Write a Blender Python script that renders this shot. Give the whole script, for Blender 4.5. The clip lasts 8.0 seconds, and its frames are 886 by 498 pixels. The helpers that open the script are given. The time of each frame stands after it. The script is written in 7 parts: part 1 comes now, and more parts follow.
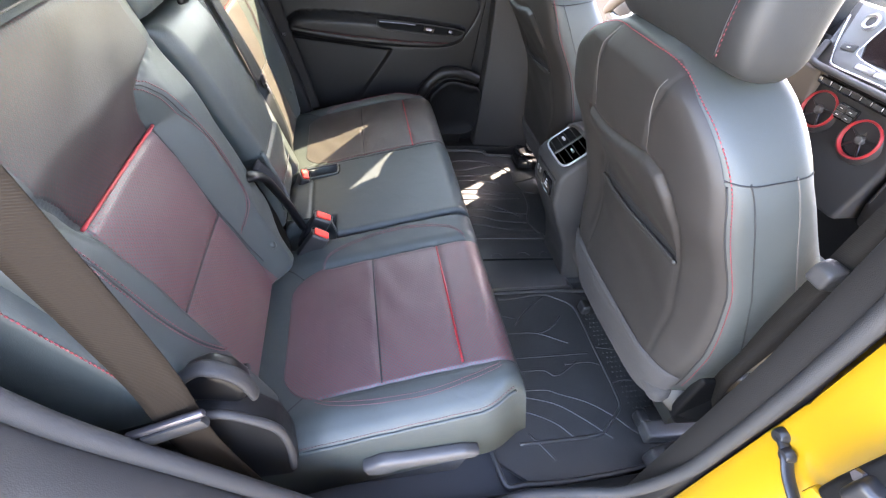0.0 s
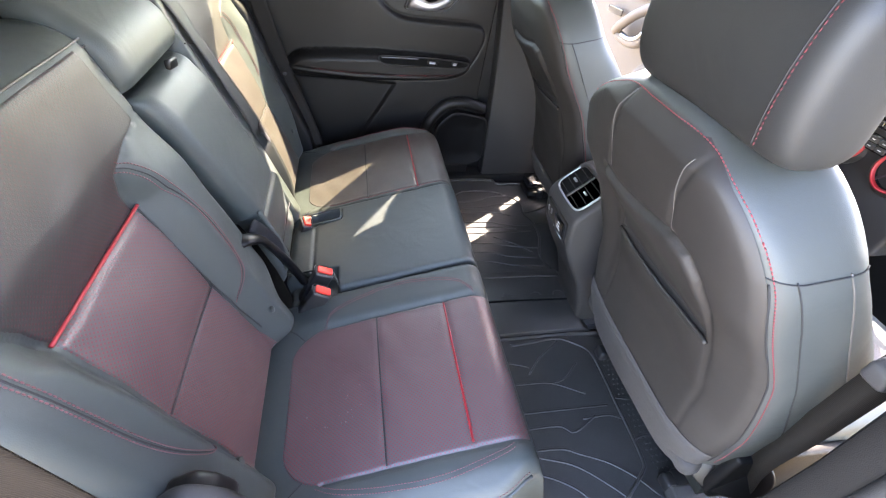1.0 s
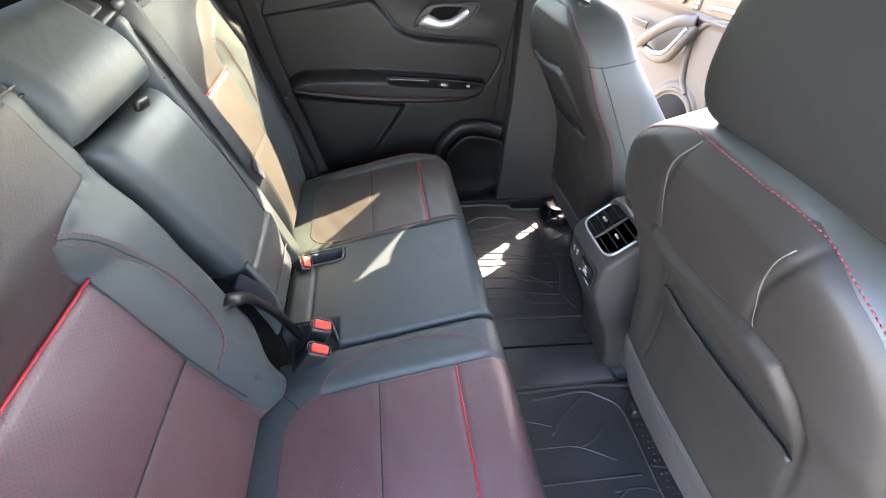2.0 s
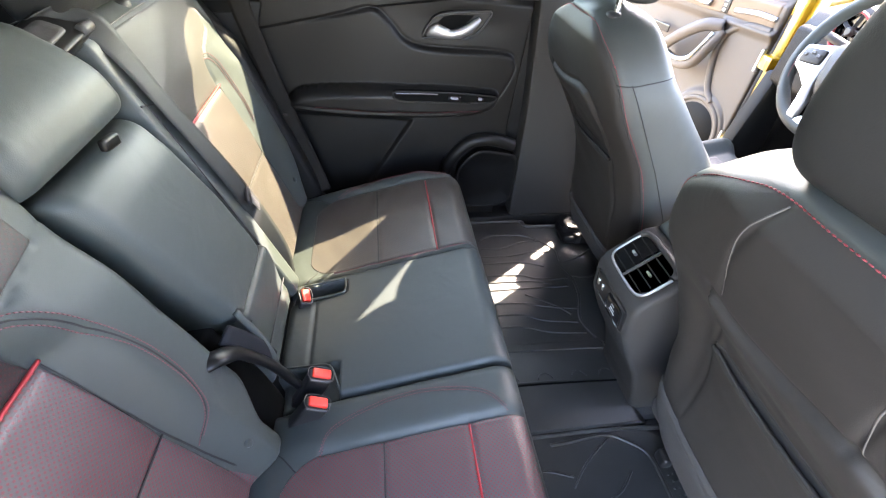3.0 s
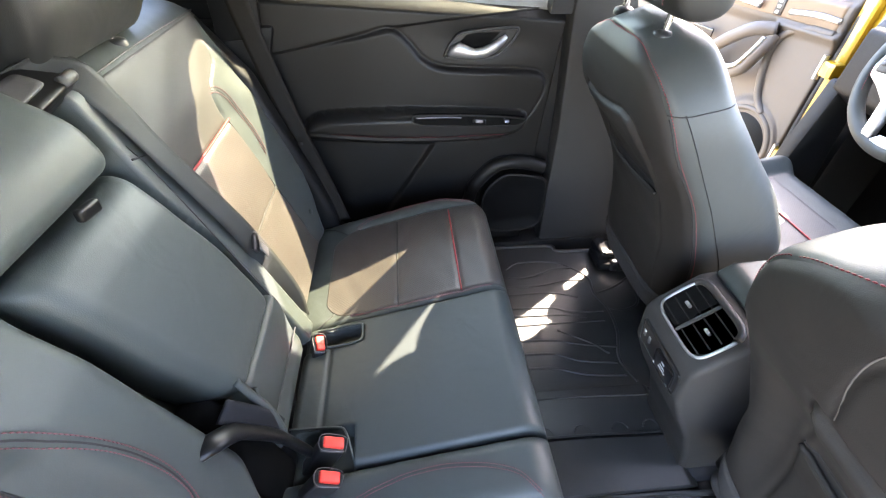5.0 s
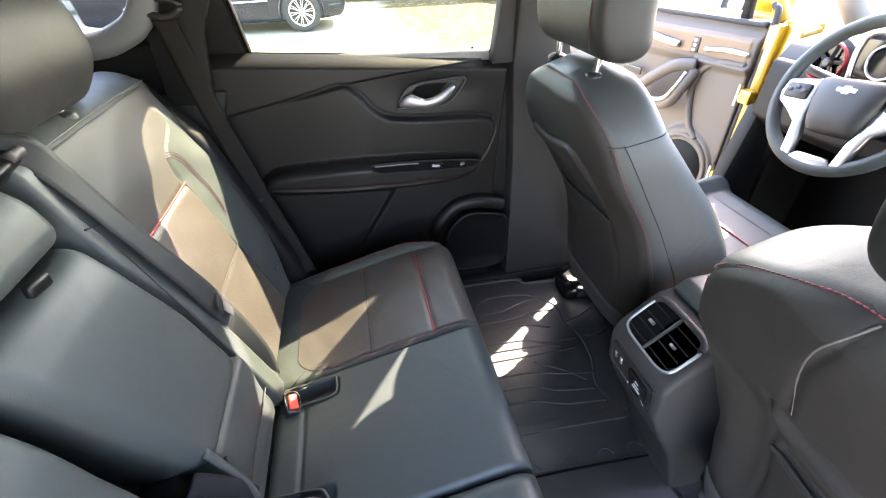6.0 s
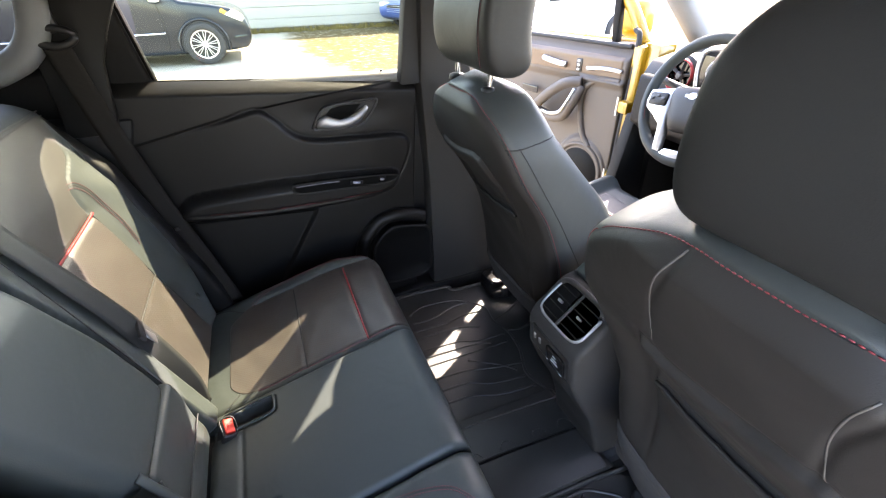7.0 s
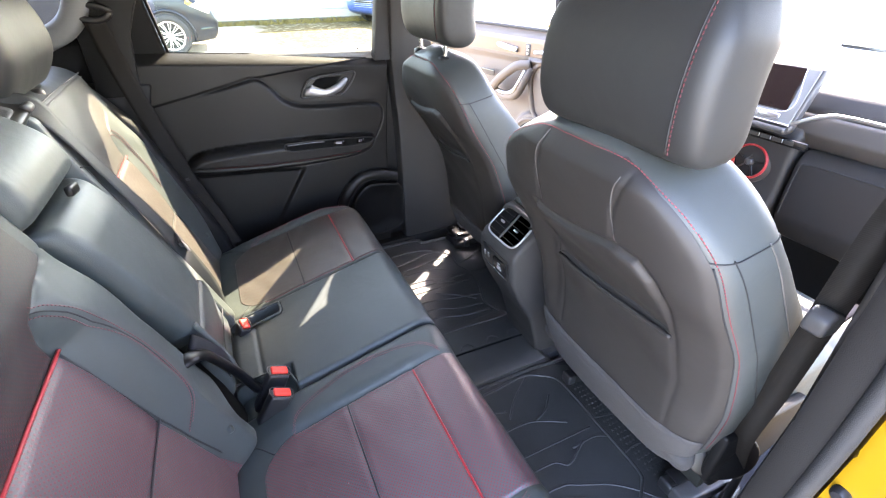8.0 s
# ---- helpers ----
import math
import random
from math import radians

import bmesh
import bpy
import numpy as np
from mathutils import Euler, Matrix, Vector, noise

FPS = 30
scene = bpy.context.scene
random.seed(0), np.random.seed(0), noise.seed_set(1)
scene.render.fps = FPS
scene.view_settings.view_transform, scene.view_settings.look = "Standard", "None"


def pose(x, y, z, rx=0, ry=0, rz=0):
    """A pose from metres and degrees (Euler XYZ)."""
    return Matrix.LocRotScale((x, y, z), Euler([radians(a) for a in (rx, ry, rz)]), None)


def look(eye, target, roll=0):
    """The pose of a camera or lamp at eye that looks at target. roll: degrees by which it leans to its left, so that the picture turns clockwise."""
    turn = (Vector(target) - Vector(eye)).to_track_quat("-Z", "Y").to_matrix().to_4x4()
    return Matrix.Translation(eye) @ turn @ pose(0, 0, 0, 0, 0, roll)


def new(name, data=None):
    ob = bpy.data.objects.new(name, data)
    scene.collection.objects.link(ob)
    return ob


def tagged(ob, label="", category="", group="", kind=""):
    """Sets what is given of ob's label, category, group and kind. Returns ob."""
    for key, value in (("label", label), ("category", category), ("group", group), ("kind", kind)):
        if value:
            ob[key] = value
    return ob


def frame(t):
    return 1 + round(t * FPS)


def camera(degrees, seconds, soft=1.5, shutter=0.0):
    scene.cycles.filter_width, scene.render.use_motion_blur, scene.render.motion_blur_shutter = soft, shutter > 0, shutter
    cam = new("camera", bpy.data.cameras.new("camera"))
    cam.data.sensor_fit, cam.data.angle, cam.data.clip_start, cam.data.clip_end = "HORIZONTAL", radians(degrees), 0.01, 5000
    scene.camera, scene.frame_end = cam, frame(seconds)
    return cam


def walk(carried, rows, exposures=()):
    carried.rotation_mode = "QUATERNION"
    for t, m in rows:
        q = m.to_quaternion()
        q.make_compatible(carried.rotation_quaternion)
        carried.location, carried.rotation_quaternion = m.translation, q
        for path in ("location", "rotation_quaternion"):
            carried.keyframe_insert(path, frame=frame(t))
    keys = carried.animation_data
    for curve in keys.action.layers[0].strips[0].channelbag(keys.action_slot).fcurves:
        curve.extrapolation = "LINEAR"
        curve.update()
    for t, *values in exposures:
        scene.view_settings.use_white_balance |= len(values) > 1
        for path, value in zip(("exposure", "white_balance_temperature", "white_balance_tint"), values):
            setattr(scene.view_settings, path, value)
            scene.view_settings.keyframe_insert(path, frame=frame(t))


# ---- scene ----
cam = camera(91.7, 8.0, 1.2)
PATH = [
    (0, (-0.184, -0.926, 1.022), (0.219, 0.483, -0.339), 9.0),
    (0.5, (-0.17, -0.889, 1.044), (0.199, 0.54, -0.306), 7.4),
    (1, (-0.16, -0.819, 1.064), (0.194, 0.624, -0.276), 6.3),
    (1.5, (-0.151, -0.738, 1.069), (0.188, 0.713, -0.265), 5.7),
    (1.7, (-0.142, -0.712, 1.064), (0.176, 0.749, -0.263), 5.3),
    (2.8, (-0.126, -0.582, 1.049), (0.139, 0.9, -0.268), 3.8),
    (3, (-0.123, -0.558, 1.055), (0.135, 0.916, -0.273), 3.7),
    (3.5, (-0.113, -0.511, 1.053), (0.103, 0.965, -0.279), 2.5),
    (4, (-0.115, -0.477, 1.056), (0.073, 1.005, -0.274), 1.8),
    (4.5, (-0.11, -0.45, 1.06), (0.049, 1.037, -0.268), 0.9),
    (4.7, (-0.107, -0.442, 1.06), (0.042, 1.048, -0.265), 0.7),
    (5.8, (-0.102, -0.432, 1.067), (0.073, 1.129, -0.172), -2.1),
    (6, (-0.1, -0.448, 1.066), (0.199, 1.148, -0.102), -1.8),
    (6.5, (-0.097, -0.473, 1.069), (0.46, 1.099, -0.035), -0.7),
    (7, (-0.104, -0.522, 1.065), (0.515, 1.041, -0.018), -1.1),
    (7.5, (-0.131, -0.639, 1.051), (0.566, 0.892, -0.031), -0.0),
    (8, (-0.214, -0.809, 1.061), (0.518, 0.697, -0.033), 0.1),
]
EXPOSURES = [(0.0, 5.22, 7600, 23), (0.5, 5.14, 7600, 23), (1.5, 5.3, 7700, 22), (3.0, 5.22, 7600, 20), (4.5, 5.22, 7600, 19), (5.8, 5.06, 7600, 20), (6.5, 4.52, 7600, 21), (7.0, 4.4, 7600, 21), (7.5, 4.85, 7500, 23), (8.0, 5.18, 7400, 24)]
walk(cam, [(t, look(eye, target, roll)) for t, eye, target, roll in PATH], EXPOSURES)

# ---- light ----
SUN_AZ, SUN_EL = 42.0, 44.0        # degrees from +x (the car's front) towards +y (its left side); height
world = bpy.data.worlds.new("sky")
scene.world = world
world.use_nodes = True
nt = world.node_tree
sky = nt.nodes.new("ShaderNodeTexSky")
sky.sky_type, sky.sun_disc = "NISHITA", False
sky.sun_elevation, sky.sun_rotation = radians(SUN_EL), radians(90 - SUN_AZ)
nt.links.new(sky.outputs[0], nt.nodes["Background"].inputs[0])
nt.nodes["Background"].inputs[1].default_value = 0.15
sun = new("sun", bpy.data.lights.new("sun", "SUN"))
sun.data.energy, sun.data.angle, sun.data.color = 2.15, radians(0.6), (1.0, 0.96, 0.87)
az, el = radians(SUN_AZ), radians(SUN_EL)
to_sun = Vector((math.cos(el) * math.cos(az), math.cos(el) * math.sin(az), math.sin(el)))
sun.matrix_world = look(to_sun * 30, (0, 0, 0))


# ---- materials ----
def material(name, base, rough=0.5, metal=0.0, grain=0.0, scale=400.0, vary=0.15, vary_scale=6.0, spec=0.5, coat=0.0):
    """A surface with a fine bump of the given scale and a slow change of tone and gloss."""
    m = bpy.data.materials.new(name)
    m.use_nodes = True
    n, l = m.node_tree.nodes, m.node_tree.links
    b = n["Principled BSDF"]
    b.inputs["Metallic"].default_value = metal
    b.inputs["Specular IOR Level"].default_value = spec
    b.inputs["Coat Weight"].default_value = coat
    co = n.new("ShaderNodeTexCoord")
    slow = n.new("ShaderNodeTexNoise")
    slow.inputs["Scale"].default_value, slow.inputs["Detail"].default_value = vary_scale, 5
    l.new(co.outputs["Object"], slow.inputs["Vector"])
    mix = n.new("ShaderNodeMix")
    mix.data_type = "RGBA"
    mix.inputs["A"].default_value = (*[c * (1 - vary) for c in base], 1)
    mix.inputs["B"].default_value = (*[min(1, c * (1 + vary)) for c in base], 1)
    l.new(slow.outputs["Fac"], mix.inputs["Factor"])
    l.new(mix.outputs["Result"], b.inputs["Base Color"])
    rr = n.new("ShaderNodeMapRange")
    rr.inputs["To Min"].default_value, rr.inputs["To Max"].default_value = max(0.02, rough - 0.08), min(1, rough + 0.08)
    l.new(slow.outputs["Fac"], rr.inputs["Value"])
    l.new(rr.outputs["Result"], b.inputs["Roughness"])
    if grain:
        fine = n.new("ShaderNodeTexVoronoi")
        fine.inputs["Scale"].default_value = scale
        l.new(co.outputs["Object"], fine.inputs["Vector"])
        bump = n.new("ShaderNodeBump")
        bump.inputs["Strength"].default_value, bump.inputs["Distance"].default_value = grain, 0.0006
        l.new(fine.outputs["Distance"], bump.inputs["Height"])
        l.new(bump.outputs["Normal"], b.inputs["Normal"])
    return m


LEATHER = material("black_leather", (0.0395, 0.0472, 0.0456), 0.50, grain=0.14, scale=800, spec=0.4)


def perforated(name, base, hole, rough, pitch, radius):
    """Leather with rows of small punched holes, in the panel's own plane."""
    m = material(name, base, rough, grain=0.25, scale=700)
    n, l = m.node_tree.nodes, m.node_tree.links
    b = n["Principled BSDF"]
    co = next(x for x in n if x.type == "TEX_COORD")
    turn = n.new("ShaderNodeMapping")
    turn.inputs["Rotation"].default_value = (0, 0, radians(45))
    turn.inputs["Scale"].default_value = (1 / pitch, 1 / pitch, 0)
    l.new(co.outputs["Object"], turn.inputs["Vector"])
    cell = n.new("ShaderNodeVectorMath")
    cell.operation = "FRACTION"
    l.new(turn.outputs["Vector"], cell.inputs[0])
    far = n.new("ShaderNodeVectorMath")
    far.operation = "DISTANCE"
    far.inputs[1].default_value = (0.5, 0.5, 0)
    l.new(cell.outputs["Vector"], far.inputs[0])
    dot = n.new("ShaderNodeMapRange")
    dot.inputs["From Min"].default_value, dot.inputs["From Max"].default_value = radius * 0.7, radius * 1.3
    dot.inputs["To Min"].default_value, dot.inputs["To Max"].default_value = 1, 0
    l.new(far.outputs["Value"], dot.inputs["Value"])
    old = b.inputs["Base Color"].links[0].from_socket
    mix = n.new("ShaderNodeMix")
    mix.data_type = "RGBA"
    mix.inputs["B"].default_value = (*hole, 1)
    l.new(old, mix.inputs["A"])
    l.new(dot.outputs["Result"], mix.inputs["Factor"])
    l.new(mix.outputs["Result"], b.inputs["Base Color"])
    dent = n.new("ShaderNodeBump")
    dent.invert = True
    dent.inputs["Strength"].default_value, dent.inputs["Distance"].default_value = 0.22, 0.0006
    l.new(dot.outputs["Result"], dent.inputs["Height"])
    l.new(b.inputs["Normal"].links[0].from_socket, dent.inputs["Normal"])
    l.new(dent.outputs["Normal"], b.inputs["Normal"])
    return m


INSERT = perforated("insert_leather", (0.060, 0.049, 0.049), (0.140, 0.010, 0.019), 0.44, 0.0050, 0.26)
# lit copy of the insert leather: the left seat's sunlit look put into its base
SUNLIT_INSERT = perforated("sunlit_insert_leather", (0.053, 0.0505, 0.0455), (0.048, 0.022, 0.019), 0.44, 0.0050, 0.26)
INSERT.node_tree.nodes["Principled BSDF"].inputs["Specular IOR Level"].default_value = 0.7
UPPER = perforated("upper_perforated_leather", (0.024, 0.024, 0.0235), (0.080, 0.011, 0.015), 0.48, 0.0050, 0.26)
UPPER.node_tree.nodes["Principled BSDF"].inputs["Specular IOR Level"].default_value = 0.38
_n, _l = UPPER.node_tree.nodes, UPPER.node_tree.links
_dot = next(x for x in _n if x.type == "MAP_RANGE" and x.inputs["To Min"].default_value == 1)
_mix = _dot.outputs["Result"].links[0].to_node
_xyz, _fade, _mul = _n.new("ShaderNodeSeparateXYZ"), _n.new("ShaderNodeMapRange"), _n.new("ShaderNodeMath")
_l.new(next(x for x in _n if x.type == "TEX_COORD").outputs["Object"], _xyz.inputs[0])
_fade.inputs["From Min"].default_value, _fade.inputs["From Max"].default_value = 0.386, 0.47
_fade.inputs["To Min"].default_value, _fade.inputs["To Max"].default_value = 1.0, 0.35
_mul.operation = "MULTIPLY"
_l.new(_xyz.outputs["Y"], _fade.inputs["Value"])
_l.new(_dot.outputs["Result"], _mul.inputs[0]), _l.new(_fade.outputs["Result"], _mul.inputs[1])
_l.new(_mul.outputs[0], _mix.inputs["Factor"])
next(x for x in _n if x.type == "BUMP" and x.invert).inputs["Strength"].default_value = 0.10
# smooth left upper panel, with the sun's tan put into its base colour
PLAINPANEL = material("plain_panel_leather", (0.047, 0.0450, 0.0415), 0.52, grain=0.14, scale=800, spec=0.32)
PERFORATED = perforated("perforated_leather", (0.042, 0.044, 0.046), (0.012, 0.010, 0.010), 0.48, 0.0042, 0.2)
FABRIC = material("seat_back_vinyl", (0.0200, 0.0174, 0.0158), 0.6, grain=0.12, scale=900)
# the seats' leather darkened: missing shade on the headrests put into the base
SHADED_HEADREST = material("shaded_headrest_leather", (0.0215, 0.0220, 0.0220), 0.54, grain=0.14, scale=800, spec=0.4)
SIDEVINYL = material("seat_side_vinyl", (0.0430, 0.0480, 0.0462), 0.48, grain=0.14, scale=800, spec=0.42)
PLASTIC = material("black_plastic", (0.007, 0.007, 0.0074), 0.5, grain=0.3, scale=900, spec=0.17)
DASH = material("dash_vinyl", (0.024, 0.024, 0.025), 0.55, grain=0.3, scale=800, spec=0.3)
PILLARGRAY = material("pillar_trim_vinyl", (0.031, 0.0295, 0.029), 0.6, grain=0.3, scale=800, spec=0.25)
# darker copy of the pillar vinyl: the right pillar's lower light put into its colour
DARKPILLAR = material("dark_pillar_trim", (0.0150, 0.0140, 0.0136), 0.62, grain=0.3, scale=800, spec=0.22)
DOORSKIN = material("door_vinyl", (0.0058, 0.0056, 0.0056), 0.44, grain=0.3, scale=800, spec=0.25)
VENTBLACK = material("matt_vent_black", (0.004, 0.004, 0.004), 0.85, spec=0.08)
HINGEBLACK = material("hinge_black", (0.004, 0.004, 0.0045), 0.38, spec=0.3)
GLOSS = material("gloss_black", (0.01, 0.01, 0.011), 0.12)
RUBBER = material("rubber_mat", (0.0325, 0.0320, 0.0312), 0.36, grain=0.3, scale=900, vary=0.3, vary_scale=14)
FLAPCLOTH = material("dark_flap_cloth", (0.010, 0.011, 0.014), 0.8, grain=0.6, scale=900, spec=0.2)
CARPET = material("carpet", (0.03, 0.03, 0.032), 0.95, grain=1.0, scale=900)
RED = material("red_piping", (0.3024, 0.0158, 0.0202), 0.45)
DUSTY = material("muted_red_thread", (0.15, 0.045, 0.052), 0.65)
HEADTHREAD = material("dark_red_thread", (0.13, 0.022, 0.028), 0.65)
THREAD = material("red_thread", (0.26, 0.03, 0.04), 0.6)
BUCKLE_RED = material("red_plastic", (0.75, 0.035, 0.02), 0.5)
CHROME = material("chrome", (0.75, 0.76, 0.78), 0.12, metal=1.0, vary=0.03)
SATIN = material("satin_silver", (0.6, 0.61, 0.63), 0.3, metal=1.0, vary=0.05)
PULLSILVER = material("dull_silver", (0.34, 0.34, 0.35), 0.42, metal=0.9, vary=0.08)
GRAYSTEEL = material("brushed_gray_steel", (0.20, 0.19, 0.21), 0.42, metal=1.0, vary=0.15)
# one car's webbing in four tones: the light on each belt is put into its colour
BELT = material("belt_webbing", (0.0085, 0.0072, 0.0062), 0.65, grain=0.8, scale=900, spec=0.14)
WARMBELT = material("warm_gray_webbing", (0.019, 0.0165, 0.0145), 0.6, grain=0.8, scale=900, spec=0.2)
GRAYBELT = material("gray_webbing", (0.022, 0.0235, 0.0235), 0.55, grain=0.25, scale=900, spec=0.25)
BROWNBELT = material("brown_webbing", (0.0125, 0.0085, 0.0056), 0.65, grain=0.8, scale=900, spec=0.14)
# fine ribs woven across the webbing
for _m in (BELT, BROWNBELT, GRAYBELT, WARMBELT):
    _n, _l = _m.node_tree.nodes, _m.node_tree.links
    _wave, _bump = _n.new("ShaderNodeTexWave"), next(x for x in _n if x.type == "BUMP")
    _wave.bands_direction = "Z"
    _wave.inputs["Scale"].default_value, _wave.inputs["Distortion"].default_value = 130.0, 0.3
    _l.new(next(x for x in _n if x.type == "TEX_COORD").outputs["Object"], _wave.inputs["Vector"])
    _l.new(_wave.outputs["Fac"], _bump.inputs["Height"])
    _bump.inputs["Distance"].default_value = 0.00025
YELLOW = material("yellow_paint", (0.38, 0.205, 0.009), 0.3, vary=0.04, coat=0.6)
HEADLINER = material("headliner", (0.30, 0.30, 0.30), 0.9, grain=0.5, scale=600)
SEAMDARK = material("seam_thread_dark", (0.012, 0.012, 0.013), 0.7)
GLOSSY_PLASTIC = material("smooth_black_plastic", (0.014, 0.014, 0.015), 0.38)
GRAYPLASTIC = material("gray_plastic", (0.054, 0.052, 0.052), 0.45, grain=0.3, scale=900)
TYRE = material("tyre_rubber", (0.025, 0.025, 0.026), 0.8, grain=0.3, scale=200)
VANPAINT = material("dark_blue_paint", (0.010, 0.014, 0.021), 0.22, coat=0.2, vary=0.05, spec=0.3)
WHITEPAINT = material("white_paint", (0.75, 0.76, 0.76), 0.3, coat=0.5, vary=0.03)
BLUEPAINT = material("blue_paint", (0.05, 0.10, 0.30), 0.3, coat=0.5, vary=0.05)
DARKGLASS = material("dark_glass", (0.03, 0.045, 0.045), 0.08, vary=0.05)
LAMP = material("headlamp_lens", (0.7, 0.68, 0.62), 0.12, vary=0.1)
AMBER = material("amber_lens", (0.8, 0.35, 0.04), 0.2)
SIDING = material("painted_siding", (0.33, 0.315, 0.275), 0.75, grain=0.3, scale=60, vary=0.12, vary_scale=1.5)
GRASS = material("dry_grass", (0.15, 0.115, 0.03), 0.9, vary=0.4, vary_scale=4)
PALETRIM = material("pale_gray_trim", (0.17, 0.178, 0.188), 0.5, grain=0.3, scale=700)
# door vinyl along the sill, with the sky light on it put into a pale base
LIT_SILL = material("lit_sill_vinyl", (0.16, 0.162, 0.162), 0.5, grain=0.3, scale=700)
GRAYTRIM = material("gray_door_trim", (0.029, 0.028, 0.027), 0.5, grain=0.3, scale=700)
GRILLE = perforated("speaker_mesh", (0.0045, 0.0045, 0.0048), (0.002, 0.002, 0.002), 0.55, 0.005, 0.3)
GRILLE.node_tree.nodes["Principled BSDF"].inputs["Specular IOR Level"].default_value = 0.12
SCREEN = material("dark_screen", (0.02, 0.012, 0.012), 0.1)
WHITEPRINT = material("pale_print", (0.6, 0.6, 0.6), 0.6)
BLUEWALL = material("pale_blue_wall", (0.42, 0.55, 0.66), 0.8, grain=0.3, scale=60)
WOOD = material("brown_trim_strip", (0.115, 0.072, 0.042), 0.35, vary=0.3, vary_scale=9)
# black trim with the daylight on the open driver door put into a tan base
DAYLIT_TRIM = material("daylit_trim", (0.085, 0.068, 0.055), 0.6, grain=0.3, scale=700)
PALEDUST = material("pale_dust", (0.16, 0.13, 0.13), 0.9)
PIPING = material("gray_piping", (0.070, 0.064, 0.060), 0.5)
FELT = material("gray_seat_felt", (0.036, 0.0335, 0.033), 0.9, grain=0.8, scale=900)
SEAL = material("door_seal", (0.02, 0.02, 0.021), 0.7, grain=0.4, scale=900)


def creases(m, depth, scale):
    """Slow folds of worn upholstery under the grain."""
    n, l = m.node_tree.nodes, m.node_tree.links
    b = n["Principled BSDF"]
    noise, bump = n.new("ShaderNodeTexNoise"), n.new("ShaderNodeBump")
    noise.inputs["Scale"].default_value, noise.inputs["Detail"].default_value, noise.inputs["Distortion"].default_value = scale, 3, 0.6
    bump.inputs["Strength"].default_value, bump.inputs["Distance"].default_value = 0.5, depth
    l.new(next(x for x in n if x.type == "TEX_COORD").outputs["Object"], noise.inputs["Vector"])
    l.new(noise.outputs["Fac"], bump.inputs["Height"])
    l.new(b.inputs["Normal"].links[0].from_socket, bump.inputs["Normal"])
    l.new(bump.outputs["Normal"], b.inputs["Normal"])


for _m in (LEATHER, INSERT, SUNLIT_INSERT, UPPER, FABRIC, SIDEVINYL, SHADED_HEADREST):
    creases(_m, 0.004, 11.0)


def pane_material(name, tint, gloss=0.6):
    """Thin window glass: clear, with a mirror's share by Fresnel."""
    m = bpy.data.materials.new(name)
    m.use_nodes = True
    n, l = m.node_tree.nodes, m.node_tree.links
    out = n["Material Output"]
    clear, shine, mix, fres = n.new("ShaderNodeBsdfTransparent"), n.new("ShaderNodeBsdfGlossy"), n.new("ShaderNodeMixShader"), n.new("ShaderNodeFresnel")
    clear.inputs["Color"].default_value = (*tint, 1)
    shine.inputs["Roughness"].default_value = 0.02
    fres.inputs["IOR"].default_value = 1.3
    l.new(fres.outputs[0], mix.inputs[0]), l.new(clear.outputs[0], mix.inputs[1]), l.new(shine.outputs[0], mix.inputs[2])
    l.new(mix.outputs[0], out.inputs["Surface"])
    return m


GLASS = pane_material("window_glass", (0.88, 0.905, 0.82))

# ---- builders ----
def thing(name, label, category, group="", kind=""):
    return tagged(new(name), label, category, group, kind)


def solid(name, verts, faces, mat, parent=None, m=None, smooth=True, label=""):
    me = bpy.data.meshes.new(name)
    me.from_pydata([tuple(v) for v in verts], [], [tuple(f) for f in faces])
    me.materials.append(mat)
    if smooth:
        me.polygons.foreach_set("use_smooth", [True] * len(me.polygons))
    ob = new(name, me)
    if m is not None:
        ob.matrix_world = m
    if parent is not None:
        ob.parent = parent
    if label:
        tagged(ob, label)
    return ob


def part(name, bm, mat, parent=None, label="", m=None, smooth=True):
    me = bpy.data.meshes.new(name)
    bm.to_mesh(me)
    bm.free()
    me.materials.append(mat)
    if smooth:
        me.polygons.foreach_set("use_smooth", [True] * len(me.polygons))
        me.set_sharp_from_angle(angle=radians(40))
    ob = new(name, me)
    if m is not None:
        ob.matrix_world = m
    if parent is not None:
        ob.parent = parent
    if label:
        tagged(ob, label)
    return ob


def box(sx, sy, sz, bevel=0.004, seg=2, m=None):
    bm = bmesh.new()
    bmesh.ops.create_cube(bm, size=1, matrix=Matrix.Diagonal((sx, sy, sz, 1)))
    if bevel:
        bmesh.ops.bevel(bm, geom=bm.edges[:], offset=bevel, segments=seg, profile=0.5, affect="EDGES")
    if m is not None:
        bmesh.ops.transform(bm, matrix=m, verts=bm.verts)
    return bm


def prism(points, y0, y1, bevel=0.004, seg=2):
    """A shape drawn in x and z, from y0 to y1."""
    bm = bmesh.new()
    lo = [bm.verts.new((x, y0, z)) for x, z in points]
    hi = [bm.verts.new((x, y1, z)) for x, z in points]
    n = len(points)
    bm.faces.new(lo), bm.faces.new(hi[::-1])
    for i in range(n):
        bm.faces.new((lo[i], hi[i], hi[(i + 1) % n], lo[(i + 1) % n]))
    bmesh.ops.recalc_face_normals(bm, faces=bm.faces)
    if bevel:
        bmesh.ops.bevel(bm, geom=bm.edges[:], offset=bevel, segments=seg, profile=0.5, affect="EDGES")
    return bm


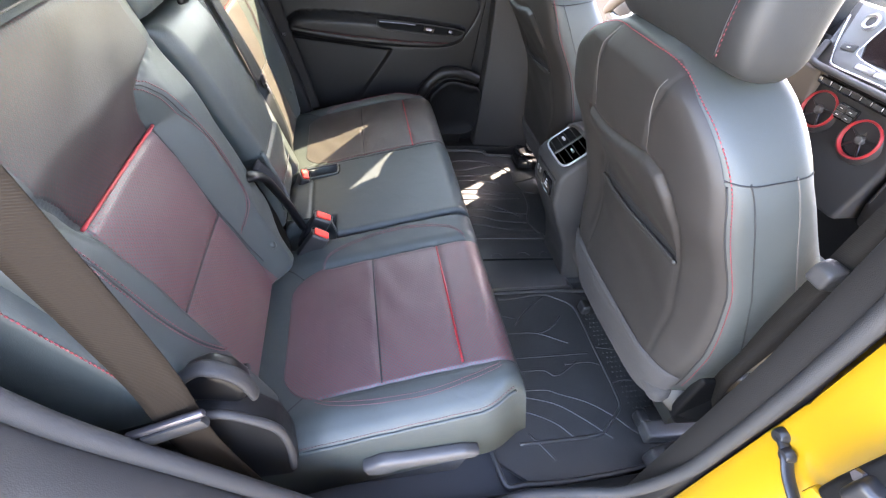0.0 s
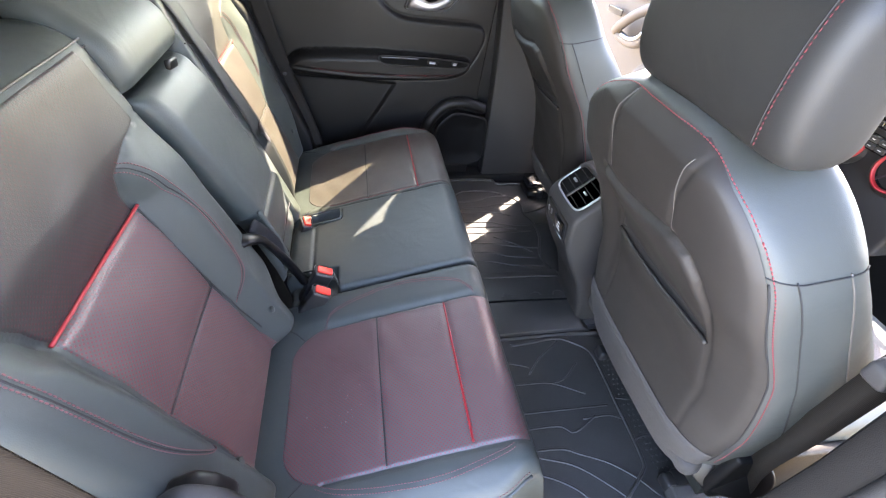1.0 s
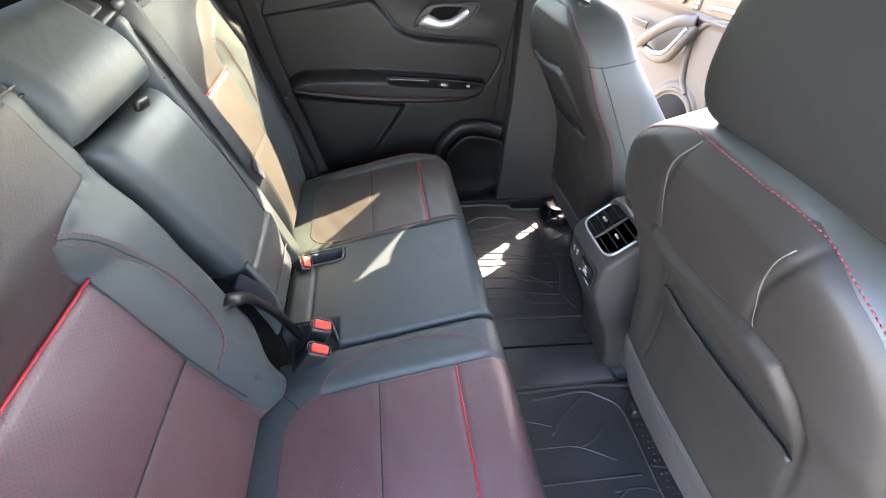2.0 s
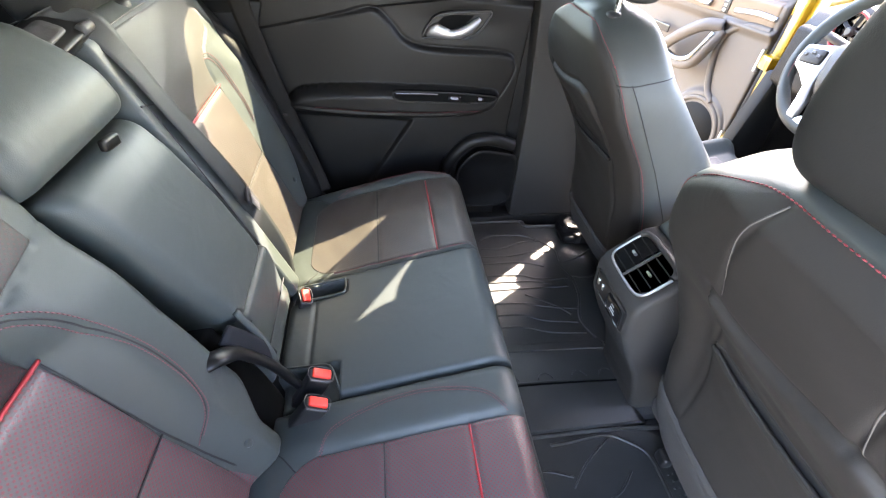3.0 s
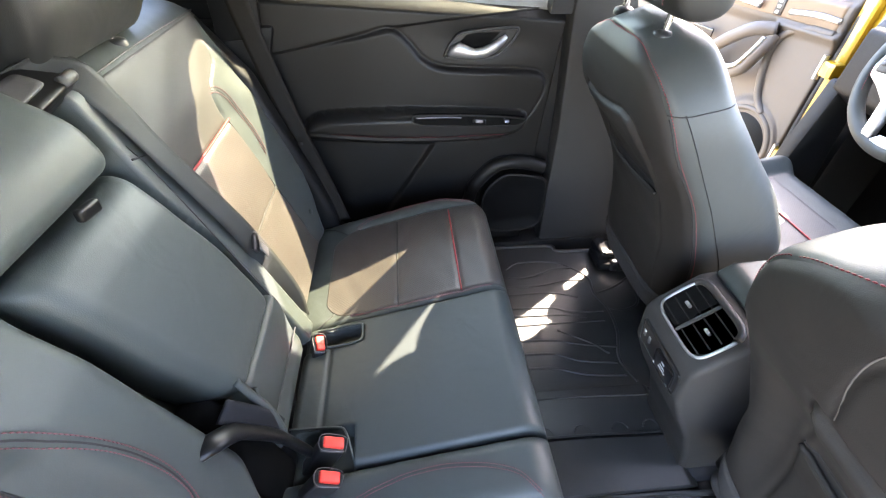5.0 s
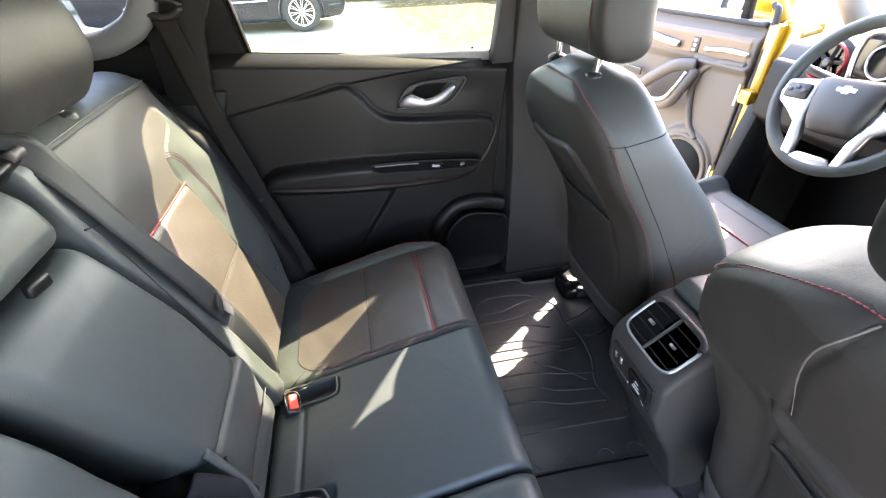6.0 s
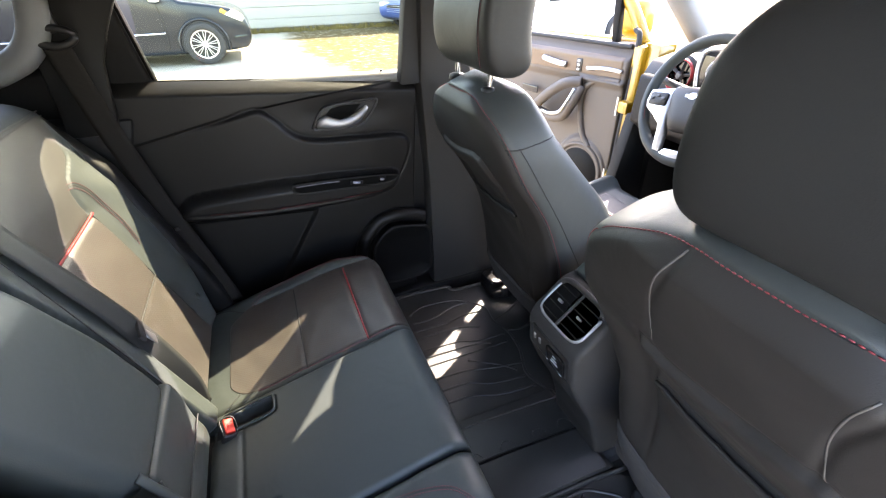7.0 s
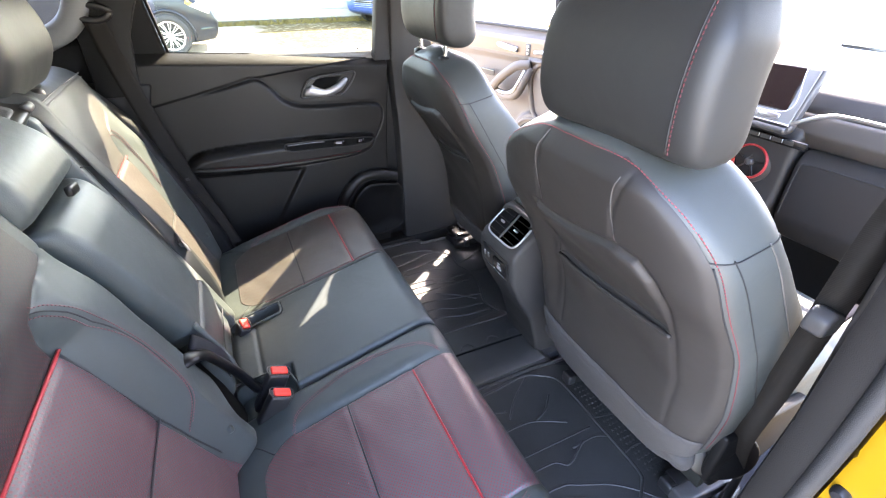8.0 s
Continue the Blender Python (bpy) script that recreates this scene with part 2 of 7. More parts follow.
def spline(points, step=0.006):
    """A smooth line through the points, in even steps."""
    p = np.array(points, float)
    if len(p) == 2:
        out = p
    else:
        q = np.vstack([2 * p[0] - p[1], p, 2 * p[-1] - p[-2]])
        u = np.linspace(0, 1, 24, endpoint=False)[:, None]
        out = []
        for i in range(1, len(q) - 2):
            a, b, c, d = q[i - 1 : i + 3]
            out.append(0.5 * (2 * b + (c - a) * u + (2 * a - 5 * b + 4 * c - d) * u**2 + (3 * b - a - 3 * c + d) * u**3))
        out = np.vstack(out + [p[-1:]])
    far = np.r_[0, np.cumsum(np.linalg.norm(np.diff(out, axis=0), axis=1))]
    t = np.linspace(0, far[-1], max(2, int(far[-1] / step) + 1))
    return np.stack([np.interp(t, far, out[:, k]) for k in range(out.shape[1])], 1)


def tube_mesh(points, r, seg=8, flat=1.0, up=(0, 0, 1)):
    p = np.array(points, float)
    d = np.gradient(p, axis=0)
    d /= np.linalg.norm(d, axis=1)[:, None] + 1e-12
    verts, faces = [], []
    side = np.cross(d[0], up)
    if np.linalg.norm(side) < 1e-3:
        side = np.cross(d[0], (1, 0, 0))
    for i in range(len(p)):
        side = side - d[i] * (side @ d[i])
        side /= np.linalg.norm(side) + 1e-12
        top = np.cross(side, d[i])
        for k in range(seg):
            a = 2 * np.pi * k / seg
            verts.append(p[i] + r * (np.cos(a) * side + flat * np.sin(a) * top))
    n = len(p)
    for i in range(n - 1):
        for k in range(seg):
            j = (k + 1) % seg
            faces.append((i * seg + k, i * seg + j, (i + 1) * seg + j, (i + 1) * seg + k))
    faces.append(tuple(range(seg))[::-1])
    faces.append(tuple((n - 1) * seg + k for k in range(seg)))
    return verts, faces


def tube(name, points, r, mat, parent=None, m=None, seg=8, flat=1.0, up=(0, 0, 1), label="", step=0.006):
    return solid(name, *tube_mesh(spline(points, step), r, seg, flat, up), mat, parent, m, True, label)


def stitch_line(name, points, mat, parent, m, gap=0.0058, size=0.0038, r=0.0006, normals=None):
    """A row of short thread stitches along a line."""
    p = spline(points, gap)
    verts, faces = [], []
    for a, b in zip(p[:-1], p[1:]):
        d = b - a
        ln = np.linalg.norm(d)
        if ln < 1e-6:
            continue
        d = d / ln
        s = np.cross(d, (0, 0, 1.0))
        if np.linalg.norm(s) < 0.2:
            s = np.cross(d, (1.0, 0, 0))
        s = s / np.linalg.norm(s)
        t = np.cross(s, d)
        c0, c1, o = a, a + d * size, len(verts)
        for c, w in ((c0, 0.5), ((c0 + c1) / 2, 1.0), (c1, 0.5)):
            for k in range(4):
                ang = np.pi / 4 + np.pi / 2 * k
                verts.append(c + r * w * 1.3 * (np.cos(ang) * s + np.sin(ang) * t))
        for q in (0, 4):
            for k in range(4):
                j = (k + 1) % 4
                faces.append((o + q + k, o + q + j, o + q + 4 + j, o + q + 4 + k))
        faces.append((o, o + 3, o + 2, o + 1)), faces.append((o + 8, o + 9, o + 10, o + 11))
    return solid(name, verts, faces, mat, parent, m, True)


def spread(n, ease=0.6):
    """n values from -1 to 1, closer together at the ends."""
    u = np.linspace(-1, 1, n)
    return (1 - ease) * u + ease * np.sin(np.pi / 2 * u)


def round_off(d, r):
    """How far a rounded edge of radius r has dropped at the distance d from it."""
    e = np.clip(1 - d / r, 0, 1)
    return r * (1 - np.sqrt(np.clip(1 - e**2, 0, 1)))


def bell(x, w):
    return np.exp(-((x / w) ** 2))


def ease(x, lo, hi):
    t = np.clip((x - lo) / (hi - lo), 0, 1)
    return t * t * (3 - 2 * t)


def pad(name, m, left, right, b0, b1, f, depth, mat, parent=None, na=90, nb=90, r=0.03, rb=(None, None), label=""):
    """A padded block: its face is c = f(a, b) over left(b) < a < right(b), b0 < b < b1, with rolled edges, closed behind at c = -depth."""
    s, v = spread(na), spread(nb)
    b = (b0 + b1) / 2 + (b1 - b0) / 2 * v
    lo, hi = left(b), right(b)
    A = ((lo + hi) / 2)[None] + ((hi - lo) / 2)[None] * s[:, None]
    B = np.repeat(b[None], na, 0)
    r0, r1 = (rb[0] or r), (rb[1] or r)
    C = f(A, B) - round_off(np.minimum(A - lo[None], hi[None] - A), r) - round_off(B - b0, r0) - round_off(b1 - B, r1)
    C = np.maximum(C, -depth)
    verts = np.stack([A, B, C], -1).reshape(-1, 3)
    idx = np.arange(na * nb).reshape(na, nb)
    q = np.stack([idx[:-1, :-1], idx[1:, :-1], idx[1:, 1:], idx[:-1, 1:]], -1).reshape(-1, 4)
    ring = np.r_[idx[:, 0], idx[-1, 1:], idx[-2::-1, -1], idx[0, -2:0:-1]]
    low = verts[ring].copy()
    low[:, 2] = -depth
    o = len(verts)
    verts = np.vstack([verts, low])
    k = len(ring)
    faces = [tuple(x) for x in q.tolist()]
    faces += [(int(ring[(i + 1) % k]), int(ring[i]), o + i, o + (i + 1) % k) for i in range(k)]
    faces.append(tuple(range(o + k - 1, o - 1, -1)))
    return solid(name, verts, faces, mat, parent, m, True, label)


def patch(name, m, left, right, b0, b1, f, mat, parent=None, na=60, nb=60, lift=0.0015, r=0.004, label=""):
    """A thin panel sewn on the face c = f(a, b), its rim tucked under."""
    s, v = spread(na, 0.7), spread(nb, 0.7)
    b = (b0 + b1) / 2 + (b1 - b0) / 2 * v
    lo, hi = left(b), right(b)
    A = ((lo + hi) / 2)[None] + ((hi - lo) / 2)[None] * s[:, None]
    B = np.repeat(b[None], na, 0)
    edge = np.minimum(np.minimum(A - lo[None], hi[None] - A), np.minimum(B - b0, b1 - B))
    C = f(A, B) + lift - 1.6 * lift * np.clip(1 - edge / r, 0, 1) ** 2
    verts = np.stack([A, B, C], -1).reshape(-1, 3)
    idx = np.arange(na * nb).reshape(na, nb)
    q = np.stack([idx[:-1, :-1], idx[1:, :-1], idx[1:, 1:], idx[:-1, 1:]], -1).reshape(-1, 4)
    return solid(name, verts, q.tolist(), mat, parent, m, True, label)


def axes(origin, a, b):
    """The pose whose local x runs along a and local y along b."""
    a, b = Vector(a).normalized(), Vector(b).normalized()
    c = a.cross(b).normalized()
    b = c.cross(a)
    m = Matrix((a, b, c)).transposed().to_4x4()
    m.translation = Vector(origin)
    return m


def depth_in(a, b, outline):
    """How far points lie inside a closed outline; negative outside."""
    p = np.array(outline, float)
    q = np.roll(p, -1, 0)
    a, b = np.broadcast_arrays(np.asarray(a, float), np.asarray(b, float))
    far = np.full(a.shape, 9.0)
    odd = np.zeros(a.shape, bool)
    for (x0, y0), (x1, y1) in zip(p, q):
        dx, dy = x1 - x0, y1 - y0
        t = np.clip(((a - x0) * dx + (b - y0) * dy) / (dx * dx + dy * dy + 1e-12), 0, 1)
        far = np.minimum(far, np.hypot(a - x0 - t * dx, b - y0 - t * dy))
        if y0 != y1:
            odd ^= ((y0 > b) != (y1 > b)) & (a < x0 + (b - y0) / (y1 - y0) * dx)
    return np.where(odd, far, -far)


def const(v):
    return lambda b: np.full_like(np.asarray(b, float), v)


def on(f, line, lift=0.0):
    """Points of a line in a and b, laid on the face f."""
    p = np.array(line, float)
    return np.c_[p, f(p[:, 0], p[:, 1]) + lift]


# ---- ground and surroundings ----
GROUND_Z = -0.40
LOT = material("concrete_lot", (0.31, 0.285, 0.235), 0.95, grain=0.6, scale=60, vary=0.12, vary_scale=0.4, spec=0.05)


def worn_to_dirt(m, dirt):
    """Lets the lot break up into dry dirt towards its far corner, along a ragged line."""
    n, l = m.node_tree.nodes, m.node_tree.links
    b = n["Principled BSDF"]
    co = next(x for x in n if x.type == "TEX_COORD")
    xyz, ragged, fine = n.new("ShaderNodeSeparateXYZ"), n.new("ShaderNodeTexNoise"), n.new("ShaderNodeTexNoise")
    ragged.inputs["Scale"].default_value, ragged.inputs["Detail"].default_value = 0.8, 8
    fine.inputs["Scale"].default_value, fine.inputs["Detail"].default_value = 7.0, 8
    for node in (xyz, ragged, fine):
        l.new(co.outputs["Object"], node.inputs[0])
    lean, spread_by, total = n.new("ShaderNodeMath"), n.new("ShaderNodeMath"), n.new("ShaderNodeMath")
    lean.operation = spread_by.operation = "MULTIPLY_ADD"
    lean.inputs[1].default_value = -0.03
    l.new(xyz.outputs["Y"], lean.inputs[0]), l.new(xyz.outputs["X"], lean.inputs[2])
    spread_by.inputs[1].default_value = 2.4
    l.new(ragged.outputs["Fac"], spread_by.inputs[0]), l.new(lean.outputs[0], spread_by.inputs[2])
    edge = n.new("ShaderNodeMapRange")
    edge.inputs["From Min"].default_value, edge.inputs["From Max"].default_value = 1.45, 2.2
    l.new(spread_by.outputs[0], edge.inputs["Value"])
    total.operation = "MULTIPLY"
    grit = n.new("ShaderNodeMapRange")
    grit.inputs["From Min"].default_value, grit.inputs["From Max"].default_value = 0.22, 0.46
    l.new(fine.outputs["Fac"], grit.inputs["Value"]), l.new(grit.outputs["Result"], total.inputs[1])
    # a sandy strip across the lot as well
    near, sandy = n.new("ShaderNodeMapRange"), n.new("ShaderNodeMath")
    near.inputs["From Min"].default_value, near.inputs["From Max"].default_value = 8.9, 7.9
    near.inputs["To Max"].default_value = 0.70
    l.new(xyz.outputs["Y"], near.inputs["Value"])
    strip, band = n.new("ShaderNodeMapRange"), n.new("ShaderNodeMath")
    strip.inputs["From Min"].default_value, strip.inputs["From Max"].default_value = 6.4, 7.4
    l.new(xyz.outputs["Y"], strip.inputs["Value"])
    band.operation = "MULTIPLY"
    l.new(near.outputs["Result"], band.inputs[0]), l.new(strip.outputs["Result"], band.inputs[1])
    sandy.operation = "MAXIMUM"
    l.new(band.outputs[0], sandy.inputs[0]), l.new(edge.outputs["Result"], sandy.inputs[1])
    l.new(sandy.outputs[0], total.inputs[0])
    mix = n.new("ShaderNodeMix")
    mix.data_type = "RGBA"
    mix.inputs["B"].default_value = (*dirt, 1)
    l.new(b.inputs["Base Color"].links[0].from_socket, mix.inputs["A"])
    l.new(total.outputs[0], mix.inputs["Factor"]), l.new(mix.outputs["Result"], b.inputs["Base Color"])


worn_to_dirt(LOT, (0.082, 0.064, 0.030))
solid("ground", [(-300, -300, GROUND_Z), (300, -300, GROUND_Z), (300, 300, GROUND_Z), (-300, 300, GROUND_Z)], [(0, 1, 2, 3)], LOT)
tagged(bpy.data.objects["ground"], "pale sunlit concrete of a parking lot", "ground", kind="structure")

# ---- body shell ----
shell = thing("car_body", "yellow crossover car body with black interior trim, doors open", "car body", kind="structure")


def slab(name, x0, x1, y0, y1, z0, z1, mat, bevel=0.006, label=""):
    return part(name, box(x1 - x0, y1 - y0, z1 - z0, bevel, 2, Matrix.Translation(((x0 + x1) / 2, (y0 + y1) / 2, (z0 + z1) / 2))), mat, shell, label)


def ribbon(name, points, width, across, mat, parent=None, thick=0.0016, label="", step=0.012):
    """A strap of the given width along a line; across: its width's direction, one or one for each point."""
    p = spline(points, step)
    w = np.array(across, float)
    if w.ndim == 2:
        t = np.linspace(0, 1, len(w))
        w = np.stack([np.interp(np.linspace(0, 1, len(p)), t, w[:, k]) for k in range(3)], 1)
    else:
        w = np.repeat(w[None], len(p), 0)
    w /= np.linalg.norm(w, axis=1)[:, None]
    d = np.gradient(p, axis=0)
    n = np.cross(d, w)
    n /= np.linalg.norm(n, axis=1)[:, None] + 1e-12
    verts, faces = [], []
    for i in range(len(p)):
        for u, v in ((-0.5, 1), (-0.3, 1.4), (0.3, 1.4), (0.5, 1), (0.5, -1), (-0.5, -1)):
            verts.append(p[i] + w[i] * width * u + n[i] * thick / 2 * v)
    for i in range(len(p) - 1):
        for k in range(6):
            j = (k + 1) % 6
            faces.append((i * 6 + k, i * 6 + j, i * 6 + 6 + j, i * 6 + 6 + k))
    faces.append((5, 4, 3, 2, 1, 0))
    faces.append(tuple(len(verts) - 6 + k for k in range(6)))
    return solid(name, verts, faces, mat, parent, None, True, label)


def loft(name, rings, mat, parent=None, m=None, label=""):
    """A closed skin over rings of equal count."""
    rings = np.array(rings, float)
    k, n = rings.shape[:2]
    verts = rings.reshape(-1, 3)
    faces = []
    for i in range(k - 1):
        for j in range(n):
            q = (j + 1) % n
            faces.append((i * n + j, i * n + q, (i + 1) * n + q, (i + 1) * n + j))
    faces.append(tuple(range(n))[::-1])
    faces.append(tuple((k - 1) * n + j for j in range(n)))
    return solid(name, verts, faces, mat, parent, m, True, label)


def oval(hx, hy, n=40, p=4.0, cx=0.0, cy=0.0):
    """A rounded rectangle, half hx by hy, of n points."""
    t = np.linspace(0, 2 * np.pi, n, endpoint=False)
    c, s = np.cos(t), np.sin(t)
    return np.stack([cx + hx * np.sign(c) * np.abs(c) ** (2 / p), cy + hy * np.sign(s) * np.abs(s) ** (2 / p)], 1)


def cushion_block(name, m, hx, hy, hz, mat, parent, p=4.0, q=3.2, n=56, k=28, shape=None, label=""):
    """A soft block, rounded all round; shape may bend its points."""
    rings = []
    for v in np.sin(np.linspace(-1, 1, k) * np.pi / 2):
        sc = max(0.02, (1 - abs(v) ** q) ** (1 / q))
        o = oval(hx, hz, n, p) * np.array([1 - (1 - sc) * 0.32 if sc > 0.3 else sc * 2.6, sc])
        rings.append(np.c_[o[:, 0], np.full(n, hy * v), o[:, 1]])
    rings = np.array(rings)
    if shape:
        rings = shape(rings)
    return loft(name, rings, mat, parent, m, label)


# ---- rear seats ----
SLOPE, RECLINE = radians(14), radians(18.5)
FWD = Vector((math.cos(SLOPE), 0, math.sin(SLOPE)))
UPB = Vector((-math.sin(RECLINE), 0, math.cos(RECLINE)))


def cushion_frame(yc):
    return axes((0, yc, 0.352), (0, -1, 0), FWD)


def back_frame(yc):
    return axes((-0.335, yc, 0.30), (0, 1, 0), UPB)


def side_cushion(seat, yc, inner, outer, out, hide):
    """An outer seat cushion, from inner to outer edge; out is the sign of local x on the door's side."""
    m = cushion_frame(yc)

    def f(a, b):
        o = a * out
        bol = 0.010 * ease(o, 0.150, 0.190) - 0.012 * ease(o, 0.195, outer) + 0.012 * ease(-o, 0.14, 0.18)
        c = bol * ease(b, -0.37, -0.25) - (0.0020 * bell(b + 0.148, 0.005) + 0.003 * bell(b, 0.006)) * ease(0.166 - np.abs(o), 0.0, 0.008)
        c = c + 0.005 * np.cos(np.clip(b + 0.07, -0.18, 0.18) * 9) * bell(o, 0.2)
        c = c - 0.004 * bell(o - 0.163, 0.005) * (b > -0.26) - 0.004 * bell(o + 0.155, 0.005) * (b > -0.26)
        # the worn, slightly creased leather
        c = c + 0.0012 * np.sin(o * 47 + 3 * np.sin(b * 23)) * np.sin(b * 39 + 1.0)
        if out < 0:
            c = c - 0.022 * ease(o, 0.10, outer) * ease(b, -0.04, 0.098)
        return c - round_off(0.099 - b, 0.042)

    def far(b):
        if out > 0:
            return outer - 0.030 * ease(b, 0.0, 0.098) ** 1.5
        return outer - 0.090 * (1 - np.sqrt(np.clip(1 - np.clip((b + 0.085) / 0.190, 0, 1) ** 2, 0, 1)))

    lo, hi = (const(-inner), far) if out > 0 else (lambda b: -far(b), const(inner))
    pad("cushion", m, lo, hi, -0.40, 0.098, f, 0.195 if out > 0 else 0.155, LEATHER, seat, 130, 130, 0.024, (0.02, 0.003))

    def rim(b, w):
        return w - 0.075 * (1 - np.sqrt(np.clip(1 - np.clip((-0.255 - b) / 0.077, 0, 1) ** 2, 0, 1)))

    il, ir = (0.154, 0.163) if out > 0 else (0.163, 0.154)
    patch("insert", m, lambda b: -np.minimum(rim(b, il), far(b) - 0.012 if out < 0 else 1.0), lambda b: rim(b, ir), -0.331, 0.094, f, hide, seat, 90, 120, label="perforated red-tinged black leather insert")
    tube("cross_seam", on(f, [(-0.15, -0.148), (0, -0.148), (0.158, -0.148)], 0.0024), 0.0015, SEAMDARK, seat, m)
    tube("red_piping", on(f, [(-0.152, 0.0), (0, 0), (0.152, 0.0)], 0.0025), 0.0021, RED, seat, m)
    s = out
    outer_line = [(s * 0.160, -0.268), (s * 0.176, -0.235), (s * 0.187, -0.184), (s * 0.195, -0.10), (s * 0.192, -0.03), (s * 0.176, 0.048), (s * 0.168, 0.066)]
    for k in (0.0, 0.008):
        stitch_line("stitching", on(f, spline([(x + s * k, y) for x, y in outer_line]), 0.0012), DUSTY, seat, m, 0.0050, 0.0038, 0.0007)
    if out > 0:
        inner_line = [(-0.158, -0.262), (-0.195, -0.235), (-0.222, -0.15), (-0.226, -0.06), (-0.205, 0.03), (-0.165, 0.07)]
    else:
        inner_line = [(0.158, -0.262), (0.165, -0.15), (0.168, 0.0), (0.164, 0.07)]
    for k in (0.0, 0.006):
        stitch_line("stitching", on(f, spline([(x + s * k, y) for x, y in inner_line]), 0.0012), DUSTY, seat, m, 0.0050, 0.0038, 0.0007)
    # rear corner seam from the insert to the crease
    tube("seam", on(f, spline([(-s * 0.135, -0.305), (-s * 0.17, -0.34), (-s * 0.185, -0.385)]), -0.0003), 0.0014, SEAMDARK, seat, m)
    tube("seam", on(f, spline([(s * 0.15, -0.29), (s * 0.19, -0.34), (s * 0.205, -0.385)]), -0.0003), 0.0014, SEAMDARK, seat, m)
    side = np.linspace(-0.30, 0.078, 40)
    for name, off, drop in (("stitching", 0.006, -0.0070), ("piping", 0.002, -0.0140)):
        line = np.c_[s * (far(side) - off), side, f(s * (far(side) - off), side) + drop]
        if name == "stitching":
            stitch_line(name, line, DUSTY, seat, m)
        else:
            tube(name, line, 0.0034, LEATHER, seat, m)
    # a few pale scuffs left by use
    rng = np.random.default_rng(7 if out > 0 else 8)
    for k in range(16 if out > 0 else 0):
        x, y = rng.normal(0.045, 0.03), rng.normal(-0.215, 0.03)
        w = rng.uniform(0.0008, 0.0022)
        part("scuff", box(w, w * rng.uniform(0.6, 2.0), 0.0003, 0, 1, pose(x, y, float(f(np.array(x), np.array(y))) + 0.0017, 0, 0, rng.uniform(0, 180))), PALEDUST, seat, m=m)


def side_back(seat, yc, inner, outer, out, inner_cut, hide):
    """A backrest section; out is the sign of local x on the door's side."""
    m = back_frame(yc)

    def rim(b, q):
        # the seam between the middle panels and the side bolster on side q
        if inner_cut and q * out < 0:
            # inner side of the passenger's section: drawn in, then out to the edge under the head restraint
            return np.interp(b, (0.0, 0.386, 0.42, 0.448, 0.466, 0.480, 0.64), (0.118, 0.118, 0.105, 0.105, 0.150, 0.236, 0.27))
        if inner_cut:
            # its door side: the bolster's rounded upper end
            return np.interp(b, (0.0, 0.30, 0.386, 0.43, 0.455, 0.470, 0.480, 0.64), (0.118, 0.118, 0.124, 0.146, 0.166, 0.192, 0.240, 0.27))
        # the driver-side section: full-width top towards the middle, a softer bolster towards the door
        return np.interp(b, (0.0, 0.386, 0.42, 0.445, 0.468, 0.490, 0.64), (0.094, 0.094, 0.087, 0.088, 0.110, 0.17, 0.26)) if q * out > 0 else np.interp(b, (0.0, 0.386, 0.43), (0.118, 0.118, 0.30))

    def f(a, b):
        o = np.abs(a)
        s = np.where(a > 0, rim(b, 1), rim(b, -1))
        soft = (a * out > 0) & (inner_cut == 0)
        high = np.where(soft, 0.024, 0.046 if inner_cut else 0.012)
        low = ease(o - s, -0.004, np.where(soft, 0.115, 0.045))
        top = ease(b, 0.384, 0.475)
        c = -0.027 + high * low * (1 - top) + np.where(inner_cut > 0, 0.034, 0.014) * top
        c = c - 0.0022 * bell(b - 0.207, 0.005) * (o < s) - 0.0055 * bell(o - s, 0.006) * ease(b, 0.385, 0.40) * ease(-b, -0.500, -0.480)
        c = c - 0.004 * bell(b - 0.386, 0.007) * (o < s) + 0.004 * np.sin(np.clip(b / 0.2, 0, 2) * np.pi) ** 2 * (o < s)
        c = c + 0.0012 * np.sin(a * 41 + 2 * np.sin(b * 19)) * np.sin(b * 31)
        return c - 0.05 * ease(b, 0.555, 0.64) ** 1.5

    def wide(b):
        return inner - inner_cut * ease(-b, -0.15, -0.05)

    def far(b):
        return outer - 0.02 * ease(b, 0.45, 0.6) - 0.03 * ease(-b, -0.1, 0.0) - (0.0 if inner_cut else 0.045) * ease(-b, -0.20, -0.05)

    lo, hi = (lambda b: -wide(b), far) if out > 0 else (lambda b: -far(b), wide)
    pad("backrest", m, lo, hi, -0.01, 0.625, f, 0.12, LEATHER, seat, 140, 150, 0.022, (0.02, 0.03))
    wl, wr = (0.118, 0.118) if inner_cut else (0.118, 0.094)
    patch("back_insert", m, lambda b: -wl - 0.012 * ease(-b, -0.1, 0), lambda b: wr + 0.012 * ease(-b, -0.1, 0), 0.0, 0.386, f, hide, seat, 80, 110, label="perforated red-tinged black leather insert")
    tube("insert_seam", on(f, spline([(wr + 0.001, 0.384), (wr + 0.003, 0.2), (wr + 0.010, 0.06)]), 0.0), 0.0016, SEAMDARK, seat, m)
    patch("upper_panel", m, lambda b: -np.minimum(rim(b, -1) - 0.007, 0.165), lambda b: np.minimum(rim(b, 1) - 0.004, 0.20), 0.386, 0.575, f, UPPER if inner_cut else PLAINPANEL, seat, 110, 90, lift=0.0010, label="perforated black leather upper panel")
    tube("cross_seam", on(f, [(-0.116, 0.207), (0, 0.207), (wr, 0.207)], 0.0026), 0.0015, SEAMDARK, seat, m)
    tube("red_piping", on(f, [(-0.122, 0.388), (0, 0.386), (wr + 0.002, 0.388)], 0.003), 0.0024, RED, seat, m)
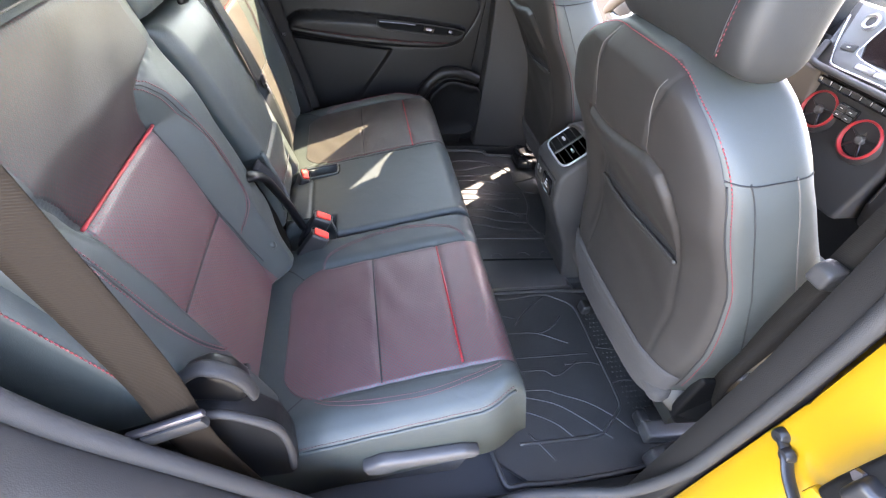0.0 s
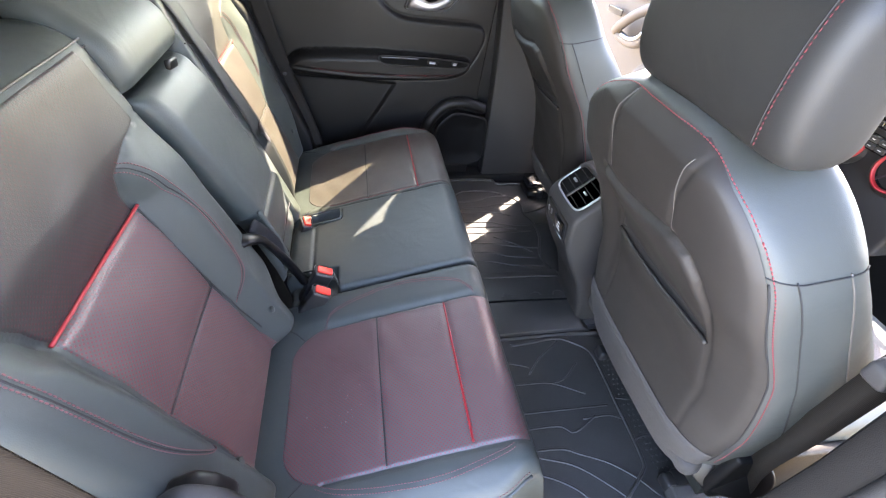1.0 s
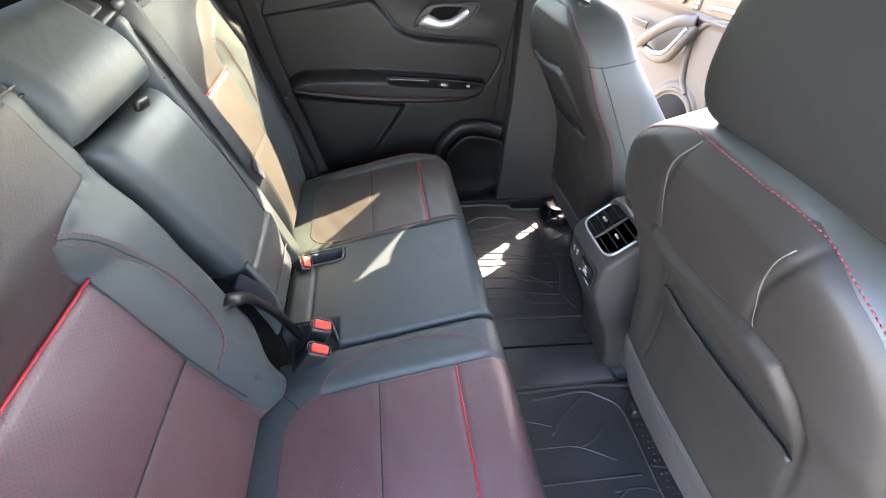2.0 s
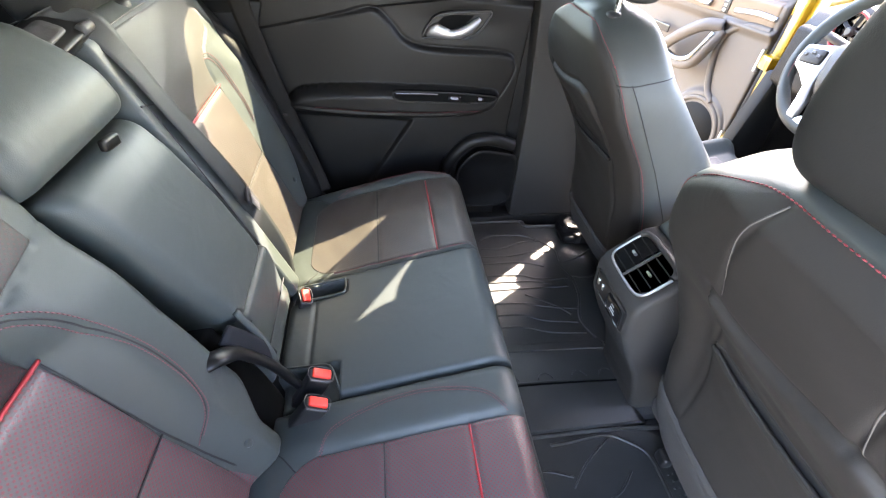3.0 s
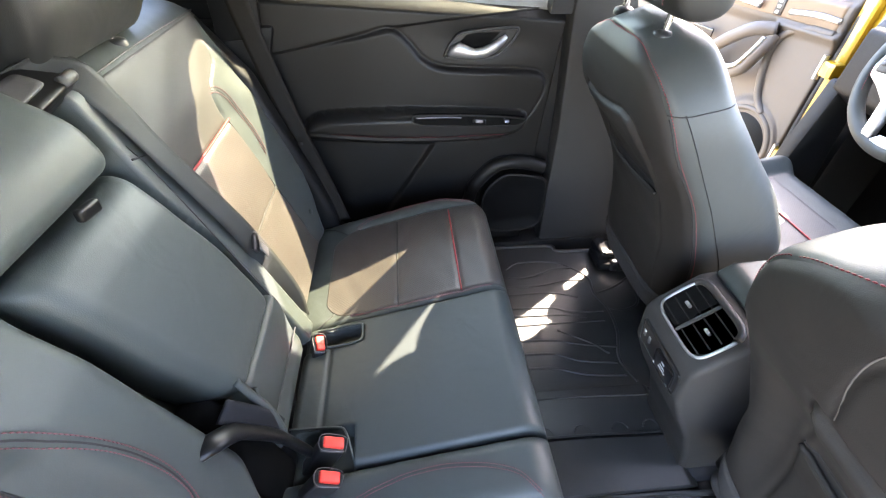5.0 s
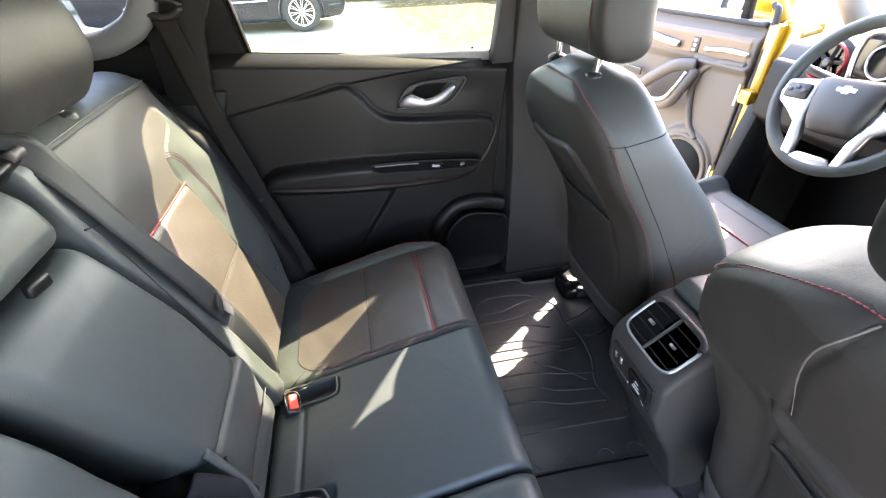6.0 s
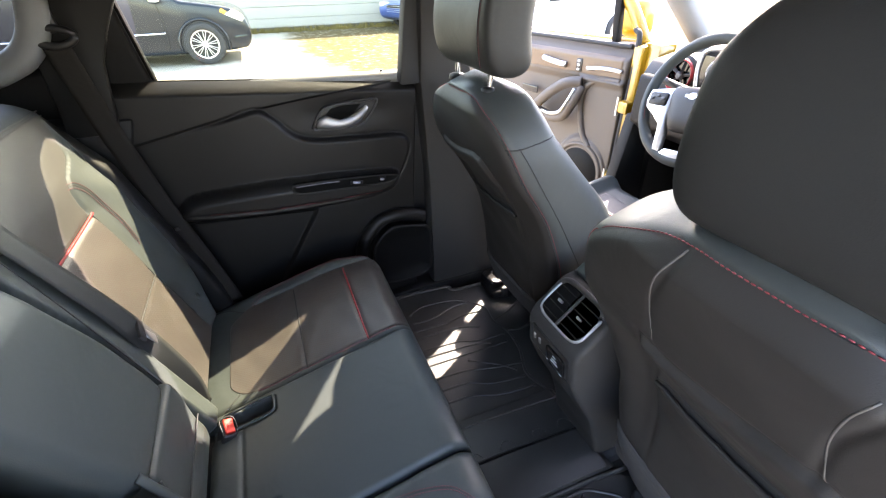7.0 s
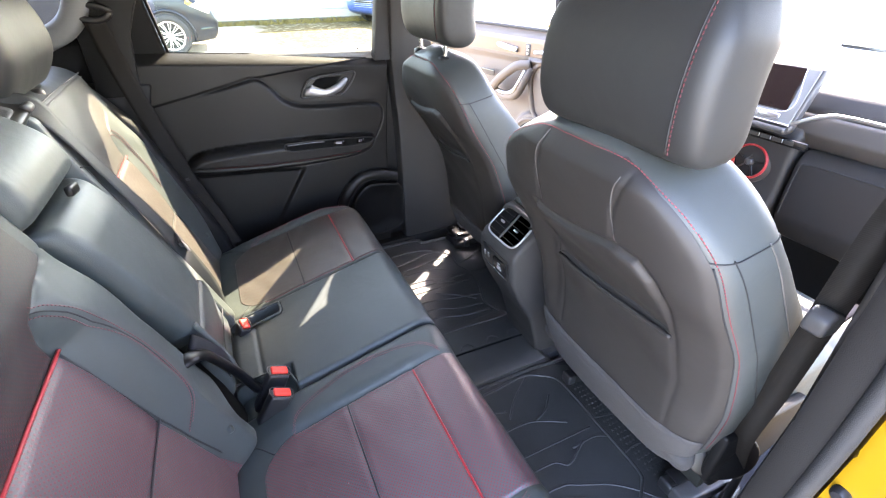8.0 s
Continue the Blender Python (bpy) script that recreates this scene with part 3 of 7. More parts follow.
    for lift in (0.0, -0.010):
        tube("top_seam", on(f, [(-inner * 0.97, 0.580), (0, 0.582), (outer * 0.9, 0.578)] if out > 0 else [(-outer * 0.9, 0.578), (0, 0.582), (inner * 0.97, 0.580)], 0.0022) + [0, lift, 0], 0.0014, PIPING, seat, m)
    for s in ((-1, 1) if inner_cut else (out,)):
        line = [(s * 0.106, 0.455), (s * 0.128, 0.437), (s * 0.148, 0.397), (s * 0.168, 0.326), (s * 0.172, 0.250), (s * 0.155, 0.192), (s * 0.130, 0.148)]
        if s * out > 0:
            line = [(s * 0.186, 0.462), (s * 0.196, 0.445), (s * 0.198, 0.410), (s * 0.196, 0.320), (s * 0.188, 0.245), (s * 0.166, 0.175), (s * 0.146, 0.152)] if inner_cut else [(s * 0.080, 0.455), (s * 0.112, 0.445), (s * 0.136, 0.412), (s * 0.146, 0.345), (s * 0.140, 0.275)]
        line = spline(line)
        for k in (-0.0042, 0.0042):
            stitch_line("stitching", on(f, np.c_[line[:, 0] + s * k, line[:, 1] + abs(k) * np.sign(k)], 0.001), DUSTY, seat, m, 0.0048, 0.0036, 0.0008)
        tube("seam", on(f, line, -0.0004), 0.0013, SEAMDARK, seat, m)
    for s, z in ((1, 0.078), (-1, 0.095)):
        c = float(f(np.array(s * 0.15), np.array(z)))
        part("button", lathe([(0.0, 0.004), (0.005, 0.0036), (0.0075, 0.002), (0.008, -0.004)], 16), LEATHER, seat, m=m @ Matrix.Translation((s * 0.15, z, c)))


def lathe(profile, seg=24):
    """A turned shape about local z, from points of radius and height."""
    bm = bmesh.new()
    rings = []
    for r, z in profile:
        if r < 1e-6:
            rings.append([bm.verts.new((0, 0, z))])
        else:
            rings.append([bm.verts.new((r * math.cos(2 * math.pi * k / seg), r * math.sin(2 * math.pi * k / seg), z)) for k in range(seg)])
    for u, v in zip(rings[:-1], rings[1:]):
        for k in range(seg):
            j = (k + 1) % seg
            if len(u) == 1 and len(v) > 1:
                bm.faces.new((u[0], v[k], v[j]))
            elif len(v) == 1 and len(u) > 1:
                bm.faces.new((u[k], v[0], u[j]))
            elif len(u) > 1:
                bm.faces.new((u[k], v[k], v[j], u[j]))
    bmesh.ops.recalc_face_normals(bm, faces=bm.faces)
    return bm


right_seat = thing("rear_bench_seat", "black leather rear seat with burgundy perforated insert and red stitching", "car seat", "rear seats")
left_seat = thing("rear_bench_seat", "sunlit black leather rear bench section with folding middle armrest", "car seat", "rear seats")
side_cushion(right_seat, -0.376, 0.253, 0.245, 1, INSERT)
side_back(right_seat, -0.378, 0.238, 0.245, -1, 0.040, INSERT)
side_cushion(left_seat, 0.376, 0.176, 0.225, -1, SUNLIT_INSERT)
side_back(left_seat, 0.380, 0.19, 0.245, 1, 0.0, SUNLIT_INSERT)

# middle cushion with the pocket of the far buckle
MC, MB = cushion_frame(0.04), back_frame(0.02)


def mid_f(a, b):
    c = 0.012 - 0.004 * bell(b + 0.298, 0.005) + 0.004 * np.cos(a * 9) * ease(b, -0.3, -0.2)
    c = c - 0.034 * ease(-a, 0.094, 0.10) * ease(a, -0.141, -0.135) * ease(-b, 0.222, 0.232) * ease(b, -0.38, -0.335)
    c = c - 0.035 * ease(a, 0.085, 0.095) * ease(-b, 0.228, 0.242)
    return c - round_off(0.099 - b, 0.040)


pad("middle_cushion", MC, const(-0.159), const(0.160), -0.37, 0.098, mid_f, 0.155, LEATHER, left_seat, 150, 130, 0.012, (0.03, 0.003))
tube("pocket_rim", on(mid_f, spline([(-0.094, -0.335), (-0.094, -0.24), (-0.102, -0.226), (-0.130, -0.226), (-0.140, -0.235), (-0.142, -0.33)]), 0.003) * [1, 1, 0] + [0, 0, 0.0165], 0.0028, LEATHER, left_seat, MC)
tube("cushion_welt", on(mid_f, spline([(0.155, -0.23), (0.155, -0.05), (0.155, 0.06)]), -0.006), 0.0026, LEATHER, left_seat, MC)


def arm_f(a, b):
    return 0.031 - 0.006 * ((a + 0.03) / 0.13) ** 2 - 0.006 * ease(-b, -0.23, -0.14) - 0.012 * ease(b, 0.42, 0.49) + 0.0012 * np.sin(a * 30 + b * 9) * np.sin(b * 27)


def arm_left(b):
    return np.interp(b, (0.165, 0.20, 0.29, 0.40, 0.49), (-0.082, -0.103, -0.122, -0.137, -0.150))


pad("armrest", MB, arm_left, lambda b: 0.076 + 0.030 * ease(-b, -0.45, -0.28), 0.165, 0.488, arm_f, 0.06, LEATHER, left_seat, 90, 100, 0.026)
pad("middle_back", MB, const(-0.172), const(0.178), 0.0, 0.62, lambda a, b: -0.072 + 0.079 * ease(a - 0.030 * ease(-b, -0.45, -0.28), 0.084, 0.098) - 0.05 * ease(b, 0.57, 0.64), 0.095, LEATHER, left_seat, 90, 60, 0.015)
tube("strip_seam", [(0.104, 0.484, 0.008), (0.14, 0.472, 0.009), (0.165, 0.462, 0.009)], 0.0014, SEAMDARK, left_seat, MB)
tube("back_seam", [(0.125, 0.15, 0.007), (0.125, 0.3, 0.007), (0.122, 0.45, 0.007), (0.115, 0.5, 0.006)], 0.0014, SEAMDARK, left_seat, MB)


def mhr_f(a, b):
    return 0.028 - 0.045 * ease(b, 0.54, 0.66) + 0.004 * np.cos(a * 12)


pad("middle_headrest", MB, const(-0.168), lambda b: 0.062 - 0.015 * ease(b, 0.55, 0.64), 0.500, 0.64, mhr_f, 0.06, LEATHER, left_seat, 70, 60, 0.026)
part("pull_tab", box(0.034, 0.016, 0.011, 0.004, 3, pose(-0.030, 0.490, 0.026, 18, 0, -8)), HINGEBLACK, left_seat, "black plastic pull tab", MB)
# lower apron, hinge cover and its dark well
pad("apron", MB, lambda b: -0.098 + 0.02 * ease(b, 0.08, 0.16), lambda b: 0.115 + 0 * b, 0.0, 0.175, lambda a, b: 0.004 + 0.022 * ease(b, 0.05, 0.17) - 0.02 * ease(-b, -0.05, 0.02), 0.05, LEATHER, left_seat, 50, 50, 0.012)
tube("apron_seam", [(-0.094, 0.05, 0.006), (-0.088, 0.10, 0.014), (-0.074, 0.158, 0.026)], 0.003, LEATHER, left_seat, MB)
tube("apron_seam", [(-0.090, 0.072, 0.010), (0, 0.074, 0.011), (0.11, 0.075, 0.012)], 0.0013, SEAMDARK, left_seat, MB)
# black plastic, here a solid matt black prism that stands for the well's inner shade
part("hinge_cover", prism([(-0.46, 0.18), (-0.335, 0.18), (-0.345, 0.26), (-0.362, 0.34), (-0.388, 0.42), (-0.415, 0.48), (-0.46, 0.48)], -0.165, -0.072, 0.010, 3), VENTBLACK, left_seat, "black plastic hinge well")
tube("hinge_rim", [(-0.405, -0.176, 0.500), (-0.380, -0.160, 0.502), (-0.364, -0.134, 0.480), (-0.352, -0.119, 0.447), (-0.340, -0.104, 0.408), (-0.328, -0.096, 0.374), (-0.305, -0.088, 0.304)], 0.0160, HINGEBLACK, left_seat, seg=16, flat=0.55, label="smooth black rim of the hinge well")
ribbon("hinge_cloth", [(-0.380, -0.112, 0.498), (-0.368, -0.106, 0.478), (-0.356, -0.098, 0.452), (-0.342, -0.088, 0.412), (-0.334, -0.086, 0.385)], 0.034, (0.15, 0.95, 0.10), FLAPCLOTH, left_seat, 0.006, "black cloth flap over the hinge")
tube("cushion_lip", [(-0.372, -0.068, 0.500), (-0.360, -0.070, 0.468), (-0.347, -0.071, 0.433), (-0.336, -0.078, 0.402), (-0.328, -0.090, 0.372)], 0.0070, LEATHER, left_seat, seg=12, flat=0.7)
tube("buckle_welt", [(0.070, -0.365, 0.010), (0.079, -0.326, 0.0135), (0.089, -0.262, 0.0145), (0.102, -0.246, 0.0145), (0.130, -0.236, 0.0125), (0.156, -0.228, 0.006)], 0.0024, LEATHER, left_seat, MC)


def headrest(seat, m, hx, hy, hz, posts, raise_by, round_by=4.5, hide=LEATHER, face=1, shift=(0.0, 0.0)):
    """A head restraint on two chrome posts; local y up, face: the sign of z on the face's side."""

    def bend(r):
        r = r.copy()
        r[..., 2] += -0.02 * (r[..., 1] / hy) ** 2 + 0.012 * (r[..., 0] / hx) ** 2
        # the underside rises towards the face
        r[..., 1] += 0.40 * np.clip(face * r[..., 2] - 0.018, 0, None) * ease(-r[..., 1] / hy, 0.1, 1.0)
        r[..., 0] *= 1 - 0.03 * np.clip(r[..., 1] / hy, -1, 1) - 0.14 * ease(r[..., 1] / hy, 0.35, 1.0)
        return r

    cushion_block("headrest", m @ Matrix.Translation((0, hy + raise_by, 0)), hx, hy, hz, hide, seat, 5.0, round_by, 64, 40, bend)
    for s in (-1, 1):
        tube("post", [(s * posts + shift[0], -0.02 + shift[1], 0), (s * posts + shift[0], raise_by + 0.03, 0)], 0.006, CHROME, seat, m, 14)
        part("collar", lathe([(0.0065, 0.008), (0.011, 0.0075), (0.018, 0.004), (0.0195, 0.001), (0.0195, -0.006)], 24), GLOSSY_PLASTIC, seat, m=m @ Matrix.Translation((s * posts + shift[0], 0.004 + shift[1], 0)) @ pose(0, 0, 0, -90))


headrest(left_seat, axes((-0.560, 0.280, 0.848), (0, 1, 0), (-0.12, 0, 1)), 0.146, 0.10, 0.062, 0.06, 0.012, 3.0, SHADED_HEADREST)


def buckle(origin, tilt, yaw, label, size=1.0):
    b = thing("seat_belt_buckle", label, "seat belt buckle", "rear belt buckles")
    m = Matrix.Translation(origin) @ pose(0, 0, 0, 0, tilt, 0) @ pose(0, 0, 0, 0, 0, yaw)
    part("housing", box(0.026, 0.043, 0.105, 0.005, 3, pose(0, 0, -0.055)), GLOSSY_PLASTIC, b, m=m)
    part("button", box(0.0185, 0.035, 0.008, 0.003, 3, pose(0.0012, 0, 0.0008)), BUCKLE_RED, b, "red release button", m)
    tube("slot_frame", [(x * 0.0122, y * 0.0205, 0.0006) for x, y in ((-1, -1), (1, -1), (1, 1), (-1, 1), (-1, -1))], 0.0009, GRAYPLASTIC, b, m, 6, label="gray slot edge", step=0.004)
    return b


buckle((-0.258, -0.148, 0.333), 32, 92, "black seat belt buckle with red button beside the middle cushion")
buckle((-0.254, -0.098, 0.345), 28, 92, "black seat belt buckle with red button in the cushion gap")
buckle((-0.314, 0.141, 0.302), 20, 12, "black seat belt buckle with red button in its cushion pocket")

mid_belt = thing("middle_seat_belt", "black webbing seat belt over the middle seat back", "seat belt")
bp = [(0.082, 0.626, -0.040), (0.112, 0.624, -0.022), (0.132, 0.600, 0.004), (0.138, 0.575, 0.012), (0.142, 0.530, 0.016), (0.147, 0.470, 0.018), (0.157, 0.400, 0.019), (0.168, 0.320, 0.020), (0.178, 0.250, 0.016), (0.188, 0.150, 0.006), (0.193, 0.070, -0.006), (0.196, 0.0, -0.03)]
bw = [tuple(MB @ Vector(p)) for p in bp]
ribbon("webbing", bw, 0.044, [tuple(MB.to_3x3() @ Vector(v)) for v in ((0.55, 0.1, 0.9), (0.75, 0.15, 0.6), (0.95, 0.25, 0.15), (1, 0.25, 0.05), (1, 0.22, 0.05), (1, 0.22, 0.12), (1, 0.22, 0.22), (1, 0.2, 0.40), (0.9, 0.2, 0.62), (0.8, 0.1, 0.8), (0.8, 0.1, 0.8), (0.8, 0.1, 0.8))], GRAYBELT, mid_belt)
lm = MB @ Matrix.Translation((0.177, 0.252, 0.024)) @ pose(0, 0, 0, 0, 10, 14)
part("latch_body", box(0.05, 0.016, 0.007, 0.003, 2), GLOSSY_PLASTIC, mid_belt, "black latch body", lm)
part("latch_tongue", box(0.022, 0.034, 0.0025, 0.001, 1, pose(0.0, -0.022, 0)), SATIN, mid_belt, "silver latch tongue", lm)
guide = thing("belt_guide", "black plastic belt guide on the seat back top", "belt guide")
GP = MB @ pose(0.088, 0.606, -0.014, -48, 0, 6)
ring = oval(0.088, 0.030, 48, 4.5)
mouth = oval(0.036, 0.017, 32, 5.0, -0.026, 0.002)
loft("frame", [[(x * k, y * k, h) for x, y in ring] for k, h in ((0.98, -0.012), (1.0, -0.004), (0.985, 0.001), (0.95, 0.003), (0.55, 0.004), (0.1, 0.004))], HINGEBLACK, guide, GP, "glossy black guide frame")
loft("throat", [[((x + 0.026) * k - 0.026, y * k, h) for x, y in mouth] for k, h in ((1.0, 0.0045), (0.94, 0.0070), (0.55, 0.0064), (0.1, 0.006))], GRAYPLASTIC, guide, GP, "pale inner face")
tube("roller", [(0.018, -0.024, 0.004), (0.030, -0.026, 0.005), (0.042, -0.026, 0.004)], 0.0075, GRAYPLASTIC, guide, GP, seg=12, label="rounded gray guide end")

wing = part("side_wing", prism([(-0.515, 0.78), (-0.488, 0.715), (-0.478, 0.693), (-0.469, 0.67), (-0.459, 0.643), (-0.444, 0.609), (-0.423, 0.555), (-0.40, 0.48), (-0.52, 0.44), (-0.58, 0.76)], -0.645, -0.56, 0.010, 3), LEATHER, right_seat, "dark leather side wing with red stitching")
stitch_line("stitching", spline([(-0.508, -0.643, 0.762), (-0.485, -0.643, 0.702), (-0.470, -0.643, 0.666), (-0.445, -0.643, 0.606), (-0.427, -0.643, 0.560)]), THREAD, right_seat, None, 0.0052, 0.0040, 0.0008)

# right outer belt, its tongue, the recliner cover and the release lever
rbelt = thing("outer_seat_belt", "brown-black webbing belt beside the seat", "seat belt", "outer rear belts")
ribbon("webbing", [(-0.425, -0.68, 1.02), (-0.398, -0.677, 0.80), (-0.380, -0.674, 0.62), (-0.378, -0.67, 0.46), (-0.355, -0.66, 0.26)], 0.048, [(0.9, 0, 0.3), (0.9, 0.1, 0.3), (0.93, 0.1, 0.3), (0.95, 0.1, 0.25), (0.95, 0.1, 0.2)], BROWNBELT, rbelt)
tm = pose(-0.386, -0.684, 0.545, 0, -18, 4)
part("tongue", box(0.085, 0.008, 0.009, 0.003, 2), GRAYSTEEL, rbelt, "silver belt tongue", tm)
part("tongue_grip", box(0.07, 0.012, 0.02, 0.005, 2, pose(0.002, -0.001, -0.014)), GLOSSY_PLASTIC, rbelt, "black tongue grip", tm)
cover = thing("recliner_cover", "black plastic recliner cover at the seat hinge", "hinge cover")


def bulge(y0, y1, pts, name, mat, parent, bevel=0.012):
    return part(name, prism(pts, y0, y1, bevel, 4), mat, parent)


bulge(-0.645, -0.60, [(-0.42, 0.25), (-0.287, 0.25), (-0.283, 0.36), (-0.292, 0.42), (-0.318, 0.455), (-0.353, 0.482), (-0.39, 0.475), (-0.42, 0.44)], "cover", PLASTIC, cover)
bulge(-0.630, -0.592, [(-0.41, 0.49), (-0.328, 0.47), (-0.320, 0.50), (-0.335, 0.532), (-0.358, 0.548), (-0.39, 0.53)], "upper_cover", HINGEBLACK, cover)
tube("cover_flap", [(-0.398, -0.622, 0.522), (-0.367, -0.624, 0.552), (-0.345, -0.624, 0.546), (-0.326, -0.622, 0.520), (-0.318, -0.618, 0.475)], 0.011, PILLARGRAY, cover, seg=12, flat=0.6)
tube("cover_rib", [(-0.39, -0.648, 0.478), (-0.353, -0.648, 0.486), (-0.318, -0.648, 0.460), (-0.292, -0.648, 0.425), (-0.285, -0.647, 0.36), (-0.288, -0.646, 0.29)], 0.006, PILLARGRAY, cover, seg=10)
lever = thing("seat_release_lever", "gray plastic seat release lever on the cushion side", "seat lever")
part("handle", prism([(-0.185, 0.215), (-0.175, 0.185), (-0.14, 0.178), (-0.115, 0.195), (-0.06, 0.2), (0.025, 0.205), (0.032, 0.225), (0.0, 0.236), (-0.1, 0.232), (-0.15, 0.236)], -0.642, -0.618, 0.008, 3), GRAYPLASTIC, lever)
base = thing("bench_pedestal", "black carpeted seat base under the rear cushions", "seat base")
part("front_skirt", prism([(-0.40, 0.04), (0.02, 0.04), (0.062, 0.235), (-0.40, 0.22)], -0.605, 0.585, 0.01, 2), CARPET, base)


# ---- front seats ----
WID = ((0.0, 0.205), (0.03, 0.222), (0.10, 0.234), (0.18, 0.242), (0.34, 0.238), (0.47, 0.224), (0.51, 0.216), (0.54, 0.204), (0.565, 0.189), (0.585, 0.172), (0.602, 0.151), (0.617, 0.124), (0.627, 0.092), (0.634, 0.06))
DEP = ((0.0, 0.25), (0.1, 0.265), (0.2, 0.255), (0.3, 0.228), (0.4, 0.182), (0.5, 0.140), (0.54, 0.125), (0.6, 0.100), (0.634, 0.080))


def table(rows):
    x, y = np.array(rows).T
    return lambda b: sum(np.interp(np.asarray(b) + k, x, y) for k in (-0.012, -0.008, -0.004, 0.0, 0.004, 0.008, 0.012)) / 7


seat_w, seat_d = table(WID), table(DEP)


FLAP = [(-0.110, 0.486), (-0.07, 0.481), (-0.03, 0.482), (0.01, 0.487), (0.045, 0.496), (0.08, 0.503), (0.112, 0.498), (0.135, 0.474), (0.146, 0.43), (0.149, 0.36), (0.156, 0.29), (0.161, 0.24), (0.158, 0.17), (0.158, 0.08),
        (-0.127, 0.08), (-0.128, 0.14), (-0.132, 0.22), (-0.138, 0.30), (-0.131, 0.36), (-0.114, 0.43), (-0.107, 0.46)]
LIP = ((-0.137, 0.308), (-0.03, 0.317), (0.07, 0.333), (0.149, 0.344))


def hollow(b):
    """How far the rear of a backrest is drawn in behind the map pocket."""
    return 0.030 * ease(b, 0.04, 0.26) * (1 - ease(b, 0.33, 0.49))


def rear_face(a, b, wide):
    """The rounded rear of a front backrest."""
    w = np.where(np.asarray(a) > 0, wide(b, 1), wide(b, -1))
    r = np.clip(np.abs(a) / w, 0, 0.999)
    half = seat_d(b) / 2
    return (0.004 + (half - hollow(b)) * (1 - r ** 5) ** 0.2) * (1 - 0.35 * ease(b, 0.60, 0.634)) - half, r


def panel(a, b, wide, sewn=1.0):
    """The sewn rear panel: a padded pouch under an arched edge."""
    back, r = rear_face(a, b, wide)
    d = depth_in(a, b, FLAP)
    lip = np.interp(a, *np.array(LIP).T)
    pouch = (0.001 + 0.006 * ease(b, 0.36, 0.47)) * np.sqrt(np.clip(1 - (1 - np.clip(d / 0.014, 0, 1)) ** 2, 0, 1)) - (0.0012 + 0.0025 * ease(b, 0.28, 0.42)) * bell(d + 0.003, 0.005)
    pouch = pouch - (0.004 - 0.010 * np.clip(np.asarray(a) / 0.16, -1, 1)) * hollow(b) / 0.030 * (1 - ease(np.abs(a), 0.15, 0.21))
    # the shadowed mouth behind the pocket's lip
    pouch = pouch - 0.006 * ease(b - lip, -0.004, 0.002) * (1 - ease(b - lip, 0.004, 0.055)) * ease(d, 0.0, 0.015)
    c = back + 0.003 + 0.008 * np.clip(1 - r ** 2, 0, 1) * ease(-b, -0.632, -0.55) * ease(b, 0.40, 0.52) + pouch
    for s, lean, flare in ((-1, 0.093, -0.020), (1, 0.070, 0.020)):
        line = s * (lean + flare * ease(b, 0.55, 0.63))
        c = c - sewn * 0.0025 * bell(a - line, 0.004) * ease(b, 0.48, 0.51)
    return c + 0.001 * np.sin(a * 33 + 2 * b * 17) * np.sin(b * 29)


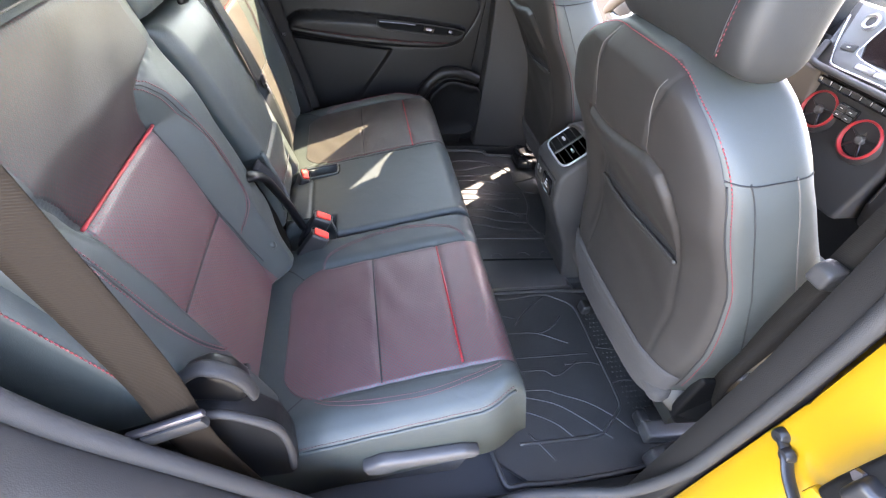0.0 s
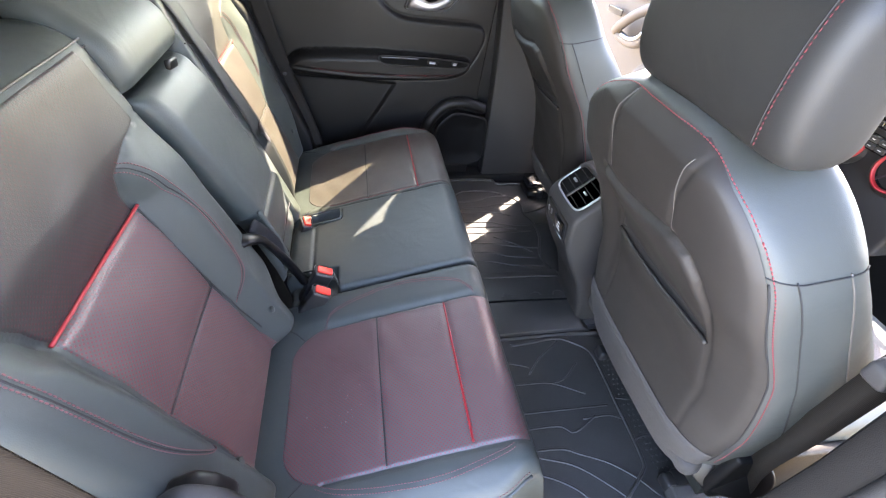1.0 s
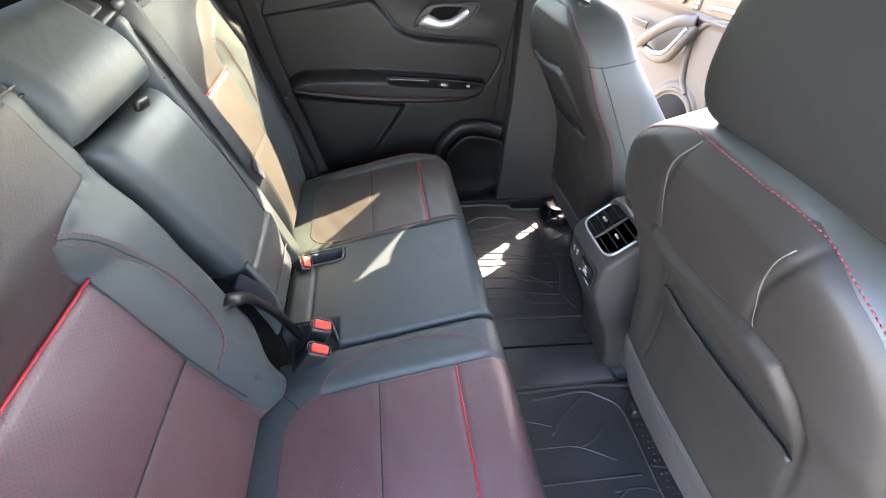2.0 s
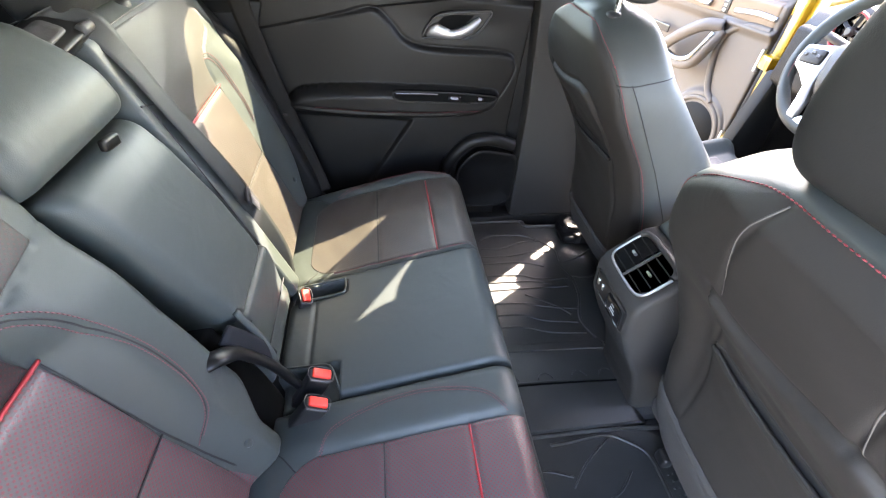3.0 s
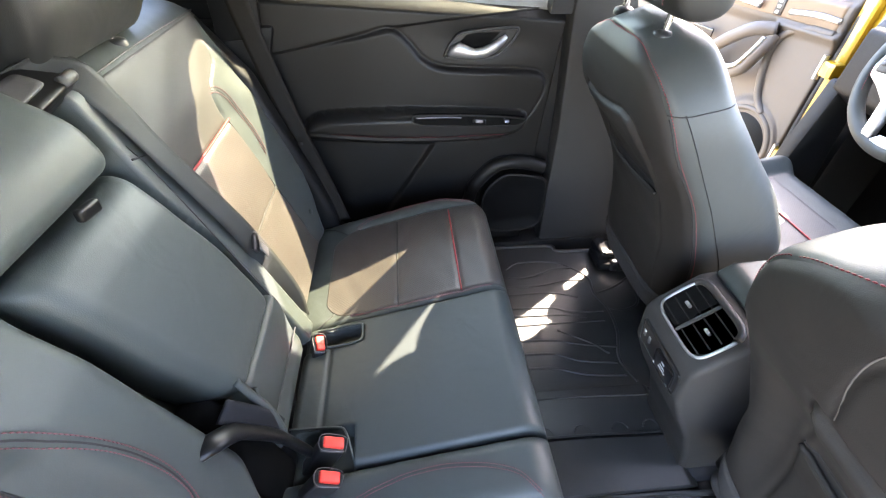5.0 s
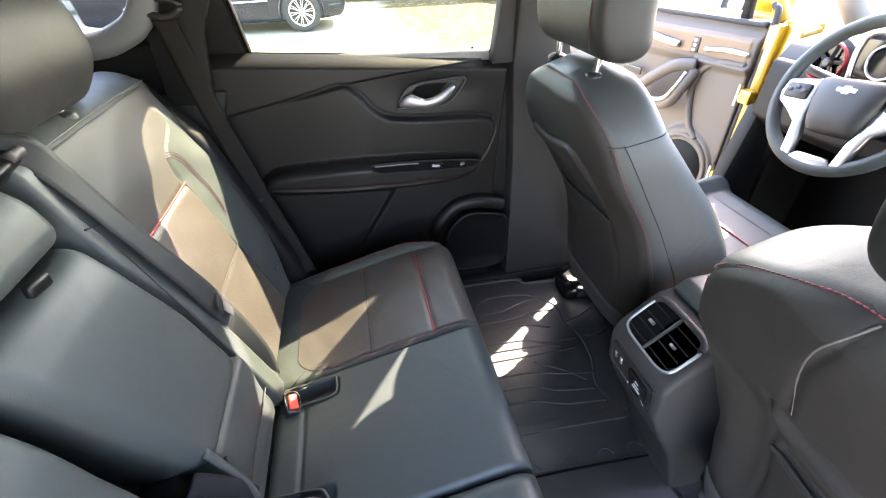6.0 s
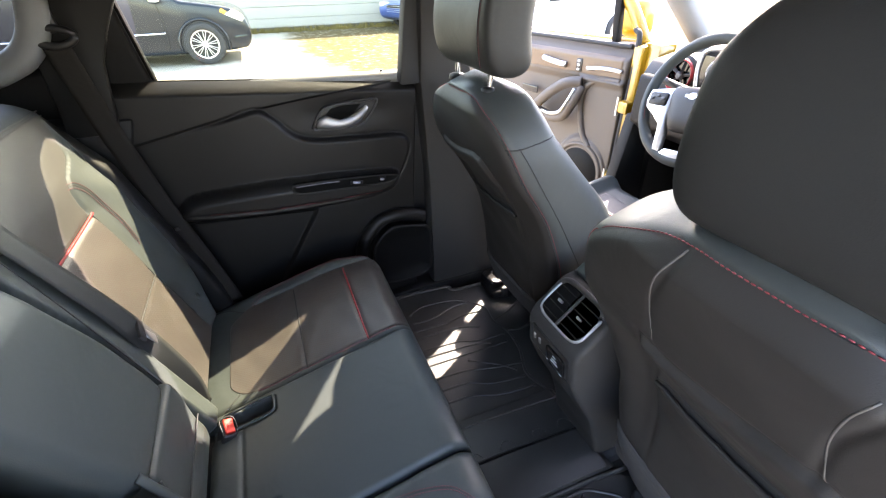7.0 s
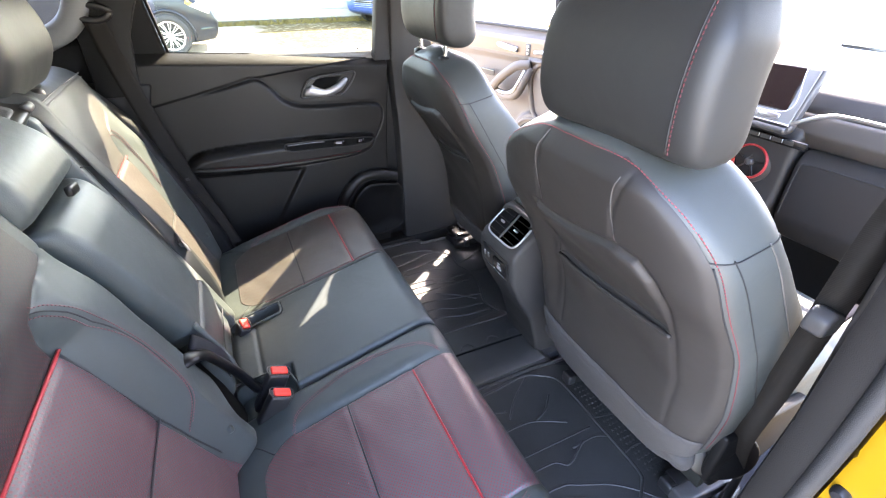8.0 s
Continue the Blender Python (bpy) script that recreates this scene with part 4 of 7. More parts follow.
def front_seat(yc, dx, mirror, label, raise_by, slim=0.0):
    seat = thing("bucket_seat", label, "car seat", "front seats")
    m = axes((0.39 + dx, yc, 0.27 - 0.012 * slim), (0, -1, 0), UPB)
    s = mirror                      # +1: its door is on local +x

    def wide(b, q):
        # the driver's backrest is slimmer on its door side
        cut = (1 - slim) * (q > 0) * np.interp(b, (0.53, 0.565, 0.585, 0.602, 0.617, 0.634), (0.0, 0.006, 0.011, 0.016, 0.020, 0.018))
        return np.maximum(0.02, seat_w(b) - cut + (0.028 * (1 - slim) * ease(b, 0.20, 0.38) * ease(-b, -0.625, -0.545) if q < 0 else 0.0) - (slim * (0.088 * ease(-b, -0.44, -0.12) + np.interp(b, (0.46, 0.51, 0.554, 0.593, 0.617, 0.64), (0.0, 0.006, 0.022, 0.042, 0.055, 0.055))) if q < 0 else 0.0))

    def fore(b):
        # the shoulders are thicker towards the front
        return 1 + (0.60 - 0.10 * slim) * ease(b, 0.50, 0.63)

    rings = []
    for b in np.r_[np.linspace(0, 0.55, 36), np.linspace(0.56, 0.634, 16)]:
        w, d = float(seat_w(b)), float(seat_d(b))
        o = oval(w, d / 2, 72, 5.0, 0, -d / 2 + 0.004)
        o[o[:, 0] < 0, 0] *= float(wide(b, -1)) / w
        o[o[:, 0] > 0, 0] *= float(wide(b, 1)) / w
        top = 1 - 0.35 * ease(b, 0.60, 0.634)
        rear = np.where(o[:, 1] > -d / 2 + 0.004, (d / 2 - float(hollow(b)) * (1 + 0.75 * (1 - ease(np.abs(o[:, 0]) / w, 0.72, 0.90)))) / (d / 2), float(fore(b)))
        rings.append(np.c_[o[:, 0], np.full(72, b), ((o[:, 1] + d / 2 - 0.004) * rear + 0.004) * top - d / 2])
    panel_f = lambda a, b: panel(a, b, wide, 1 - slim)
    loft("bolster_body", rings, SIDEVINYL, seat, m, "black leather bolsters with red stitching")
    patch("rear_panel", m, lambda b: -wide(b, -1) * 0.950, lambda b: wide(b, 1) * 0.950, 0.005, 0.627, panel_f, FABRIC, seat, 150, 220, lift=0.0022, r=0.014, label="charcoal vinyl rear panel")
    # seams of the panel, and the map pocket
    if slim == 0:
        tube("panel_seam", on(panel_f, spline([(-0.073, 0.624), (-0.090, 0.588), (-0.095, 0.545), (-0.090, 0.500)]), 0.0020), 0.0010, PIPING, seat, m)
        tube("panel_seam", on(panel_f, spline([(0.077, 0.612), (0.070, 0.590), (0.068, 0.55), (0.077, 0.508)]), 0.0020), 0.0010, PIPING, seat, m)
    patch("felt_strip", m, lambda b: -wide(b, -1) * 0.93, lambda b: wide(b, 1) * 0.95, -0.030 * (1 - slim) - 0.004, 0.10 - 0.02 * slim, lambda a, b: panel_f(a, b) + 0.006, FELT, seat, 60, 30, lift=0.003, r=0.012, label="gray felt strip along the panel foot")
    # the pocket: a sheet from the foot up to its slanting lip
    aa, vv = np.meshgrid(spread(70), np.linspace(0, 1, 60), indexing="ij")
    pb = 0.078 + vv * 0.25
    lo = np.interp(pb, (0.078, 0.14, 0.22, 0.30, 0.33), (-0.124, -0.125, -0.129, -0.135, -0.134))
    hi = np.interp(pb, (0.078, 0.17, 0.24, 0.29, 0.34), (0.155, 0.155, 0.158, 0.153, 0.147))
    pa = (lo + hi) / 2 + (hi - lo) / 2 * aa
    pb = 0.078 + vv * (np.interp(pa, *np.array(LIP).T) - 0.078)

    def pocket_f(a, b):
        return panel_f(a, b) + 0.0025 + 0.007 * ease(b, 0.12, 0.31) * np.clip(1 - ((a - 0.01) / 0.15) ** 2, 0, 1) ** 0.6

    pc = pocket_f(pa, pb)
    idx = np.arange(pa.size).reshape(pa.shape)
    quads = np.stack([idx[:-1, :-1], idx[1:, :-1], idx[1:, 1:], idx[:-1, 1:]], -1).reshape(-1, 4).tolist()
    solid("seat_pocket", np.stack([pa, pb, pc], -1).reshape(-1, 3), quads, FABRIC, seat, m, True, "charcoal vinyl map pocket")
    tube("pocket_lip", on(pocket_f, spline(LIP), 0.0008), 0.0034, FABRIC, seat, m)
    # dark tube laid above the lip for the shade inside the pocket
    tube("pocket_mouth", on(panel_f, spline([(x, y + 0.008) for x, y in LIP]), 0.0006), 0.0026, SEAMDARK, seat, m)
    # stitching along the edge between rear panel and bolsters
    bb = np.linspace(0.06, 0.53, 60)
    for q in (-1, 1):
        line = np.c_[q * wide(bb, q) * 0.955, bb, rear_face(q * wide(bb, q) * 0.955, bb, wide)[0] + 0.0016]
        tube("edge_seam", line - [q * 0.001, 0, 0.0004], 0.0012, SEAMDARK, seat, m)
    rise = np.r_[np.linspace(0.06, 0.57, 60), np.linspace(0.575, 0.629, 40)]
    lo, hi = -wide(0.629, -1) * 0.972, wide(0.629, 1) * 0.972
    aa = np.linspace(lo, hi, 32)[1:-1]
    tb = 0.629 + 0.0025 * np.sin((aa - lo) / (hi - lo) * math.pi)
    ra = np.r_[-wide(rise, -1) * 0.972, aa, (wide(rise, 1) * 0.972)[::-1]]
    rb = np.r_[rise, tb, rise[::-1]]
    hem = np.c_[ra, rb, rear_face(ra, rb, wide)[0] + 0.0020 + 0.0035 * ease(rb, 0.58, 0.632)]
    reach = [min(k, len(hem) - 1 - k, 7 if hem[k, 1] > 0.57 else 1) for k in range(len(hem))]
    soft = np.array([hem[k - r:k + r + 1].mean(0) for k, r in enumerate(reach)])
    stitch_line("stitching", soft, THREAD, seat, m, 0.0052, 0.0038, 0.00065)
    # side seams, following the rounded flank

    def flank(q, bb, cc):
        d = seat_d(bb)
        v = cc - 0.004 + d / 2
        u = np.clip(np.abs(v / np.where(v > 0, d / 2 - hollow(bb), d / 2 * fore(bb))), 0, 0.999)
        return np.c_[q * wide(bb, q) * (1 - u ** 5) ** 0.2 + q * 0.0004, bb, cc]

    for q in (-1, 1):
        bb = np.linspace(0.533, 0.06, 30)
        tube("side_seam", flank(q, bb, np.interp(bb, (0.06, 0.21, 0.34, 0.45, 0.533), (-0.108, -0.096, -0.073, -0.050, -0.034))), 0.0009, SEAMDARK, seat, m)
        if slim == 0:
            bb = np.linspace(0.528, 0.10, 24)
            tube("flank_piping", flank(q, bb, np.interp(bb, (0.10, 0.20, 0.27, 0.35, 0.45, 0.53), (-0.192, -0.178, -0.158, -0.132, -0.105, -0.086))), 0.0010, PIPING, seat, m)
        cc = np.linspace(-0.003, -0.112, 24)
        tube("shoulder_seam", flank(q, np.interp(cc, (-0.112, -0.04, -0.003), (0.522, 0.529, 0.538)), cc), 0.0010, SEAMDARK, seat, m)
    part("bottom_trim", box(0.43 - 0.09 * slim, 0.055 + 0.02 * slim, 0.045, 0.020, 4, pose(0.045 * slim, 0.018 - 0.014 * (1 - slim), -0.016)), FELT, seat, "gray felt roll under the backrest", m)
    for q in ((-1, 1) if slim == 0 else (-1,)):
        shield = part("side_shield", prism([(0.405, 0.385), (0.53, 0.372), (0.66, 0.36), (0.70, 0.24), (0.62, 0.19), (0.54, 0.195), (0.44, 0.212), (0.412, 0.25)], -0.010, 0.010, 0.007, 3), PLASTIC if slim == 0 else GRAYTRIM, seat, "dark plastic side shield", Matrix.Translation((dx + 0.01, yc + q * 0.232, 0)))
    if slim == 0:
        turned = pose(0.462, yc - 0.226, 0.296, -32, 0, -45)
        ring = [(0.060 * math.cos(u), 0.050 * math.sin(u) + 0.25 * 0.060 * math.cos(u)) for u in np.linspace(0, 2 * math.pi, 36, endpoint=False)]
        part("foot_cover", prism(ring, -0.010, 0.010, 0.005, 3), HINGEBLACK, seat, "black oval foot cover", turned)
    # seat cushion
    cm = axes((0.65 + dx, yc, 0.355), (0, -1, 0), Vector((1, 0, 0.2)))
    pad("cushion", cm, const(-0.222), const(0.222), -0.22, 0.28, lambda a, b: 0.02 + 0.035 * ease(np.abs(a), 0.15, 0.19) - 0.004 * bell(b - 0.12, 0.006), 0.15, LEATHER, seat, 80, 80, 0.04, (0.02, 0.05))
    patch("insert", cm, const(-0.15), const(0.15), -0.2, 0.2, lambda a, b: 0.02 + 0 * a, PERFORATED, seat, 30, 30)
    tube("red_piping", [(-0.15, 0.12, 0.024), (0.15, 0.12, 0.024)], 0.002, RED, seat, cm)
    hm = m @ Matrix.Translation((0.022 + 0.015 * slim, 0.625, -0.055)) @ pose(0, 0, 0, -22)
    headrest(seat, hm, 0.134, 0.094, 0.058, 0.05 + 0.03 * slim, raise_by, hide=SHADED_HEADREST, face=-1, shift=(-0.027 * slim, -0.011 * slim))
    line = [(0.106, y + 0.094 + raise_by, 0.062 - 0.017 * (y / 0.094) ** 2) for y in np.linspace(-0.076, 0.07, 20)]
    stitch_line("headrest_stitching", line, HEADTHREAD, seat, hm, 0.0050, 0.0036, 0.00065)
    tube("headrest_seam", [(x - 0.003, y, z + 0.0002) for x, y, z in line], 0.0010, SEAMDARK, seat, hm)
    # rails
    for q in (-1, 1):
        part("seat_rail", box(0.40, 0.04, 0.035, 0.006, 2, pose(0.68 + dx, yc + q * 0.17, 0.085)), PLASTIC, seat, "black seat rail")
        part("seat_riser", box(0.34, 0.03, 0.12, 0.01, 2, pose(0.69 + dx, yc + q * 0.17, 0.15)), PLASTIC, seat, "black seat riser")
        part("rail_end", box(0.03, 0.035, 0.035, 0.008, 3, pose(0.475 + dx, yc + q * 0.17, 0.082)), GLOSSY_PLASTIC, seat, "black rail end cap")
    return seat


front_seat(-0.39, 0.0, 1, "black leather front passenger seat with red stitching and map pocket", -0.008)
front_seat(0.376, 0.08, 1, "black leather driver seat with raised headrest on chrome posts", 0.026, 1.0)
# ---- shell: floor, sills, pillars, roof ----
slab("floor_pan", -1.6, 1.5, -0.70, 0.70, -0.05, 0.035, CARPET)
slab("tunnel", -0.35, 1.2, -0.115, 0.10, 0.03, 0.07, CARPET, 0.02)
slab("rear_bulkhead", -1.62, -1.5, -0.72, 0.72, 0, 0.82, PLASTIC)
slab("rear_header", -1.62, -1.5, -0.66, 0.66, 1.16, 1.26, HEADLINER)
slab("firewall", 1.45, 1.55, -0.72, 0.72, 0, 0.80, PLASTIC)
slab("roof", -1.5, 1.04, -0.58, 0.58, 1.225, 1.28, HEADLINER, 0.02)
slab("sill_left", -0.9, 1.3, 0.685, 0.80, -0.10, 0.085, PLASTIC, 0.015)
slab("sill_right", -0.25, 1.3, -0.80, -0.672, -0.10, 0.085, PLASTIC, 0.015)
for y0, y1 in ((0.575, 0.66), (-0.66, -0.575)):
    part("roof_rail", prism([(-1.5, 1.13), (-0.75, 1.13), (-0.48, 1.11), (-0.42, 1.045), (-0.37, 1.03), (-0.29, 1.115), (-0.18, 1.175), (-0.08, 1.195), (0.10, 1.19), (0.30, 1.185), (0.45, 1.215), (0.80, 1.215), (0.90, 1.19), (0.94, 1.19), (0.92, 1.275), (-1.5, 1.275)], y0, y1, 0.008), PLASTIC, shell)
for s in (-1, 1):
    tube("a_pillar", [(0.90, s * 0.61, 1.20), (1.12, s * 0.655, 1.05), (1.38, s * 0.70, 0.86), (1.46, s * 0.715, 0.80)], 0.045, HEADLINER, shell, seg=14, flat=0.8)
    part("cowl_side", box(0.30, 0.10, 0.82, 0.02, 2, pose(1.40, s * 0.72, 0.40)), PLASTIC, shell)


def leaning(points, y0, y1, lean, name, mat, bevel=0.012):
    """A prism in x and z whose upper part leans inwards by lean metres a metre above z 0.8."""
    bm = prism(points, y0, y1, bevel, 2)
    sign = 1 if y0 + y1 > 0 else -1
    for v in bm.verts:
        v.co.y -= sign * lean * max(0.0, v.co.z - 0.80)
    return part(name, bm, mat, shell)


leaning([(0.340, 0.03), (0.655, 0.03), (0.625, 0.30), (0.572, 0.55), (0.485, 0.80), (0.425, 0.95), (0.419, 1.22), (0.285, 1.22), (0.318, 0.80), (0.336, 0.5)], 0.695, 0.775, 0.34, "b_pillar_left", PILLARGRAY)
leaning([(-0.95, 0.05), (-0.44, 0.05), (-0.43, 0.70), (-0.40, 0.785), (-0.95, 0.80)], 0.695, 0.79, 0.27, "c_pillar_left", PLASTIC)
leaning([(-0.95, 0.78), (-0.40, 0.78), (-0.345, 0.845), (-0.358, 0.99), (-0.375, 1.18), (-0.46, 1.18), (-0.47, 1.02), (-0.55, 0.93), (-0.75, 0.90), (-0.95, 0.90)], 0.757, 0.797, 0.27, "c_pillar_left_top", PLASTIC)
part("c_pillar_trim_left", prism([(-0.43, 0.76), (-0.415, 0.861), (-0.407, 0.912), (-0.378, 0.973), (-0.347, 1.025), (-0.265, 1.110), (-0.217, 1.147), (-0.17, 1.172), (-0.10, 1.195), (0.05, 1.20), (0.05, 1.23), (-0.46, 1.23), (-0.478, 1.05), (-0.52, 0.96), (-0.53, 0.76)], 0.674, 0.694, 0.006, 2), PLASTIC, shell)
leaning([(-1.45, 0.05), (-0.9, 0.05), (-0.9, 0.90), (-1.02, 1.18), (-1.35, 1.18), (-1.45, 0.85)], 0.62, 0.78, 0.3, "d_pillar_left", PLASTIC)
leaning([(-1.45, 0.05), (-0.9, 0.05), (-0.9, 0.90), (-1.02, 1.18), (-1.35, 1.18), (-1.45, 0.85)], -0.78, -0.66, 0.3, "d_pillar_right", PLASTIC)
edge = [(-0.40, 1.16), (-0.475, 0.95), (-0.508, 0.80), (-0.496, 0.69), (-0.474, 0.622), (-0.445, 0.562), (-0.385, 0.465), (-0.297, 0.32), (-0.225, 0.21), (-0.13, 0.125), (0.0, 0.09)]
leaning(edge + [(-0.10, 0.03), (-0.92, 0.03), (-0.92, 0.92), (-0.55, 0.95), (-0.5, 1.16)], -0.80, -0.695, 0.3, "c_pillar_right", GRAYTRIM, 0.03)
tube("door_seal", [(x + 0.004, -0.70, z) for x, z in edge[2:]] + [(0.14, -0.685, 0.088), (0.255, -0.70, 0.10), (0.318, -0.724, 0.16), (0.348, -0.743, 0.30), (0.352, -0.745, 0.42), (0.343, -0.745, 0.616), (0.323, -0.735, 0.83), (0.30, -0.685, 1.14)], 0.011, SEAL, shell, seg=12)
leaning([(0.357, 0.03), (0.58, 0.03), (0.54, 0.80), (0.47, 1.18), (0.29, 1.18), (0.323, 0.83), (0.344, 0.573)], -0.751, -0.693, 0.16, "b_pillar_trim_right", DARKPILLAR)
leaning([(0.363, -0.10), (0.66, -0.10), (0.62, 0.80), (0.50, 1.20), (0.305, 1.20), (0.335, 0.83), (0.358, 0.573)], -0.869, -0.754, 0.16, "b_pillar_right", YELLOW, 0.016)
slab("door_jamb_left", 0.27, 0.44, 0.752, 0.80, 0.03, 0.80, PLASTIC, 0.01)
check = thing("door_check_strap", "black door check strap bolted to the yellow pillar", "door strap")
tube("strap", [(0.3565, -0.7716, 0.5115), (0.348, -0.7947, 0.5072), (0.3428, -0.8145, 0.4943), (0.3377, -0.8402, 0.4849), (0.3325, -0.878, 0.4737)], 0.009, GLOSSY_PLASTIC, check, seg=10, flat=0.4)
part("knuckle", lathe([(0, 0.006), (0.006, 0.0055), (0.009, 0.002), (0.010, -0.006)], 20), GLOSSY_PLASTIC, check, m=pose(0.3462, -0.7947, 0.5072, 0, -90, 0))
part("anchor", lathe([(0, 0.007), (0.007, 0.0065), (0.010, 0.003), (0.011, -0.006)], 20), GLOSSY_PLASTIC, check, m=pose(0.354, -0.7724, 0.5115, 0, -90, 0))
part("hinge_bracket", prism([(0.36, 0.523), (0.322, 0.536), (0.313, 0.574), (0.317, 0.647), (0.36, 0.66)], -0.904, -0.840, 0.007, 3), PLASTIC, check)
part("hinge_arm", box(0.043, 0.043, 0.034, 0.007, 3, pose(0.3171, -0.8711, 0.5999, 0, 0, 12)), GLOSSY_PLASTIC, check)
part("plate", box(0.018, 0.040, 0.024, 0.005, 2, pose(0.3411, -0.8539, 0.5158, 0, 0, 8)), YELLOW, check, "yellow painted hinge plate")
part("bolt", lathe([(0, 0.005), (0.007, 0.005), (0.008, 0.0)], 6), GRAYSTEEL, check, m=pose(0.3145, -0.8488, 0.6042, 0, -90, 0))

# front right belt on the pillar, with its tongue and floor anchor
fbelt = thing("front_seat_belt", "black front seat belt hanging along the door pillar", "seat belt")
ribbon("webbing", [(0.40, -0.635, 1.12), (0.41, -0.66, 0.95), (0.396, -0.656, 0.82), (0.408, -0.650, 0.68), (0.420, -0.646, 0.545), (0.432, -0.640, 0.412), (0.485, -0.638, 0.285)], 0.034, [(0.5, 0.8, 0.1), (-0.1, 0.9, 0.0), (-0.3, 0.9, 0.0), (-0.3, 0.9, 0.0), (-0.2, 0.9, 0.0), (0.1, 0.9, 0.0), (0.3, 0.9, 0.0)], WARMBELT, fbelt)
part("tongue_grip", prism([(0.373, 0.676), (0.372, 0.700), (0.388, 0.711), (0.424, 0.695), (0.412, 0.668)], -0.668, -0.640, 0.006, 3), GRAYPLASTIC, fbelt, "gray tongue grip")
part("tongue", box(0.035, 0.018, 0.004, 0.001, 1, pose(0.428, -0.660, 0.697, 0, -18)), GRAYSTEEL, fbelt, "steel belt tongue")
part("anchor_guide", box(0.034, 0.016, 0.058, 0.006, 3, pose(0.500, -0.645, 0.268, 0, 28, 0)), GRAYPLASTIC, fbelt, "gray strap guide")
tube("anchor_strap", [(0.508, -0.645, 0.25), (0.512, -0.648, 0.19), (0.508, -0.652, 0.11)], 0.007, GLOSSY_PLASTIC, fbelt, seg=10)
anchor = thing("floor_rail_cover", "gray plastic rail cover on the floor by the sill", "rail cover")
part("cover", box(0.16, 0.040, 0.040, 0.006, 3, pose(0.540, -0.598, 0.084, 0, 0, -4)), GRAYPLASTIC, anchor)
part("block", box(0.078, 0.042, 0.058, 0.012, 3, pose(0.474, -0.653, 0.090, 0, 0, 9)), GRAYPLASTIC, anchor)
# black slab on top paints the shade of the block's hollow
part("hollow", box(0.034, 0.018, 0.004, 0.0015, 1, pose(0.484, -0.650, 0.119, 0, 0, 9)), HINGEBLACK, anchor, "dark slab for the shaded hollow in the block")
part("tail", box(0.085, 0.024, 0.05, 0.008, 2, pose(0.553, -0.640, 0.088, 0, 0, 12)), GRAYTRIM, anchor)


# ---- rubber floor mats ----
def ribs(name, lines, z, mat, parent, r=0.0042):
    """Raised ribs, each a part of the mat."""
    for line in lines:
        tube(name, [(x, y, z) for x, y in line], r, mat, parent, seg=6, flat=0.7, step=0.012)


def mat_thing(label, outline, z, rim_h=0.012):
    t = thing("floor_mat", label, "floor mat", "rear floor mats")
    bm = bmesh.new()
    vs = [bm.verts.new((x, y, z)) for x, y in outline]
    face = bm.faces.new(vs)
    if face.normal.z < 0:
        face.normal_flip()
    ext = bmesh.ops.extrude_face_region(bm, geom=[face])
    bmesh.ops.translate(bm, verts=[v for v in ext["geom"] if isinstance(v, bmesh.types.BMVert)], vec=(0, 0, -0.012))
    bmesh.ops.recalc_face_normals(bm, faces=bm.faces)
    part("mat", bm, RUBBER, t, smooth=False)
    closed = list(outline) + [outline[0]]
    tube("rim", [(x, y, z + 0.002) for x, y in closed], 0.006, RUBBER, t, seg=8)
    return t


FZ = 0.062
rmat = mat_thing("black ribbed rubber mat behind the passenger seat", [(0.10, -0.135), (0.46, -0.14), (0.56, -0.20), (0.56, -0.60), (0.47, -0.655), (0.17, -0.66), (0.10, -0.60)], FZ)
ribs("border_rib", [[(0.23, -0.157), (0.271, -0.155), (0.368, -0.147), (0.413, -0.166), (0.452, -0.202), (0.457, -0.279), (0.455, -0.364), (0.455, -0.449), (0.451, -0.511), (0.433, -0.531), (0.392, -0.562), (0.364, -0.577), (0.276, -0.578), (0.166, -0.576)]], FZ + 0.0005, RUBBER, rmat, 0.0044)
ribs("rib", [
    [(0.13, -0.447), (0.264, -0.452), (0.305, -0.468), (0.369, -0.497), (0.419, -0.537), (0.452, -0.576), (0.493, -0.610)],
    [(0.208, -0.464), (0.287, -0.493), (0.349, -0.543), (0.393, -0.589)],
    [(0.15, -0.485), (0.22, -0.510), (0.27, -0.540), (0.30, -0.575)],
    [(0.193, -0.555), (0.217, -0.586), (0.238, -0.620)],
    [(0.12, -0.279), (0.234, -0.279), (0.307, -0.285), (0.386, -0.324)],
    [(0.370, -0.156), (0.300, -0.205), (0.254, -0.252)],
    [(0.396, -0.233), (0.355, -0.270), (0.315, -0.286)],
    [(0.12, -0.355), (0.203, -0.357), (0.363, -0.360), (0.429, -0.361)],
    [(0.12, -0.396), (0.191, -0.397), (0.284, -0.399), (0.316, -0.418), (0.386, -0.384)],
    [(0.351, -0.389), (0.418, -0.387), (0.45, -0.40)],
    [(0.458, -0.345), (0.509, -0.356), (0.550, -0.368)],
    [(0.457, -0.455), (0.488, -0.448), (0.552, -0.456)],
    [(0.12, -0.215), (0.20, -0.212), (0.26, -0.23)],
], FZ + 0.0005, RUBBER, rmat, 0.0026)
lmat = mat_thing("black ribbed rubber mat behind the driver seat", [(0.10, 0.12), (0.47, 0.105), (0.60, 0.17), (0.62, 0.56), (0.54, 0.63), (0.40, 0.645), (0.37, 0.675), (0.16, 0.675), (0.10, 0.62)], FZ)
